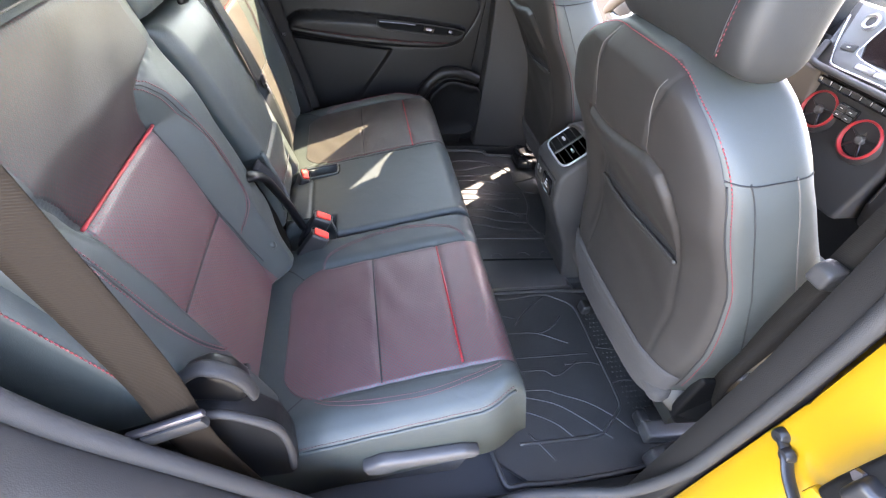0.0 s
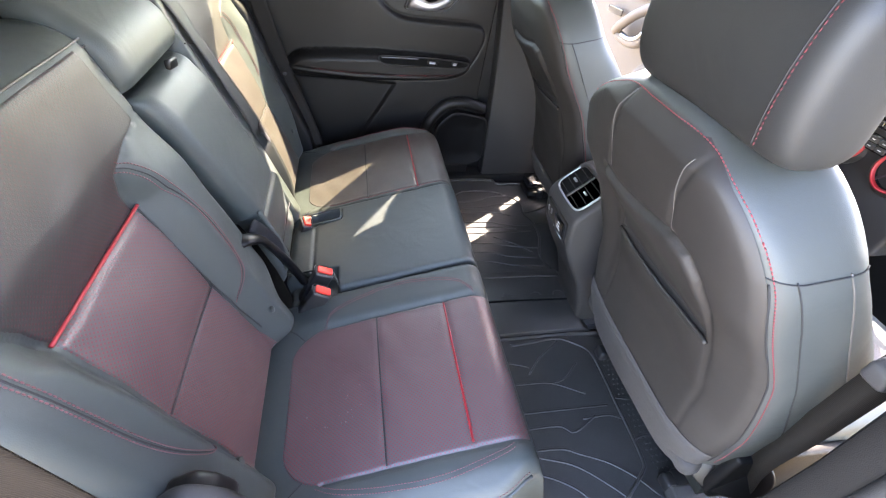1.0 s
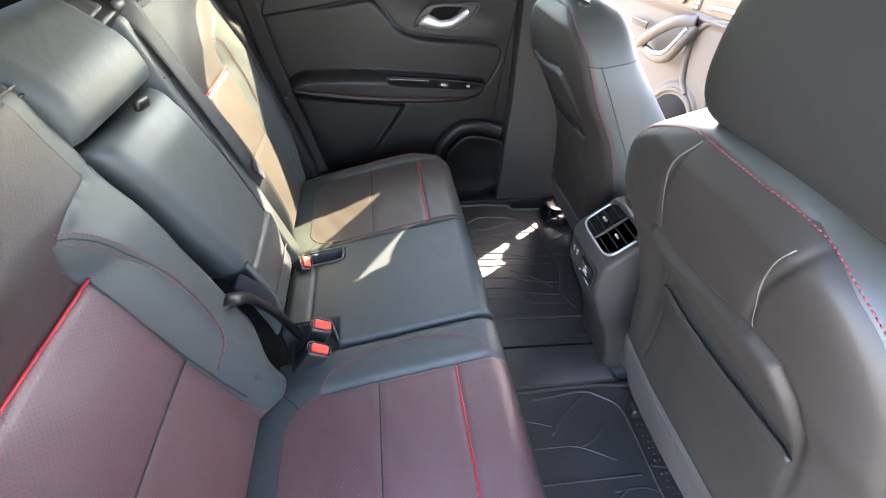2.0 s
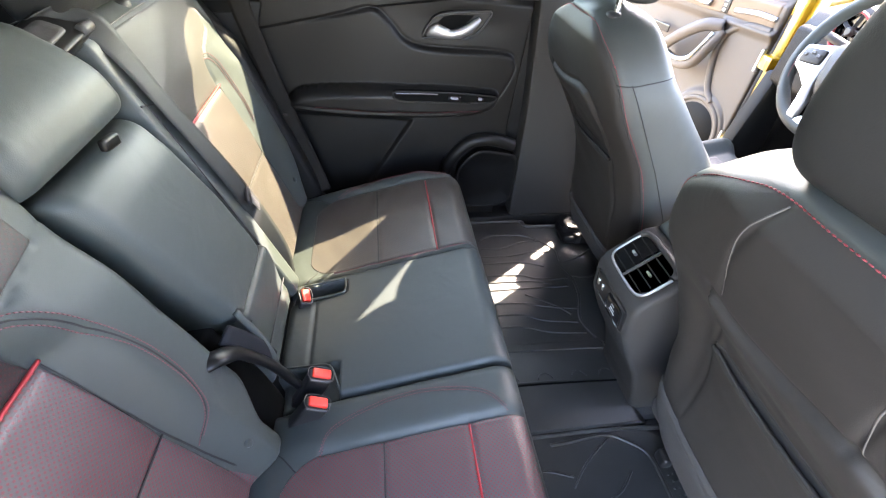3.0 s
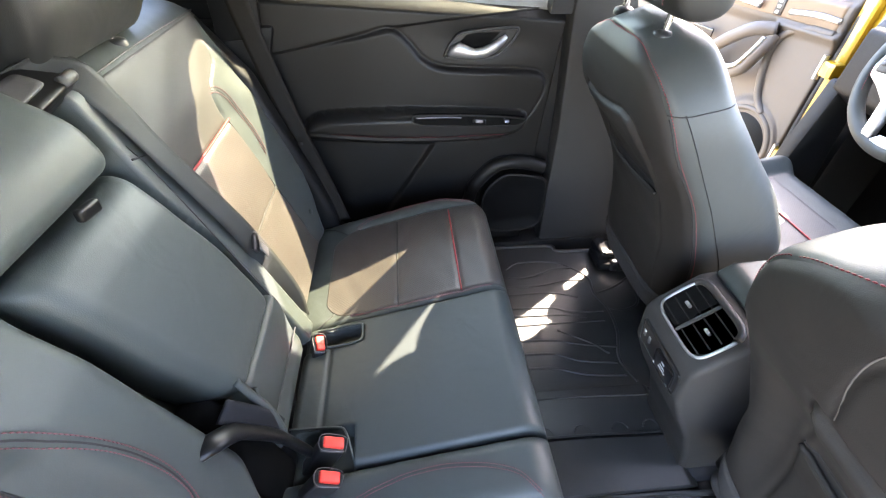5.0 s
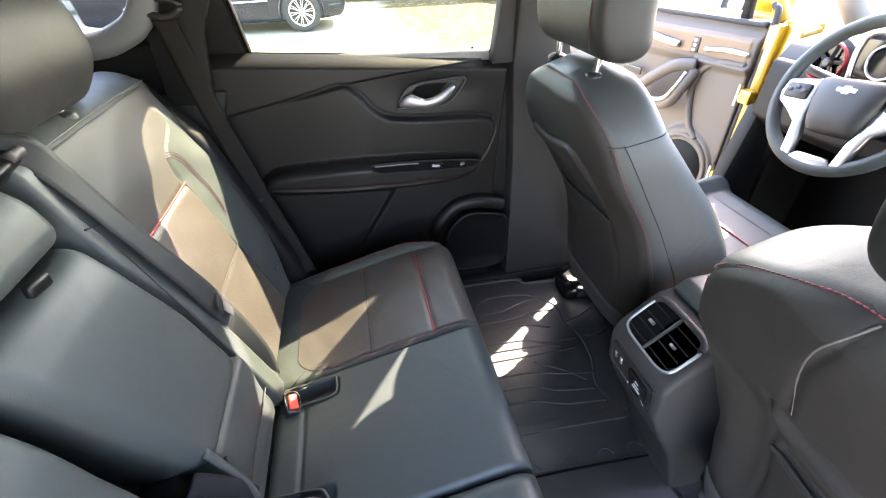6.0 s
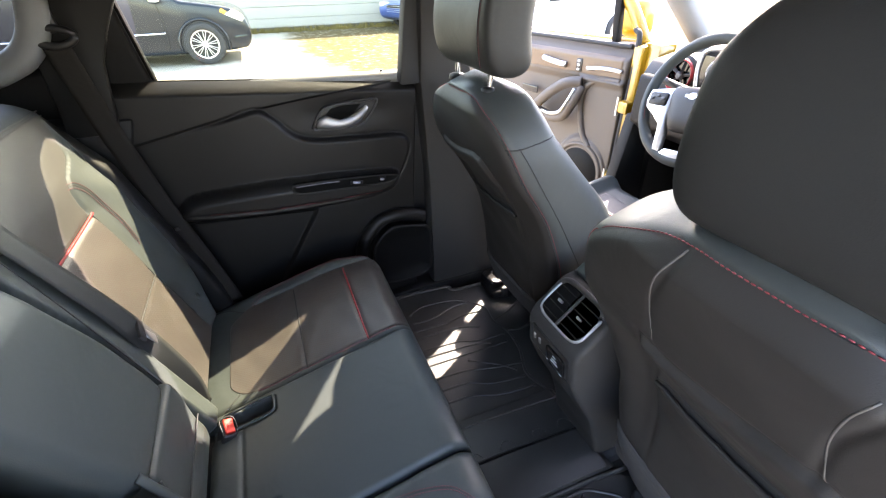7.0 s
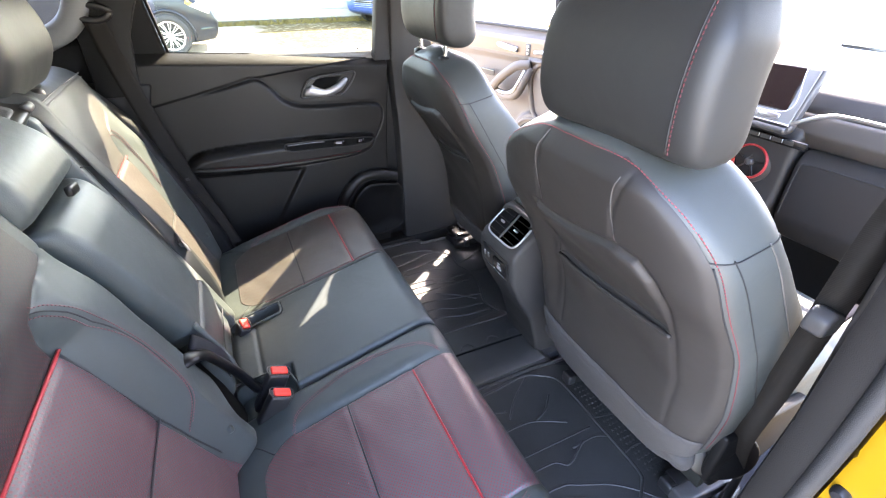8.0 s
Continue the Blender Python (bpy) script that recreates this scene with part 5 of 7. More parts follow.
ribs("rib", [
    [(0.46, 0.13), (0.44, 0.20), (0.47, 0.29), (0.475, 0.38), (0.455, 0.44), (0.46, 0.51), (0.42, 0.56), (0.36, 0.595), (0.25, 0.60), (0.20, 0.57)],
    [(0.475, 0.38), (0.53, 0.37), (0.58, 0.40), (0.59, 0.50)],
    [(0.455, 0.44), (0.52, 0.46), (0.59, 0.50)],
    [(0.42, 0.56), (0.36, 0.56), (0.27, 0.53), (0.20, 0.53)],
    [(0.18, 0.49), (0.30, 0.49), (0.38, 0.505), (0.44, 0.50)],
    [(0.18, 0.455), (0.32, 0.455), (0.40, 0.43)],
    [(0.17, 0.40), (0.30, 0.395), (0.36, 0.375), (0.46, 0.37)],
    [(0.17, 0.37), (0.33, 0.365), (0.40, 0.35)],
    [(0.17, 0.335), (0.45, 0.335)],
    [(0.18, 0.28), (0.28, 0.275), (0.36, 0.255), (0.45, 0.24)],
    [(0.18, 0.235), (0.27, 0.23), (0.33, 0.205), (0.43, 0.19)],
    [(0.18, 0.19), (0.26, 0.185), (0.34, 0.16), (0.44, 0.15)],
    [(0.30, 0.31), (0.38, 0.26), (0.42, 0.22)],
], FZ + 0.001, RUBBER, lmat)
dots = bmesh.new()
for i in range(7):
    for j in range(26):
        x, y = 0.475 + 0.012 * i + 0.0055 * (j % 2), -0.22 - 0.0145 * j
        bmesh.ops.create_cone(dots, cap_ends=True, segments=6, radius1=0.0026, radius2=0.0014, depth=0.002, matrix=Matrix.Translation((x, y, FZ + 0.001)))
tagged(part("tread_dots", dots, RUBBER, rmat), "rows of small raised rubber dots", kind="stuff")
tunnel_mat = thing("tunnel_mat", "black rubber mat bridging the floor tunnel", "floor mat", "rear floor mats")
part("mat", prism([(0.08, 0.055), (0.08, 0.083), (0.46, 0.080), (0.49, 0.055)], -0.13, 0.115, 0.006, 2), RUBBER, tunnel_mat)
for y in (-0.006, 0.09):
    tube("seam_ridge", [(0.09, y, 0.0825), (0.25, y, 0.083), (0.47, y - 0.008, 0.081)], 0.003, RUBBER, tunnel_mat, seg=6)
tube("overlap_gap", [(0.09, -0.012, 0.0832), (0.25, -0.012, 0.0836), (0.47, -0.020, 0.0820)], 0.0030, VENTBLACK, tunnel_mat, seg=6)
for x in (0.175, 0.265, 0.355, 0.43):
    tube("half_round_mark", [(x - 0.02, 0.002, 0.0828), (x - 0.012, 0.014, 0.0828), (x, 0.018, 0.0828), (x + 0.012, 0.014, 0.0828), (x + 0.02, 0.002, 0.0828)], 0.0016, RUBBER, tunnel_mat, seg=6)
rail_box = thing("seat_rail_bracket", "shiny black rail bracket behind the driver seat", "rail bracket")
part("bracket", box(0.075, 0.085, 0.035, 0.008, 3, pose(0.545, 0.60, 0.10, 0, 10, 0)), GLOSS, rail_box)
part("cap", box(0.03, 0.05, 0.03, 0.006, 2, pose(0.575, 0.62, 0.13, 0, 10, 0)), SATIN, rail_box, "bright metal rail end")
part("foot", box(0.09, 0.10, 0.03, 0.012, 3, pose(0.545, 0.585, 0.078)), PLASTIC, rail_box)

# ---- rear left door ----
SILLT = math.radians(4.3)
DOOR = axes((0, 0.715, 0.832), (math.cos(SILLT), 0, -math.sin(SILLT)), (math.sin(SILLT), 0, math.cos(SILLT)))
DI = DOOR.inverted()


def dp(x, z):
    """Door coordinates of a place on the panel."""
    p = DI @ Vector((x, 0.715, z))
    return (p.x, p.y)


ldoor = thing("rear_door", "closed black rear door trim with silver handle and speaker", "car door")
RAISED = np.array([dp(*p) for p in spline([(-0.50, 0.703), (-0.42, 0.719), (-0.243, 0.750), (-0.150, 0.770), (-0.121, 0.770), (-0.085, 0.739), (-0.056, 0.704), (-0.015, 0.682), (0.052, 0.672), (0.18, 0.666), (0.247, 0.660), (0.272, 0.646), (0.280, 0.615), (0.262, 0.565), (0.232, 0.518), (0.19, 0.492), (0.149, 0.481), (-0.006, 0.474), (-0.24, 0.481), (-0.372, 0.496), (-0.50, 0.51)], 0.012)])
ARM = np.array([dp(*p) for p in spline([(-0.388, 0.528), (-0.368, 0.551), (-0.320, 0.571), (-0.148, 0.579), (0.0, 0.575), (0.154, 0.566), (0.224, 0.557), (0.234, 0.541), (0.215, 0.508), (0.149, 0.488), (-0.006, 0.482), (-0.24, 0.488), (-0.372, 0.504)], 0.012)])
SEAMLINE = np.array([dp(*p) for p in ((-0.36, 0.528), (-0.304, 0.521), (-0.16, 0.512), (-0.003, 0.507), (0.168, 0.509), (0.22, 0.524))])

CREASE = np.array([dp(*p) for p in ((-0.50, 0.701), (-0.405, 0.719), (-0.259, 0.746), (-0.126, 0.771), (0.0, 0.785), (0.064, 0.791), (0.29, 0.805), (0.34, 0.808))])


def door_f(a, b):
    dr = depth_in(a, b, RAISED)
    raised = (0.017 * np.sqrt(np.clip(1 - (1 - np.clip(dr / 0.013, 0, 1)) ** 2, 0, 1)) - 0.002 * bell(dr + 0.003, 0.003)) * ease(a, -0.40, -0.06)
    brow = 0.0075 * ease(b - np.interp(a, CREASE[:, 0], CREASE[:, 1]), 0.0, 0.005)
    d = depth_in(a, b, ARM)
    arm = 0.050 * np.sqrt(np.clip(1 - (1 - np.clip(d / 0.026, 0, 1)) ** 2, 0, 1))
    seam = np.interp(a, SEAMLINE[:, 0], SEAMLINE[:, 1])
    rib = -0.005 * bell(b - seam, 0.0028) * (d > 0.004)
    low = -0.014 * ease(dp(0, 0.462)[1] - b, 0.0, 0.014) * ease(0.015 - a - 0.55 * (b - dp(0, 0.462)[1]) * -1, 0.0, 0.016)
    top = -0.026 * ease(b, -0.035, 0.0)
    scoop = -0.010 * bell(a - 0.12, 0.11) * bell(b - dp(0.12, 0.735)[1], 0.035)
    return raised + brow + arm + rib + low + top + scoop


pad("panel", DOOR, const(-0.47), lambda b: 0.315 + 0.02 * ease(-b, 0.3, 0.75), -0.79, 0.0, door_f, 0.03, DOORSKIN, ldoor, 300, 260, 0.006, (0.02, 0.02))
stitch_line("arm_stitching", on(door_f, spline([(p[0], p[1] + 0.005) for p in SEAMLINE[1:5]]), 0.0012), THREAD, ldoor, DOOR)


def door_plate(name, outline, h0, h1, mat, label=""):
    """A flat plate of the given outline, from h0 to h1 off the door."""
    bm = bmesh.new()
    bm.faces.new([bm.verts.new((*dp(*p), h0)) for p in outline])
    ext = bmesh.ops.extrude_face_region(bm, geom=bm.faces[:])
    bmesh.ops.translate(bm, verts=[v for v in ext["geom"] if isinstance(v, bmesh.types.BMVert)], vec=(0, 0, h1 - h0))
    bmesh.ops.recalc_face_normals(bm, faces=bm.faces)
    return part(name, bm, mat, ldoor, label, DOOR)


BEZ = [tuple(p) for p in spline([(0.004, 0.704), (0.010, 0.716), (0.022, 0.735), (0.041, 0.754), (0.080, 0.762), (0.150, 0.766), (0.185, 0.767), (0.190, 0.757), (0.164, 0.720), (0.137, 0.701), (0.104, 0.698), (0.04, 0.699), (0.010, 0.700), (0.004, 0.704)], 0.006)]
tube("handle_bezel", [(*dp(*p), 0.001) for p in BEZ], 0.0040, GLOSSY_PLASTIC, ldoor, DOOR, seg=8)
door_plate("handle_cup", BEZ[:-1], -0.006, -0.002, GLOSSY_PLASTIC, "black handle cup")
# no opening here: a matt black plate paints the shade behind the blade
door_plate("handle_hollow", [(0.046, 0.738), (0.060, 0.752), (0.085, 0.757), (0.145, 0.757), (0.120, 0.733), (0.076, 0.718), (0.056, 0.724)], -0.003, 0.0005, VENTBLACK, "dark plate standing for the shaded hollow behind the handle")
# a bladed pull: a broad foot that narrows and sweeps up to its tip
rows = ((0.014, 0.7055, 0.0050, 0.006), (0.026, 0.7150, 0.0135, 0.012), (0.042, 0.7200, 0.0190, 0.016), (0.060, 0.7150, 0.0150, 0.018), (0.080, 0.7115, 0.0120, 0.020), (0.105, 0.7155, 0.0125, 0.021), (0.128, 0.7255, 0.0120, 0.020), (0.146, 0.7395, 0.0095, 0.018), (0.160, 0.7510, 0.0045, 0.014))
rings = []
for k, (x, z, hw, h) in enumerate(rows):
    x0, z0 = rows[max(0, k - 1)][:2]
    x1, z1 = rows[min(len(rows) - 1, k + 1)][:2]
    ln = math.hypot(x1 - x0, z1 - z0)
    nx, nz = -(z1 - z0) / ln, (x1 - x0) / ln
    rings.append([(*dp(x + nx * hw * u, z + nz * hw * u), h + v) for u, v in ((-1, -0.006), (-1, 0.0), (-0.7, 0.004), (0, 0.006), (0.7, 0.004), (1, 0.0), (1, -0.006), (0, -0.008))])
loft("door_handle", rings, PULLSILVER, ldoor, DOOR, "satin silver pull handle")
# recessed pull and switches set into the top of the armrest
tray = spline([(-0.082, 0.558), (-0.083, 0.570), (-0.07, 0.5765), (0.05, 0.573), (0.154, 0.566), (0.212, 0.559), (0.218, 0.552), (0.195, 0.542), (0.12, 0.541), (0.0, 0.546), (-0.06, 0.549), (-0.082, 0.558)], 0.008)
door_plate("pull_tray", [tuple(p) for p in tray[:-1]], 0.055, 0.0715, VENTBLACK, "recessed black pull tray")
tube("tray_rim", [(*dp(x, z), 0.0728) for x, z in ((-0.076, 0.5715), (0.0, 0.5705), (0.044, 0.568))], 0.0018, GRAYSTEEL, ldoor, DOOR, label="gray pull lip")
tube("tray_rim", [(*dp(x, z), 0.0705) for x, z in tray], 0.0030, DOORSKIN, ldoor, DOOR)
for x, z, w, name, lab in ((0.092, 0.557, 0.022, "window_switch", "silver window switch"), (0.168, 0.554, 0.013, "lock_switch", "small silver lock switch")):
    part(name, box(w, 0.009, 0.007, 0.003, 2), GRAYSTEEL, ldoor, lab, DOOR @ Matrix.Translation((*dp(x, z), 0.0735)) @ pose(0, 0, 0, -25, 0, -3))
    part("switch_well", box(w * 1.7, 0.014, 0.003, 0.001, 1), GLOSS, ldoor, "", DOOR @ Matrix.Translation((*dp(x, z - 0.001), 0.0722)) @ pose(0, 0, 0, 0, 0, -3))
SPK = [(0.126, 0.275), (0.138, 0.310), (0.176, 0.350), (0.215, 0.361), (0.300, 0.345), (0.316, 0.338), (0.327, 0.305), (0.326, 0.20), (0.316, 0.165), (0.26, 0.143), (0.16, 0.15), (0.128, 0.20)]
ring = [(*dp(*p),) for p in spline(SPK + SPK[:1], 0.010)[:-1]]
cx, cy = np.mean(ring, 0)
loft("speaker_grille", [[(cx + (x - cx) * k, cy + (y - cy) * k, h) for x, y in ring] for k, h in ((1.0, 0.0), (1.0, 0.030), (0.97, 0.035), (0.93, 0.035), (0.90, 0.031), (0.4, 0.032))], GRILLE, ldoor, DOOR, "black perforated speaker grille")
tube("speaker_ring", [(x, y, 0.033) for x, y in ring + ring[:1]], 0.0042, DOORSKIN, ldoor, DOOR)
tube("speaker_brow", [(*dp(x, z), h) for x, z, h in ((0.085, 0.255, 0.006), (0.10, 0.315, 0.012), (0.152, 0.378, 0.014), (0.20, 0.394, 0.016), (0.25, 0.392, 0.016), (0.312, 0.370, 0.012))], 0.021, DOORSKIN, ldoor, DOOR, seg=12)
part("window_post", prism([(0.262, 0.80), (0.325, 0.80), (0.315, 1.20), (0.278, 1.20)], -0.02, 0.02, 0.006, 2), SEAL, ldoor, "black front window post", Matrix.Translation((0, 0.725, 0)) @ Matrix.Translation((0, 0.0, 0.80)) @ pose(0, 0, 0, 14) @ Matrix.Translation((0, 0, -0.80)))
part("lock_pin", lathe([(0, 0.03), (0.004, 0.029), (0.0035, 0.01), (0.006, 0.0)], 12), GLOSSY_PLASTIC, ldoor, "black lock pin", Matrix.Translation((0.222, 0.752, 0.806)))
tube("sill_cap", [(-0.345, 0.756, 0.833), (-0.06, 0.756, 0.820), (0.31, 0.756, 0.808)], 0.021, LIT_SILL, ldoor, seg=16, label="soft gray sill edge")
part("outer_skin", prism([(-0.55, 0.0), (0.31, 0.0), (0.31, 0.78), (-0.35, 0.80), (-0.5, 0.6)], 0.80, 0.86, 0.01, 2), YELLOW, ldoor, "yellow painted outer skin")
# matt black strip added along the pillar's front face in place of its shadow
leaning([(-0.343, 0.852), (-0.336, 0.852), (-0.366, 1.18), (-0.373, 1.18)], 0.765, 0.792, 0.27, "window_run_left", VENTBLACK, 0.002)
tube("window_seal", [(-0.335, 0.787, 0.838), (-0.06, 0.787, 0.827), (0.285, 0.79, 0.816), (0.275, 0.70, 1.13)], 0.008, SEAL, ldoor, seg=8)
glass = solid("window_1", [(-0.36, 0.79, 0.80), (0.31, 0.79, 0.78), (0.28, 0.67, 1.16), (-0.31, 0.67, 1.16), (-0.36, 0.794, 0.80), (0.31, 0.794, 0.78), (0.28, 0.674, 1.16), (-0.31, 0.674, 1.16)], [(0, 1, 2, 3), (7, 6, 5, 4)], GLASS, smooth=False)
tagged(glass, "clear rear side window glass", "window", kind="structure")

def cap_shape():
    """The rounded cover over a belt loop's bolt."""
    bm = box(0.050, 0.030, 0.052, 0.013, 4)
    for v in bm.verts:
        v.co.x *= 1 - 0.35 * max(0.0, v.co.z / 0.026)
    return bm


# left outer belt with its pillar loop
lbelt = thing("outer_seat_belt", "black webbing belt from a pillar loop down to the seat side", "seat belt", "outer rear belts")
ribbon("webbing", [(-0.471, 0.658, 0.953), (-0.449, 0.664, 0.794), (-0.418, 0.671, 0.630), (-0.384, 0.670, 0.492), (-0.34, 0.642, 0.36), (-0.31, 0.625, 0.26)], 0.047, [(0.95, 0.15, 0.15), (0.95, 0.2, 0.2), (0.95, 0.2, 0.25), (0.95, 0.2, 0.25), (0.95, 0.15, 0.25), (0.95, 0.1, 0.2)], BELT, lbelt)
hoop = [(0.040 * math.cos(t), 0.0, 0.017 * math.sin(t)) for t in np.linspace(0, 2 * math.pi, 24)]
tube("loop", [(x, 0.0, z + 0.10 * x * x / 0.04) for x, y, z in hoop], 0.0075, GLOSSY_PLASTIC, lbelt, pose(-0.472, 0.655, 0.968, 0, 6, 0), seg=12, label="black pillar loop")
part("loop_cover", cap_shape(), GLOSSY_PLASTIC, lbelt, "rounded loop cap", pose(-0.480, 0.672, 1.000, 0, 6, 0))
part("stop_button", box(0.012, 0.006, 0.01, 0.003, 2, pose(-0.385, 0.636, 0.515)), GLOSSY_PLASTIC, lbelt)
part("side_bolster_trim", prism([(-0.52, 0.18), (-0.30, 0.18), (-0.33, 0.32), (-0.40, 0.52), (-0.46, 0.70), (-0.56, 0.84), (-0.60, 0.84)], 0.60, 0.66, 0.015, 3), PLASTIC, shell)

# ---- center console ----
console = thing("center_console", "black center console with chrome-framed rear vents and power sockets", "console")
part("body", prism([(0.338, 0.462), (0.405, 0.522), (0.47, 0.535), (1.02, 0.55), (1.08, 0.50), (1.08, 0.03), (0.46, 0.03), (0.44, 0.13), (0.41, 0.22), (0.365, 0.30), (0.335, 0.365), (0.328, 0.44)], -0.093, 0.073, 0.012, 3), PILLARGRAY, console)
part("armrest_lid", prism([(0.425, 0.53), (0.45, 0.552), (0.78, 0.565), (0.80, 0.55), (0.78, 0.535), (0.43, 0.522)], -0.085, 0.065, 0.009, 3), LEATHER, console, "black leather armrest lid")
VP = axes((0.370, -0.010, 0.4935), (0, -1, 0), (0.067, 0, 0.060))
ov = [(x, y, 0.001) for x, y in np.vstack([oval(0.064, 0.043, 40, 5.0), oval(0.064, 0.043, 40, 5.0)[:1]])]
low = [p for p in ov[20:] if p[1] < 0.034] + [ov[0]]
tube("vent_frame", [ov[17], ov[18], ov[19]] + low + [ov[1], ov[2]], 0.0028, PULLSILVER, console, VP, seg=12, label="chrome vent frame")
tube("vent_hood", [(x, y + 0.003, 0.004) for x, y, z in ov[2:19]], 0.0060, PILLARGRAY, console, VP, seg=12, label="dark hood over the vents")
loft("vent_well", [[(x * k, y * k, h) for x, y in oval(0.064, 0.043, 40, 5.0)] for k, h in ((1.0, 0.002), (0.95, 0.002), (0.93, -0.012), (0.5, -0.014))], VENTBLACK, console, VP)
part("vent_divider", box(0.006, 0.080, 0.012, 0.002, 2, pose(0, 0, 0.0)), GRAYTRIM, console, "dark vent divider", VP)
for q in (-1, 1):
    for k in range(4):
        part("vent_slat", box(0.054, 0.004, 0.012, 0.001, 1, pose(q * 0.030, -0.029 + 0.0193 * k, -0.003, 30)), PLASTIC, console, m=VP)
    for k in (-1, 0, 1):
        part("vent_vane", box(0.002, 0.076, 0.006, 0.0008, 1, pose(q * 0.030 + k * 0.0145, 0, -0.010)), PLASTIC, console, m=VP)
    part("vent_tab", box(0.012, 0.006, 0.010, 0.002, 2, pose(q * 0.030, 0.0, 0.005)), PULLSILVER, console, "bright vent tab", VP)
UP = axes((0.3345, -0.012, 0.400), (0, -1, 0), (-0.01, 0, 0.07))
part("socket_plate", box(0.13, 0.062, 0.008, 0.008, 3, pose(0, 0, 0.001)), GLOSSY_PLASTIC, console, "black socket plate", UP)
for x in (-0.050, -0.032):
    part("usb_port", box(0.007, 0.016, 0.003, 0.001, 1, pose(x, 0.002, 0.006)), SATIN, console, "silver usb port", UP)
part("socket_lid", box(0.058, 0.048, 0.007, 0.007, 3, pose(0.026, -0.002, 0.006)), GLOSS, console, "black power socket lid", UP)
for k, w in ((0.010, 0.010), (0.0, 0.016), (-0.008, 0.022)):
    part("socket_mark", box(w, 0.0022, 0.0008, 0, 1, pose(0.026, k, 0.0099)), WHITEPRINT, console, "pale printed mark", UP)

# ---- dashboard, wheel ----
dash = thing("dashboard", "black dashboard with red-ringed round vents and silver trim", "dashboard")
part("top_pad", prism([(1.14, 0.755), (1.17, 0.80), (1.30, 0.825), (1.50, 0.83), (1.50, 0.68), (1.16, 0.70)], -0.70, 0.70, 0.014, 3), DASH, dash)
part("mid_band", prism([(1.125, 0.70), (1.135, 0.745), (1.18, 0.755), (1.25, 0.66), (1.16, 0.655)], -0.70, 0.15, 0.008, 3), GRAYPLASTIC, dash, "gray dash band")
tube("trim_strip", [(1.120, -0.68, 0.755), (1.118, -0.45, 0.758), (1.114, -0.30, 0.760), (1.106, -0.25, 0.750), (1.088, -0.20, 0.722)], 0.0055, SATIN, dash, label="bright silver trim strip")
part("glove_box", prism([(1.155, 0.40), (1.125, 0.47), (1.118, 0.63), (1.14, 0.66), (1.30, 0.66), (1.30, 0.40)], -0.69, -0.235, 0.014, 3), DASH, dash, "black glove box")
tube("glove_box_gap", [(1.1165, -0.25, 0.48), (1.1155, -0.25, 0.60), (1.118, -0.262, 0.625), (1.118, -0.35, 0.630), (1.118, -0.66, 0.630)], 0.0022, SEAMDARK, dash)
part("center_fascia", prism([(1.09, 0.40), (1.115, 0.54), (1.105, 0.66), (1.12, 0.71), (1.30, 0.71), (1.30, 0.40)], -0.225, 0.125, 0.014, 3), DASH, dash)
part("switch_panel", box(0.012, 0.32, 0.020, 0.004, 2, pose(1.090, -0.10, 0.676, 0, -10, 0)), GLOSS, dash, "gloss black switch row")
for k in range(9):
    part("toggle_switch", box(0.008, 0.026, 0.012, 0.003, 2, pose(1.086, -0.217 + 0.031 * k, 0.677, 0, -10, 0)), GRAYTRIM, dash, "dark gray toggle")
    part("toggle_mark", box(0.002, 0.002, 0.010, 0.0005, 1, pose(1.0815, -0.2015 + 0.031 * k, 0.678, 0, -10, 0)), SATIN, dash, "bright divider")
part("button_plate", box(0.01, 0.062, 0.040, 0.004, 2, pose(1.105, -0.056, 0.628)), GLOSS, dash, "gloss black button plate")
for k in range(4):
    part("button", box(0.006, 0.026, 0.013, 0.002, 1, pose(1.099, -0.070 + 0.028 * (k % 2), 0.637 - 0.017 * (k // 2))), GRAYTRIM, dash, "dark seek button")
    part("button_mark", box(0.001, 0.008, 0.002, 0, 1, pose(1.0957, -0.070 + 0.028 * (k % 2), 0.637 - 0.017 * (k // 2))), WHITEPRINT, dash, "pale printed mark")
part("port_plate", box(0.010, 0.040, 0.030, 0.006, 3, pose(1.100, 0.010, 0.530, 0, 8, 0)), GRAYPLASTIC, dash, "gray socket plate")
part("port_slot", box(0.004, 0.006, 0.014, 0.001, 1, pose(1.0945, 0.010, 0.531, 0, 8, 0)), WHITEPRINT, dash, "pale port slot")


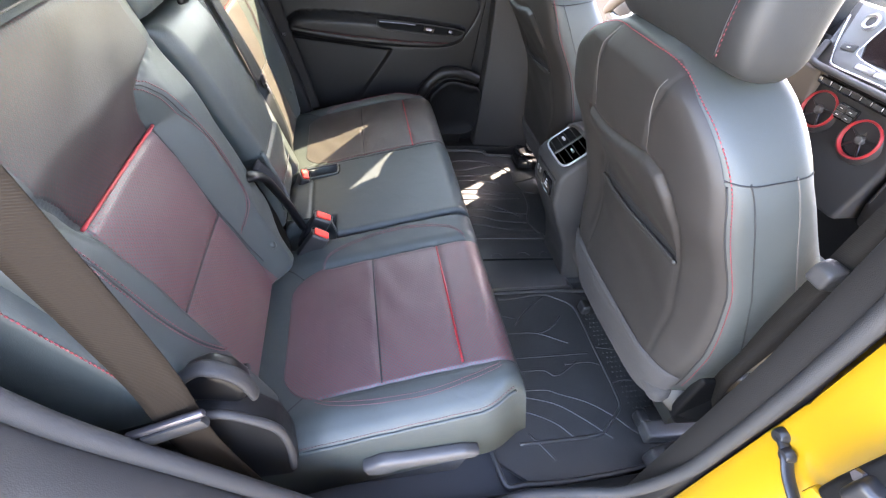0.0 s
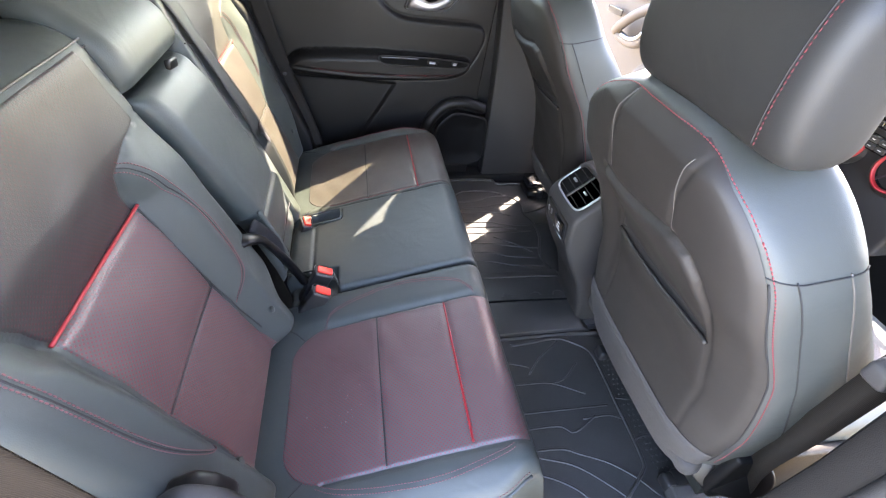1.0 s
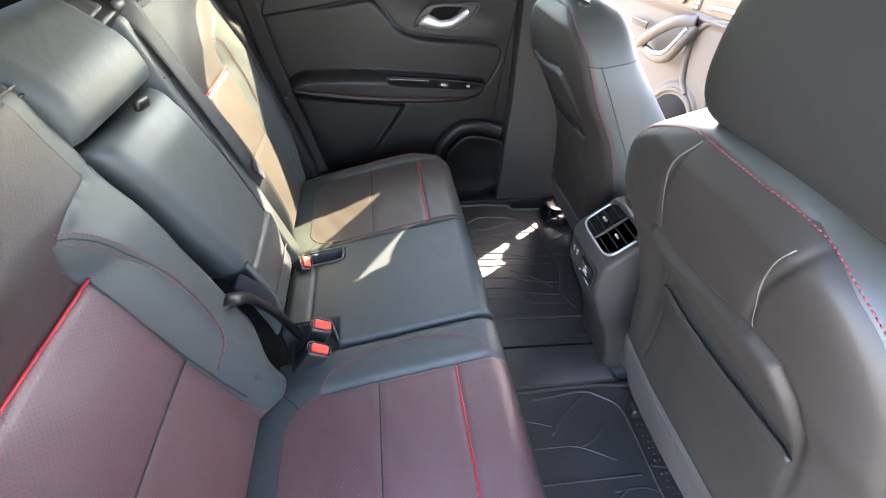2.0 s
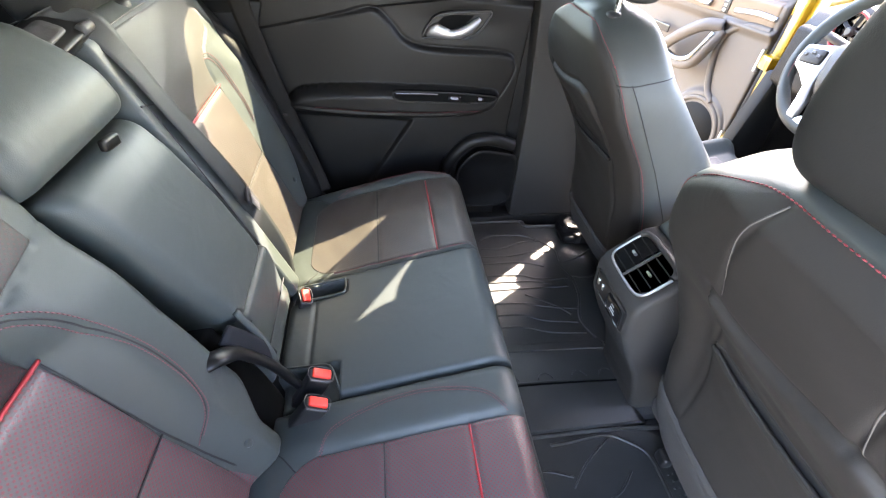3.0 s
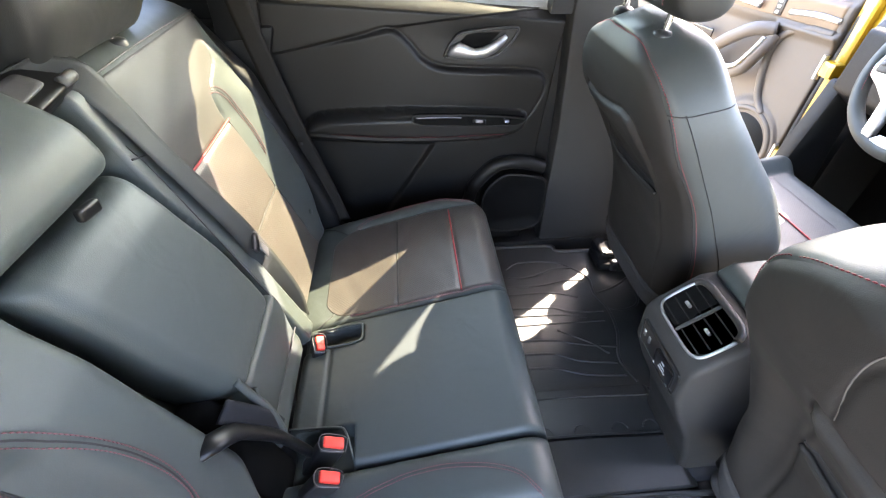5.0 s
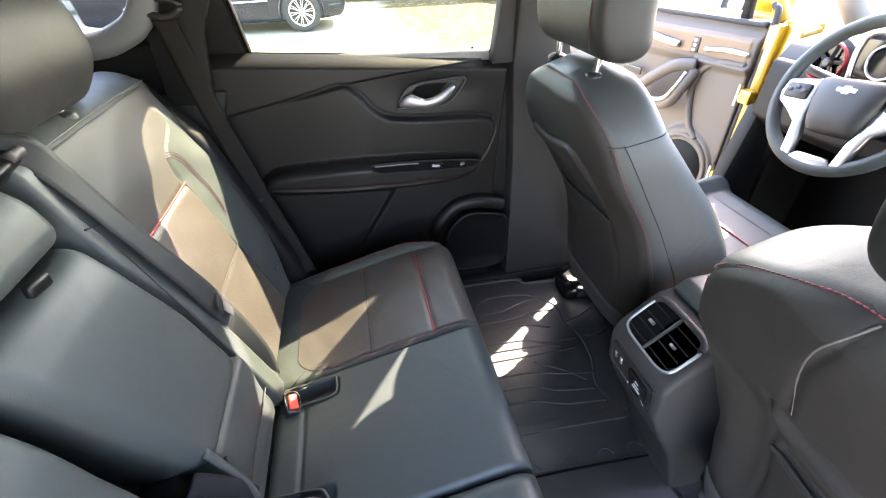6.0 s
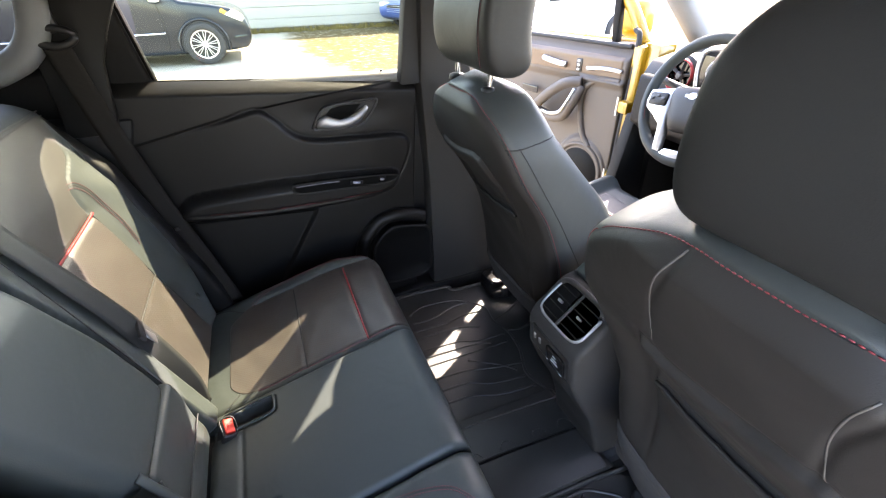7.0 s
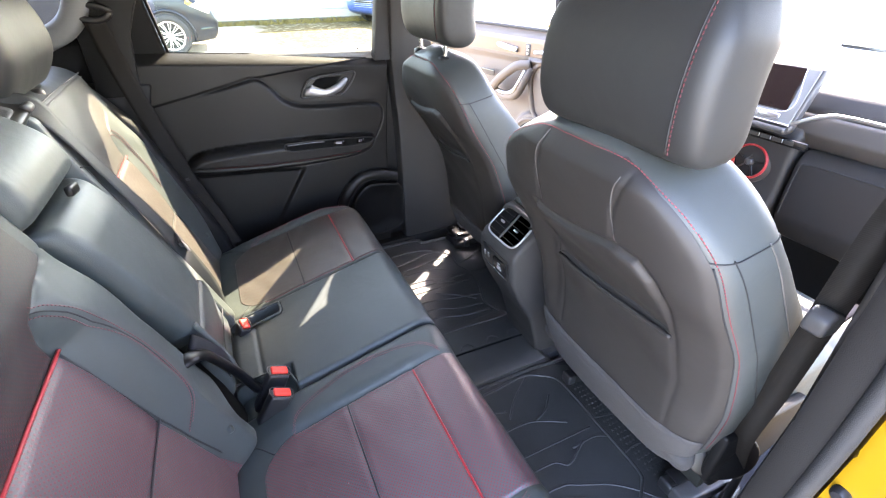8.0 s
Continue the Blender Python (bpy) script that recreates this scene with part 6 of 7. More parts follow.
def round_vent(y, z, r=0.051, x=1.112, tilt=0):
    m = axes((x, y, z), (0, -1, 0), (0.1, 0, 1))
    loft("vent_ring", [[(rr * math.cos(t), rr * math.sin(t), h) for t in np.linspace(0, 2 * math.pi, 48, endpoint=False)] for rr, h in ((r * 1.0, -0.03), (r * 1.0, 0.008), (r * 0.98, 0.013), (r * 0.92, 0.015), (r * 0.87, 0.011), (r * 0.85, -0.012), (r * 0.2, -0.014))], RED, dash, m, "red vent ring")
    part("vent_dish", lathe([(0, -0.008), (r * 0.82, -0.008), (r * 0.845, 0.004), (r * 0.855, -0.015)], 40), GLOSS, dash, m=m)
    for k in range(5):
        part("vent_blade", box(r * 0.72, 0.010, 0.004, 0.001, 1, pose(0, 0, 0, 0, 0, 72 * k + 10) @ pose(r * 0.48, 0, 0.002, 35)), GLOSSY_PLASTIC, dash, m=m)
    part("vent_hub", lathe([(0, 0.014), (r * 0.16, 0.013), (r * 0.24, 0.008), (r * 0.25, 0.0)], 24), GRAYPLASTIC, dash, "gray vent hub", m)
    part("vent_shroud", lathe([(r * 1.0, 0.006), (r * 1.2, 0.0), (r * 1.3, -0.02), (r * 1.32, -0.06)], 40), GRAYTRIM, dash, "dark gray vent shroud", m)


round_vent(-0.130, 0.592)
round_vent(0.017, 0.605)
round_vent(0.515, 0.782, 0.05, 1.115)
# the leaning center panel: a pale gray frame, chrome lines, knob and the screen set into it
scr = axes((1.075, -0.04, 0.70), (0, -1, 0), (0.35, 0, 1))
flat = scr @ pose(0, 0, 0, -90)
part("panel_body", prism([(-0.140, 0.004), (-0.130, -0.002), (0.158, -0.002), (0.168, 0.01), (0.168, 0.165), (-0.175, 0.165), (-0.150, 0.05)], 0.002, 0.030, 0.008, 3), GRAYPLASTIC, dash, "gray center panel", flat)
tube("panel_lip", [(-0.146, 0.06, 0.004), (-0.140, 0.02, 0.006), (-0.126, 0.005, 0.008), (-0.06, 0.003, 0.008), (0.163, 0.003, 0.008)], 0.0085, GRAYPLASTIC, dash, scr, seg=12, label="rolled gray panel lip")
part("control_panel", prism([(-0.118, 0.060), (-0.092, 0.024), (-0.070, 0.019), (0.160, 0.021), (0.160, 0.158), (0.132, 0.158), (0.138, 0.050), (-0.036, 0.050), (-0.060, 0.085), (-0.052, 0.158), (-0.150, 0.158)], -0.003, 0.004, 0.002, 2), PALETRIM, dash, "silver-gray control panel", flat)
tube("chrome_line", [(-0.152, 0.125, 0.004), (-0.126, 0.072, 0.004), (-0.101, 0.030, 0.004), (-0.088, 0.018, 0.004), (-0.060, 0.016, 0.004), (0.02, 0.018, 0.004), (0.162, 0.018, 0.004)], 0.0030, CHROME, dash, scr, seg=10, label="bright chrome line")
part("screen", prism([(-0.034, 0.053), (0.135, 0.053), (0.128, 0.158), (-0.048, 0.158), (-0.056, 0.086)], -0.0015, 0.004, 0.001, 1), SCREEN, dash, "switched-off infotainment screen", flat)
tube("screen_edge", [(-0.048, 0.156, 0.002), (-0.057, 0.086, 0.002), (-0.036, 0.052, 0.002), (0.136, 0.052, 0.002), (0.129, 0.156, 0.002)], 0.0016, SATIN, dash, scr, seg=8, label="thin silver bezel")
knob = scr @ pose(-0.088, 0.127, 0.003)
part("volume_knob", lathe([(0, 0.006), (0.010, 0.006), (0.0125, 0.010), (0.0165, 0.012), (0.0185, 0.009), (0.0190, 0.0)], 32), SATIN, dash, "silver ring knob", knob)
part("knob_face", lathe([(0, 0.0075), (0.011, 0.0075), (0.012, 0.006)], 28), GRAYPLASTIC, dash, "gray knob face", knob)
part("home_button", box(0.042, 0.018, 0.006, 0.004, 3), GRAYPLASTIC, dash, "gray home button", scr @ pose(-0.084, 0.064, 0.003, 0, 0, 6))
part("button_mark", box(0.010, 0.0025, 0.001, 0, 1), WHITEPRINT, dash, "pale printed mark", scr @ pose(-0.084, 0.064, 0.0066, 0, 0, 6))
for x in (-0.004, 0.050, 0.104):
    part("mode_button", box(0.052, 0.013, 0.005, 0.004, 3), SATIN, dash, "silver button", scr @ pose(x, 0.036, 0.004))
part("side_wedge", prism([(1.075, 0.695), (1.098, 0.60), (1.16, 0.56), (1.20, 0.70)], 0.060, 0.155, 0.012, 3), DAYLIT_TRIM, dash, "warm gray knee panel")
# cluster
part("cluster_hood", prism([(1.09, 0.755), (1.10, 0.865), (1.16, 0.89), (1.30, 0.86), (1.30, 0.755)], 0.17, 0.45, 0.012, 3), PLASTIC, dash)
part("cluster_face", box(0.006, 0.25, 0.085, 0.003, 1, pose(1.092, 0.31, 0.812, 0, 6, 0)), GLOSS, dash, "dark instrument cluster")
tube("cluster_trim", [(1.085, 0.43, 0.765), (1.088, 0.44, 0.83), (1.094, 0.42, 0.868), (1.096, 0.31, 0.877), (1.094, 0.2, 0.868)], 0.006, SATIN, dash, label="silver cluster trim")
for y in (0.25, 0.37):
    tube("gauge_ring", [(1.086 - 0.0, y + 0.036 * math.cos(t), 0.812 + 0.036 * math.sin(t)) for t in np.linspace(0, 2 * math.pi, 28)], 0.003, SATIN, dash)
part("lower_trim", prism([(1.16, 0.56), (1.11, 0.60), (1.12, 0.76), (1.30, 0.76), (1.30, 0.56)], 0.13, 0.69, 0.015, 3), PLASTIC, dash)

wheel = thing("steering_wheel", "black leather steering wheel with silver spokes and red stitching", "steering wheel")
WM = axes((0.968, 0.312, 0.762), (0, -1, 0), (0.36, 0, 0.93))
TURN = WM @ pose(0, 0, 0, 0, 0, 7)
R = 0.164
tube("rim", [(R * math.cos(t), R * 0.985 * math.sin(t), 0) for t in np.linspace(0, 2 * math.pi, 48)], 0.0155, LEATHER, wheel, WM, seg=16)


def hub_shape(r):
    r = r.copy()
    r[..., 0] *= 1 + 0.22 * np.clip(r[..., 1] / 0.06, -1, 1)
    return r


cushion_block("hub", TURN @ Matrix.Translation((0.004, -0.026, 0.002)), 0.070, 0.060, 0.034, GRAYTRIM, wheel, 4.0, 3.4, 48, 24, hub_shape, "black airbag hub")
for q in (-1, 1):
    # a silver plate that holds the switches and bends down beside the hub to the lower rim
    plate = [(0.066, 0.028), (0.148, 0.018), (0.154, -0.012), (0.148, -0.032), (0.120, -0.048), (0.086, -0.074), (0.078, -0.112), (0.072, -0.146), (0.048, -0.148), (0.052, -0.098), (0.066, -0.056), (0.070, 0.0)]
    part("spoke", prism([(q * x, y) for x, y in plate], -0.009, 0.009, 0.004, 2), SATIN, wheel, "silver spoke", TURN @ pose(0, 0, 0.006, -90))
    part("button_pad", box(0.060, 0.036, 0.012, 0.006, 2, pose(q * 0.112, -0.006, 0.0165)), GRAYTRIM, wheel, "black switch pad", TURN)
    for k in range(3):
        part("button", box(0.013, 0.009, 0.004, 0.002, 1, pose(q * (0.094 + 0.018 * k), -0.006 + 0.007 * (k % 2), 0.0235)), GRAYPLASTIC, wheel, m=TURN)
    stitch_line("stitching", [((R - 0.010) * math.cos(t) * q, (R - 0.010) * 0.985 * math.sin(t), 0.0125) for t in np.linspace(-0.55, -0.2, 10)], THREAD, wheel, WM)
part("lower_spoke", prism([(-0.05, -0.150), (-0.034, -0.134), (0.034, -0.134), (0.05, -0.150), (0.03, -0.162), (-0.03, -0.162)], -0.006, 0.006, 0.003, 2), SATIN, wheel, "silver lower spoke", TURN @ pose(0, 0, 0.008, -90))
for w, h in ((0.042, 0.009), (0.016, 0.017)):
    part("badge", box(w, h, 0.003, 0.001, 1, pose(0.002, 0.006, 0.034 + 0.0007 * (w < 0.02))), CHROME, wheel, "plain bright badge", TURN)
stalk = thing("wiper_stalk", "gray column stalk behind the steering wheel", "stalk")
tube("stalk", [(1.02, 0.36, 0.765), (1.02, 0.44, 0.775), (1.015, 0.50, 0.785)], 0.010, GRAYPLASTIC, stalk, seg=12)
column = thing("steering_column", "black steering column cover", "column")
part("cover", box(0.20, 0.11, 0.09, 0.025, 3, pose(1.06, 0.335, 0.715, 0, 20, 0)), PLASTIC, column)

# ---- open front left door ----
TH = radians(78)
FD = axes((1.20, 0.80, 0.0), (math.cos(TH), -math.sin(TH), 0), (0, 0, 1)) @ Matrix.Diagonal((-1, 1, 1, 1))
fdoor = thing("front_door", "open yellow driver door with black inner trim in daylight", "car door")


def fd_f(a, b):
    arcx = 0.205 + 0.10 * np.clip((0.60 - b) / 0.35, -0.3, 1) * -0.9
    pocket = 0.020 * ease(arcx - a, 0.0, 0.015) * ease(0.705 - b, 0.0, 0.015)
    spk = 0.028 * ease(0.155 - np.hypot(a - 0.16, (b - 0.30) * 0.95), 0.0, 0.02)
    wood = 0.022 * ease(b, 0.66, 0.70) * ease(0.80 - b, 0.0, 0.03)
    return pocket * (1 - ease(spk, 0.0, 0.02)) + spk + wood - 0.02 * ease(b, 0.79, 0.83)


pad("panel", FD, const(0.012), const(1.02), 0.10, 0.83, fd_f, 0.05, DAYLIT_TRIM, fdoor, 160, 140, 0.01)
part("outer_skin", box(1.06, 0.80, 0.05, 0.02, 3, pose(0.53, 0.44, -0.085)), YELLOW, fdoor, "yellow outer skin", FD)
part("front_edge", box(0.045, 0.78, 0.09, 0.010, 2, pose(-0.012, 0.44, -0.034)), YELLOW, fdoor, "yellow door edge", FD)
tube("door_seal", [(0.006, 0.10, 0.004), (0.004, 0.5, 0.004), (0.0, 0.83, 0.0), (0.03, 0.88, -0.01)], 0.010, SEAL, fdoor, FD)
tube("grab_handle", [(0.20, 0.675, 0.035), (0.26, 0.665, 0.06), (0.33, 0.62, 0.07), (0.40, 0.565, 0.062), (0.44, 0.53, 0.045)], 0.022, DAYLIT_TRIM, fdoor, FD, seg=14)
tube("handle_loop", [(0.20, 0.66, 0.03), (0.215, 0.60, 0.055), (0.25, 0.535, 0.062), (0.32, 0.51, 0.055), (0.42, 0.515, 0.04)], 0.021, DAYLIT_TRIM, fdoor, FD, seg=14)
tube("loop_trim", [(0.212, 0.65, 0.06), (0.228, 0.60, 0.075), (0.26, 0.55, 0.082), (0.32, 0.53, 0.075), (0.38, 0.53, 0.062)], 0.008, SATIN, fdoor, FD, label="silver loop trim")
tube("door_handle", [(0.30, 0.728, 0.03), (0.36, 0.735, 0.04), (0.43, 0.742, 0.03)], 0.012, SATIN, fdoor, FD, seg=12, label="silver inner handle")
part("handle_cup", box(0.18, 0.055, 0.01, 0.004, 2, pose(0.365, 0.737, 0.018)), GLOSSY_PLASTIC, fdoor, "dark handle cup", FD)
part("seat_memory_pad", box(0.03, 0.05, 0.008, 0.003, 2, pose(0.235, 0.735, 0.024)), GLOSSY_PLASTIC, fdoor, "black button pad", FD)
for k in range(3):
    part("memory_button", box(0.012, 0.009, 0.004, 0.001, 1, pose(0.235, 0.719 + 0.016 * k, 0.029)), SATIN, fdoor, m=FD)
tube("sill_line", [(0.02, 0.822, 0.0), (0.35, 0.824, 0.0), (1.0, 0.826, 0.0)], 0.009, SEAL, fdoor, FD, label="dark window sill strip")
patch("wood_strip", FD, const(0.03), const(0.95), 0.705, 0.785, fd_f, WOOD, fdoor, 60, 20, lift=0.002, label="brown wood-look trim strip")
part("switch_plate", box(0.10, 0.03, 0.008, 0.003, 2, pose(0.50, 0.60, 0.03)), GLOSS, fdoor, "black switch plate", FD)
tube("upper_trim", [(0.03, 0.735, 0.025), (0.10, 0.738, 0.030), (0.19, 0.728, 0.028)], 0.008, SATIN, fdoor, FD, label="silver trim accent")
tube("speaker_ring", [(0.16 + 0.118 * math.cos(t), 0.30 + 0.122 * math.sin(t), 0.026) for t in np.linspace(0, 2 * math.pi, 40)], 0.010, DAYLIT_TRIM, fdoor, FD)
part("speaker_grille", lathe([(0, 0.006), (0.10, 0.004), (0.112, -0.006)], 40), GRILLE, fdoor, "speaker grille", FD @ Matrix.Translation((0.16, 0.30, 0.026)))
tube("pocket_edge", [(0.03, 0.700, 0.02), (0.12, 0.695, 0.022), (0.185, 0.655, 0.022), (0.20, 0.58, 0.022), (0.17, 0.47, 0.022), (0.12, 0.42, 0.026)], 0.012, DAYLIT_TRIM, fdoor, FD, seg=10)
part("window_frame", box(0.03, 0.36, 0.03, 0.008, 2, pose(0.135, 0.99, -0.03, 0, 0, -6)), PLASTIC, fdoor, "black window post", FD)
tube("upper_frame", [(0.0, 0.83, -0.04), (0.10, 0.96, -0.045), (0.28, 1.10, -0.06), (0.6, 1.19, -0.08), (1.0, 1.2, -0.09)], 0.022, YELLOW, fdoor, FD, seg=12, label="yellow window frame")
mirror = part("mirror_housing", box(0.12, 0.14, 0.10, 0.04, 4, pose(0.14, 0.90, -0.17)), YELLOW, fdoor, "yellow mirror housing", FD)
jamb = part("hinge_jamb_left", prism([(1.18, 0.02), (1.30, 0.02), (1.30, 0.84), (1.22, 0.84)], 0.715, 0.80, 0.012, 2), YELLOW, shell, "yellow hinge jamb")
for z in (0.33, 0.62):
    hg = part("hinge", box(0.04, 0.05, 0.045, 0.008, 2, pose(1.165, 0.765, z)), YELLOW, fdoor, "yellow hinge leaf")
    part("pin", lathe([(0, 0.035), (0.008, 0.034), (0.008, -0.034), (0, -0.035)], 14), SATIN, hg, m=pose(1.15, 0.79, z))
kick = part("kick_panel", prism([(1.02, 0.04), (1.25, 0.04), (1.20, 0.62), (1.12, 0.62)], 0.66, 0.714, 0.012, 2), PLASTIC, shell)
part("sill_step", box(0.80, 0.09, 0.05, 0.015, 3, pose(0.86, 0.765, 0.105)), YELLOW, shell, "yellow painted door sill")
TINTED = pane_material("tinted_glass", (0.10, 0.11, 0.11))
hatch = solid("window_2", [(-1.585, -0.62, 0.815), (-1.585, 0.62, 0.815), (-1.53, 0.62, 1.18), (-1.53, -0.62, 1.18), (-1.581, -0.62, 0.815), (-1.581, 0.62, 0.815), (-1.526, 0.62, 1.18), (-1.526, -0.62, 1.18)], [(3, 2, 1, 0), (4, 5, 6, 7)], TINTED, smooth=False)
tagged(hatch, "dark tinted rear hatch glass", "window", kind="structure")

# ---- open rear right door, through which one looks in ----
RT = radians(72)
RD = axes((0.47, -0.85, 0.0), (-math.cos(RT), -math.sin(RT), 0), (0, 0, 1))
rdoor = thing("rear_door", "open yellow rear door with black inner trim", "car door")
part("outer_skin", box(0.86, 0.80, 0.05, 0.02, 3, pose(0.45, 0.42, 0.05)), YELLOW, rdoor, "yellow outer skin", RD)
part("inner_trim", box(0.82, 0.76, 0.05, 0.02, 3, pose(0.45, 0.43, -0.002)), DOORSKIN, rdoor, "black inner trim", RD)
part("armrest", box(0.50, 0.08, 0.07, 0.025, 4, pose(0.42, 0.54, -0.05)), DOORSKIN, rdoor, "black armrest", RD)
tube("window_frame", [(0.05, 0.80, 0.04), (0.10, 1.14, 0.0), (0.45, 1.18, -0.01), (0.72, 1.08, 0.0), (0.86, 0.84, 0.04)], 0.022, SEAL, rdoor, RD, seg=10)

# ---- rear quarter window, left ----
tube("quarter_trim", [(-0.462, 0.625, 1.13), (-0.478, 0.655, 1.03), (-0.515, 0.672, 0.955), (-0.575, 0.682, 0.915), (-0.66, 0.686, 0.897), (-0.92, 0.688, 0.89)], 0.027, PALETRIM, shell, seg=14, label="pale gray quarter window trim")
quarter = solid("window_3", [(-0.95, 0.735, 0.88), (-0.48, 0.735, 0.88), (-0.44, 0.66, 1.15), (-0.95, 0.66, 1.15), (-0.95, 0.739, 0.88), (-0.48, 0.739, 0.88), (-0.44, 0.664, 1.15), (-0.95, 0.664, 1.15)], [(0, 1, 2, 3), (7, 6, 5, 4)], pane_material("quarter_glass", (0.62, 0.64, 0.64)), smooth=False)
tagged(quarter, "dark tinted rear quarter window glass", "window", kind="structure")
# unseen right quarter glass, added dark to keep side light off the seat tops
side = solid("window_4", [(-0.95, -0.745, 0.86), (-0.46, -0.745, 0.86), (-0.40, -0.67, 1.17), (-1.05, -0.67, 1.17), (-0.95, -0.749, 0.86), (-0.46, -0.749, 0.86), (-0.40, -0.674, 1.17), (-1.05, -0.674, 1.17)], [(3, 2, 1, 0), (4, 5, 6, 7)], TINTED, smooth=False)
tagged(side, "dark tinted rear quarter window glass", "window", kind="structure")
# ---- outside ----
def weeds(count):
    """Dry tufts along the foot of the wall."""
    rng = np.random.default_rng(5)
    verts, faces = [], []
    for k in range(count):
        x, y = rng.uniform(-1.5, 6.0), 15.10 - abs(rng.normal(0, 0.22))
        h, t, w = rng.uniform(0.05, 0.20), rng.uniform(0, math.pi), rng.uniform(0.012, 0.03)
        dx, dy = math.cos(t) * w, math.sin(t) * w
        o = len(verts)
        verts += [(x - dx, y - dy, GROUND_Z), (x + dx, y + dy, GROUND_Z), (x + rng.normal(0, 0.05), y + rng.normal(0, 0.05), GROUND_Z + h)]
        faces.append((o, o + 1, o + 2))
    return tagged(solid("weeds", verts, faces, GRASS, smooth=False), "dry yellow-green weeds along the wall", "weeds", kind="stuff")


weeds(1500)
wallb = thing("siding_wall", "pale painted board wall of a low building", "wall", kind="structure")
bmd = box(14.0, 0.05, 0.30, 0.008, 1)
first = part("board", bmd, SIDING, wallb, m=pose(-1.0, 15.2, GROUND_Z + 0.20))
for k in range(1, 11):
    ob = new("board", first.data)
    ob.matrix_world = pose(-1.0, 15.2 + 0.004 * (k % 2), GROUND_Z + 0.20 + 0.306 * k)
    ob.parent = wallb
part("backing", box(14.0, 0.1, 3.6, 0, 1, pose(-1.0, 15.3, GROUND_Z + 1.8)), PLASTIC, wallb)
part("foundation", box(14.0, 0.16, 0.12, 0.01, 1, pose(-1.0, 15.22, GROUND_Z + 0.05)), GRAYPLASTIC, wallb)
part("blue_section", box(1.2, 0.06, 3.2, 0.01, 1, pose(6.7, 15.15, GROUND_Z + 1.6)), BLUEWALL, wallb, "pale blue wall section")


def car_wheel(parent, x, y, r, side):
    m = axes((x, y, GROUND_Z + r), (1, 0, 0), (0, 0, 1))
    w = part("wheel", lathe([(r * 0.62, 0.02), (r * 0.70, 0.045), (r * 0.9, 0.05), (r * 0.98, 0.03), (r, -0.03), (r, -0.16), (r * 0.6, -0.18)], 48), TYRE, parent, "black tyre", m)
    rim = part("rim", lathe([(0, 0.0), (r * 0.60, -0.02), (r * 0.63, 0.03), (r * 0.68, 0.035), (r * 0.68, 0.0)], 48), DARKGLASS, w)
    rim.matrix_parent_inverse = Matrix.Identity(4)
    for k in range(20):
        part("spoke", box(r * 0.56, 0.013, 0.02, 0.004, 1, pose(0, 0, 0, 0, 0, 18 * k + 3 * (-1) ** k) @ pose(r * 0.36, 0, 0.025)), SATIN, w)
    part("rim_lip", lathe([(r * 0.62, 0.030), (r * 0.64, 0.042), (r * 0.69, 0.044), (r * 0.70, 0.030)], 48), SATIN, w, "bright rim lip")
    part("hub_cap", lathe([(0, 0.04), (r * 0.10, 0.038), (r * 0.14, 0.02)], 20), SATIN, w)
    return w


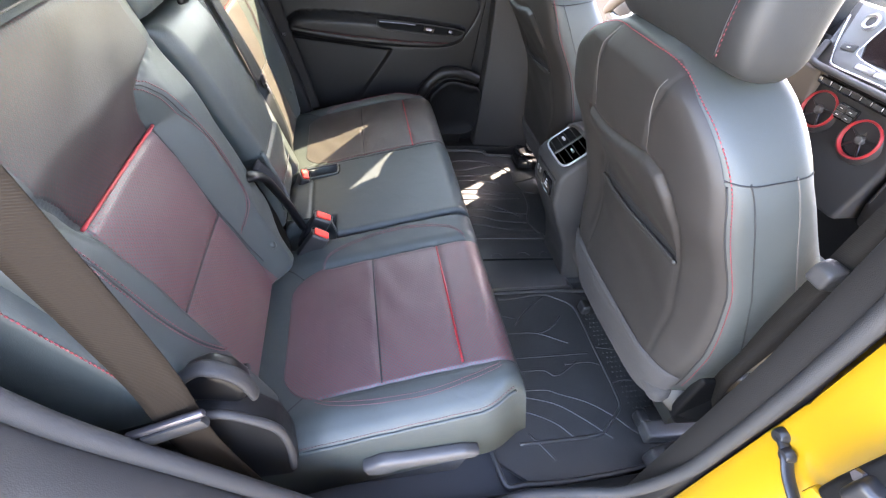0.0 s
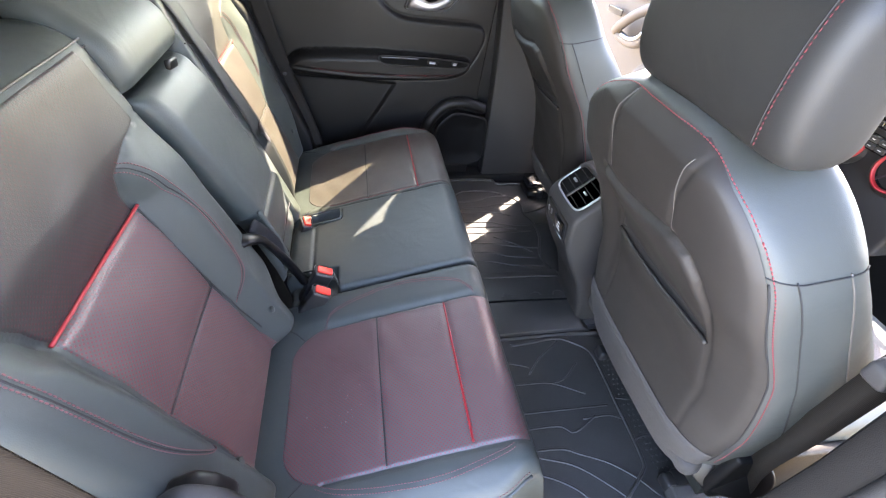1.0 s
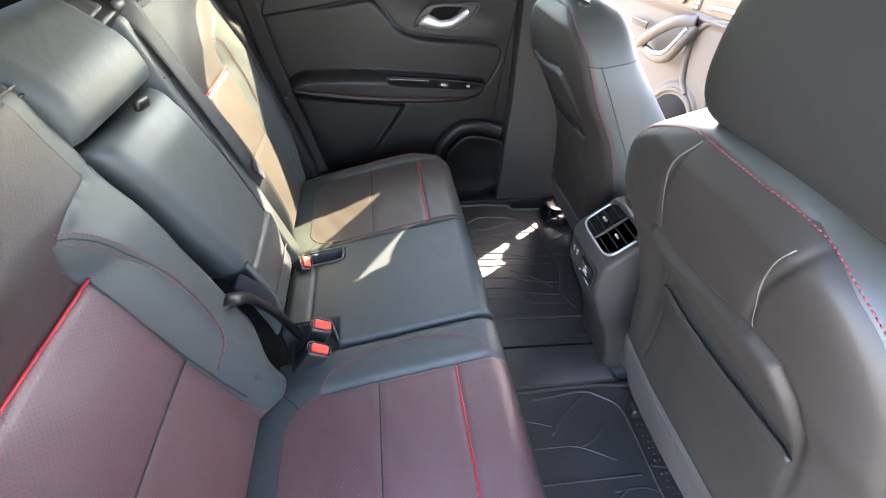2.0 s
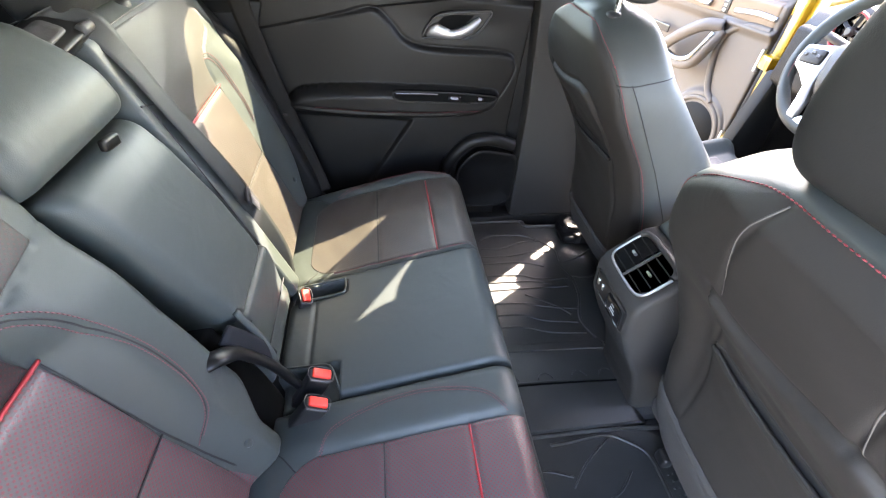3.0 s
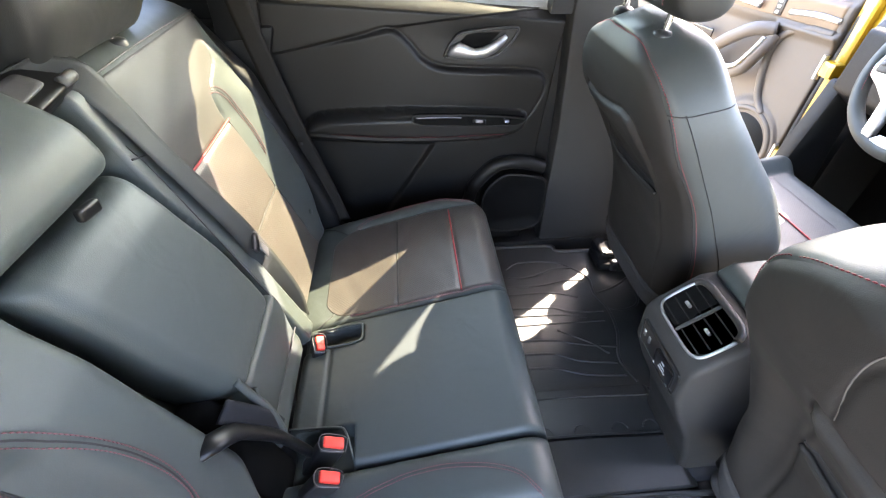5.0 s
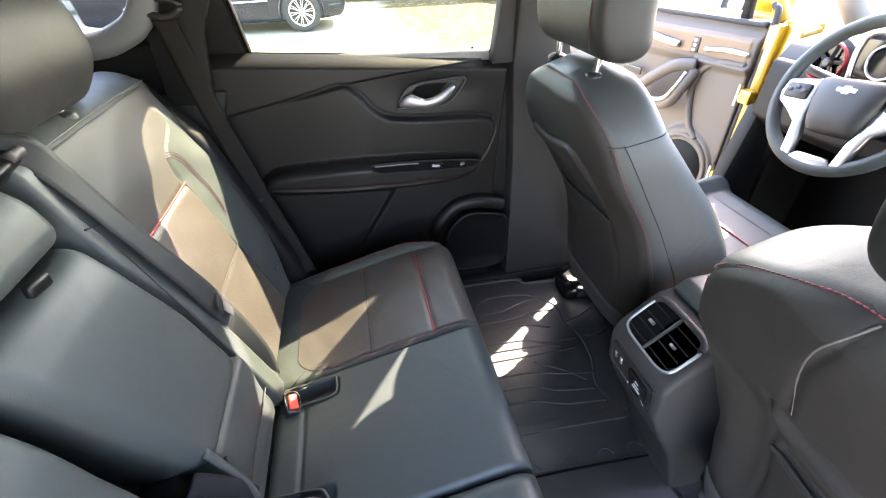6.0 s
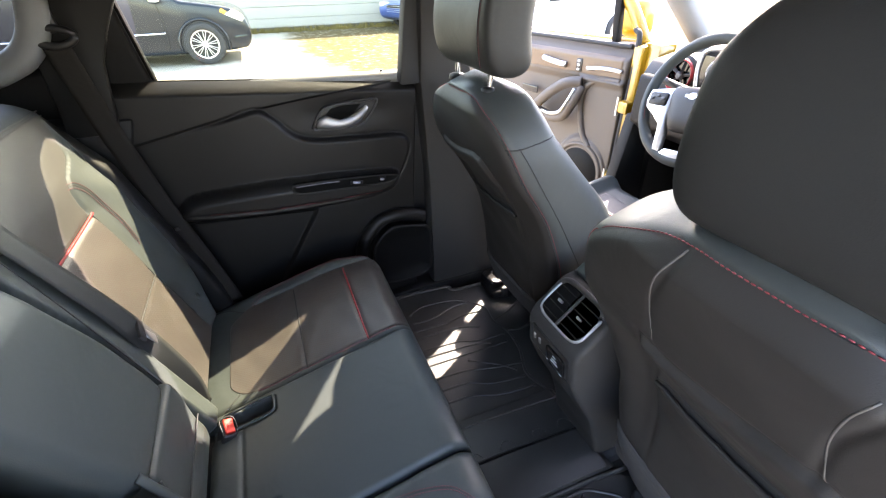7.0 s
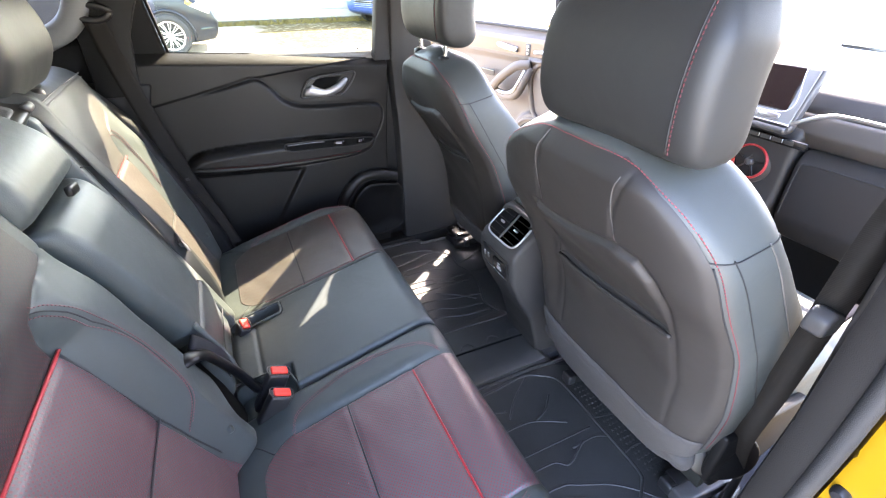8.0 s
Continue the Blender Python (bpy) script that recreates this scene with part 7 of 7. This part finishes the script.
def parked_van(x, y, label):
    """A minivan seen from its right side; x: its front axle."""
    v = thing("parked_minivan", label, "van")
    g = GROUND_Z
    side = [(-4.0, 0.30), (-3.5, 0.22), (-0.45, 0.20), (0.45, 0.22), (0.78, 0.26), (0.86, 0.40), (0.88, 0.62), (0.80, 0.82), (0.62, 0.95), (0.30, 1.02), (-0.25, 1.10), (-0.75, 1.42), (-1.2, 1.66), (-2.2, 1.74), (-3.8, 1.70), (-4.1, 1.1)]
    bm = prism([(x + a, g + b) for a, b in side], y, y + 1.9, 0.07, 4)
    part("body", bm, VANPAINT, v, "dark blue painted body")
    part("window", prism([(x - 0.55, g + 1.14), (x - 1.35, g + 1.12), (x - 1.35, g + 1.56), (x - 1.02, g + 1.54)], y - 0.006, y + 0.03, 0.004, 1), DARKGLASS, v, "dark side glass")
    part("window", prism([(x - 1.45, g + 1.12), (x - 2.45, g + 1.12), (x - 2.45, g + 1.60), (x - 1.45, g + 1.57)], y - 0.006, y + 0.03, 0.004, 1), DARKGLASS, v, "dark side glass")
    tube("rub_strip", [(x - 3.2, y - 0.004, g + 0.56), (x - 0.62, y - 0.004, g + 0.58)], 0.020, CHROME, v, label="bright rub strip", step=0.3)
    tube("wheel_arch", [(x + 0.43 * math.cos(t), y - 0.004, g + 0.36 + 0.43 * math.sin(t)) for t in np.linspace(-0.25, math.pi + 0.25, 24)], 0.028, VANPAINT, v, step=0.05)
    part("arch_well", prism([(x + 0.40 * math.cos(t), g + 0.36 + 0.40 * math.sin(t)) for t in np.linspace(-0.3, math.pi + 0.3, 24)], y - 0.003, y + 0.25, 0, 1), TYRE, v)
    w = car_wheel(v, x, y - 0.015, 0.365, -1)
    part("headlamp", prism([(x + 0.42, g + 0.86), (x + 0.76, g + 0.70), (x + 0.80, g + 0.80), (x + 0.62, g + 0.93)], y - 0.01, y + 0.25, 0.03, 3), LAMP, v, "clear headlamp")
    part("turn_signal", prism([(x + 0.38, g + 0.90), (x + 0.48, g + 0.84), (x + 0.52, g + 0.90), (x + 0.42, g + 0.96)], y - 0.012, y + 0.1, 0.02, 2), AMBER, v, "amber turn lamp")
    part("mirror", box(0.22, 0.20, 0.16, 0.06, 4, pose(x - 0.62, y - 0.14, g + 1.16)), CHROME, v, "bright door mirror")
    tube("bumper_line", [(x + 0.55, y - 0.003, g + 0.46), (x + 0.80, y + 0.02, g + 0.48)], 0.02, DARKGLASS, v, step=0.05)
    tube("door_gap", [(x - 0.62, y - 0.001, g + 0.30), (x - 0.60, y - 0.001, g + 0.8), (x - 0.66, y - 0.001, g + 1.15)], 0.008, SEAMDARK, v, step=0.05)
    tube("door_gap", [(x - 1.40, y - 0.001, g + 0.25), (x - 1.40, y - 0.001, g + 1.12)], 0.008, SEAMDARK, v, step=0.1)
    return v


parked_van(-0.92, 9.7, "dark blue minivan with silver spoked wheels parked on the lot")


def parked_car(name, x, y, yaw, paint, label):
    """A plain sedan, front towards local +x."""
    c = thing(name, label, "car")
    side = [(-2.2, 0.30), (-1.9, 0.22), (1.9, 0.22), (2.2, 0.32), (2.28, 0.55), (2.15, 0.72), (1.3, 0.86), (0.85, 0.92), (0.25, 1.32), (-0.9, 1.38), (-1.7, 1.0), (-2.25, 0.92)]
    m = pose(x, y, GROUND_Z, 0, 0, yaw)
    part("body", prism(side, -0.88, 0.88, 0.09, 4), paint, c, m=m)
    for q in (-1, 1):
        part("side_glass", prism([(0.72, 0.94), (0.22, 1.26), (-0.85, 1.31), (-1.4, 1.0)], q * 0.885 - 0.01, q * 0.885 + 0.01, 0.004, 1), DARKGLASS, c, "dark side glass", m)
        part("headlamp", box(0.20, 0.34, 0.13, 0.04, 3, pose(2.12, q * 0.66, 0.66, 0, 0, q * -25)), LAMP, c, "clear headlamp", m)
        for wx in (-1.35, 1.4):
            ww = part("wheel", lathe([(0, 0.02), (0.20, 0.02), (0.215, 0.04), (0.29, 0.045), (0.325, 0.02), (0.325, -0.18)], 40), TYRE, c, "black tyre", m @ pose(wx, q * 0.885, 0.325, -90 if q > 0 else 90))
            part("rim", lathe([(0, 0.03), (0.05, 0.045), (0.10, 0.03), (0.20, 0.035), (0.212, 0.042)], 30), SATIN, ww)
            ww.children[0].matrix_parent_inverse = Matrix.Identity(4)
    part("grille", box(0.06, 0.9, 0.22, 0.03, 2, pose(2.22, 0, 0.55)), GLOSS, c, "black grille", m)
    for k in range(4):
        part("grille_bar", box(0.03, 0.86, 0.014, 0.004, 1, pose(2.255, 0, 0.48 + 0.05 * k)), SATIN, c, "bright grille bar", m)
    return c


parked_car("parked_sedan", 6.2, 14.3, 200, BLUEPAINT, "blue sedan parked by the wall")
parked_car("parked_sedan", 6.0, 8.6, 188, WHITEPAINT, "white sedan parked on the sunlit lot")
parked_car("parked_sedan", 9.5, 1.8, 172, WHITEPAINT, "white sedan with bright grille bars facing the car")
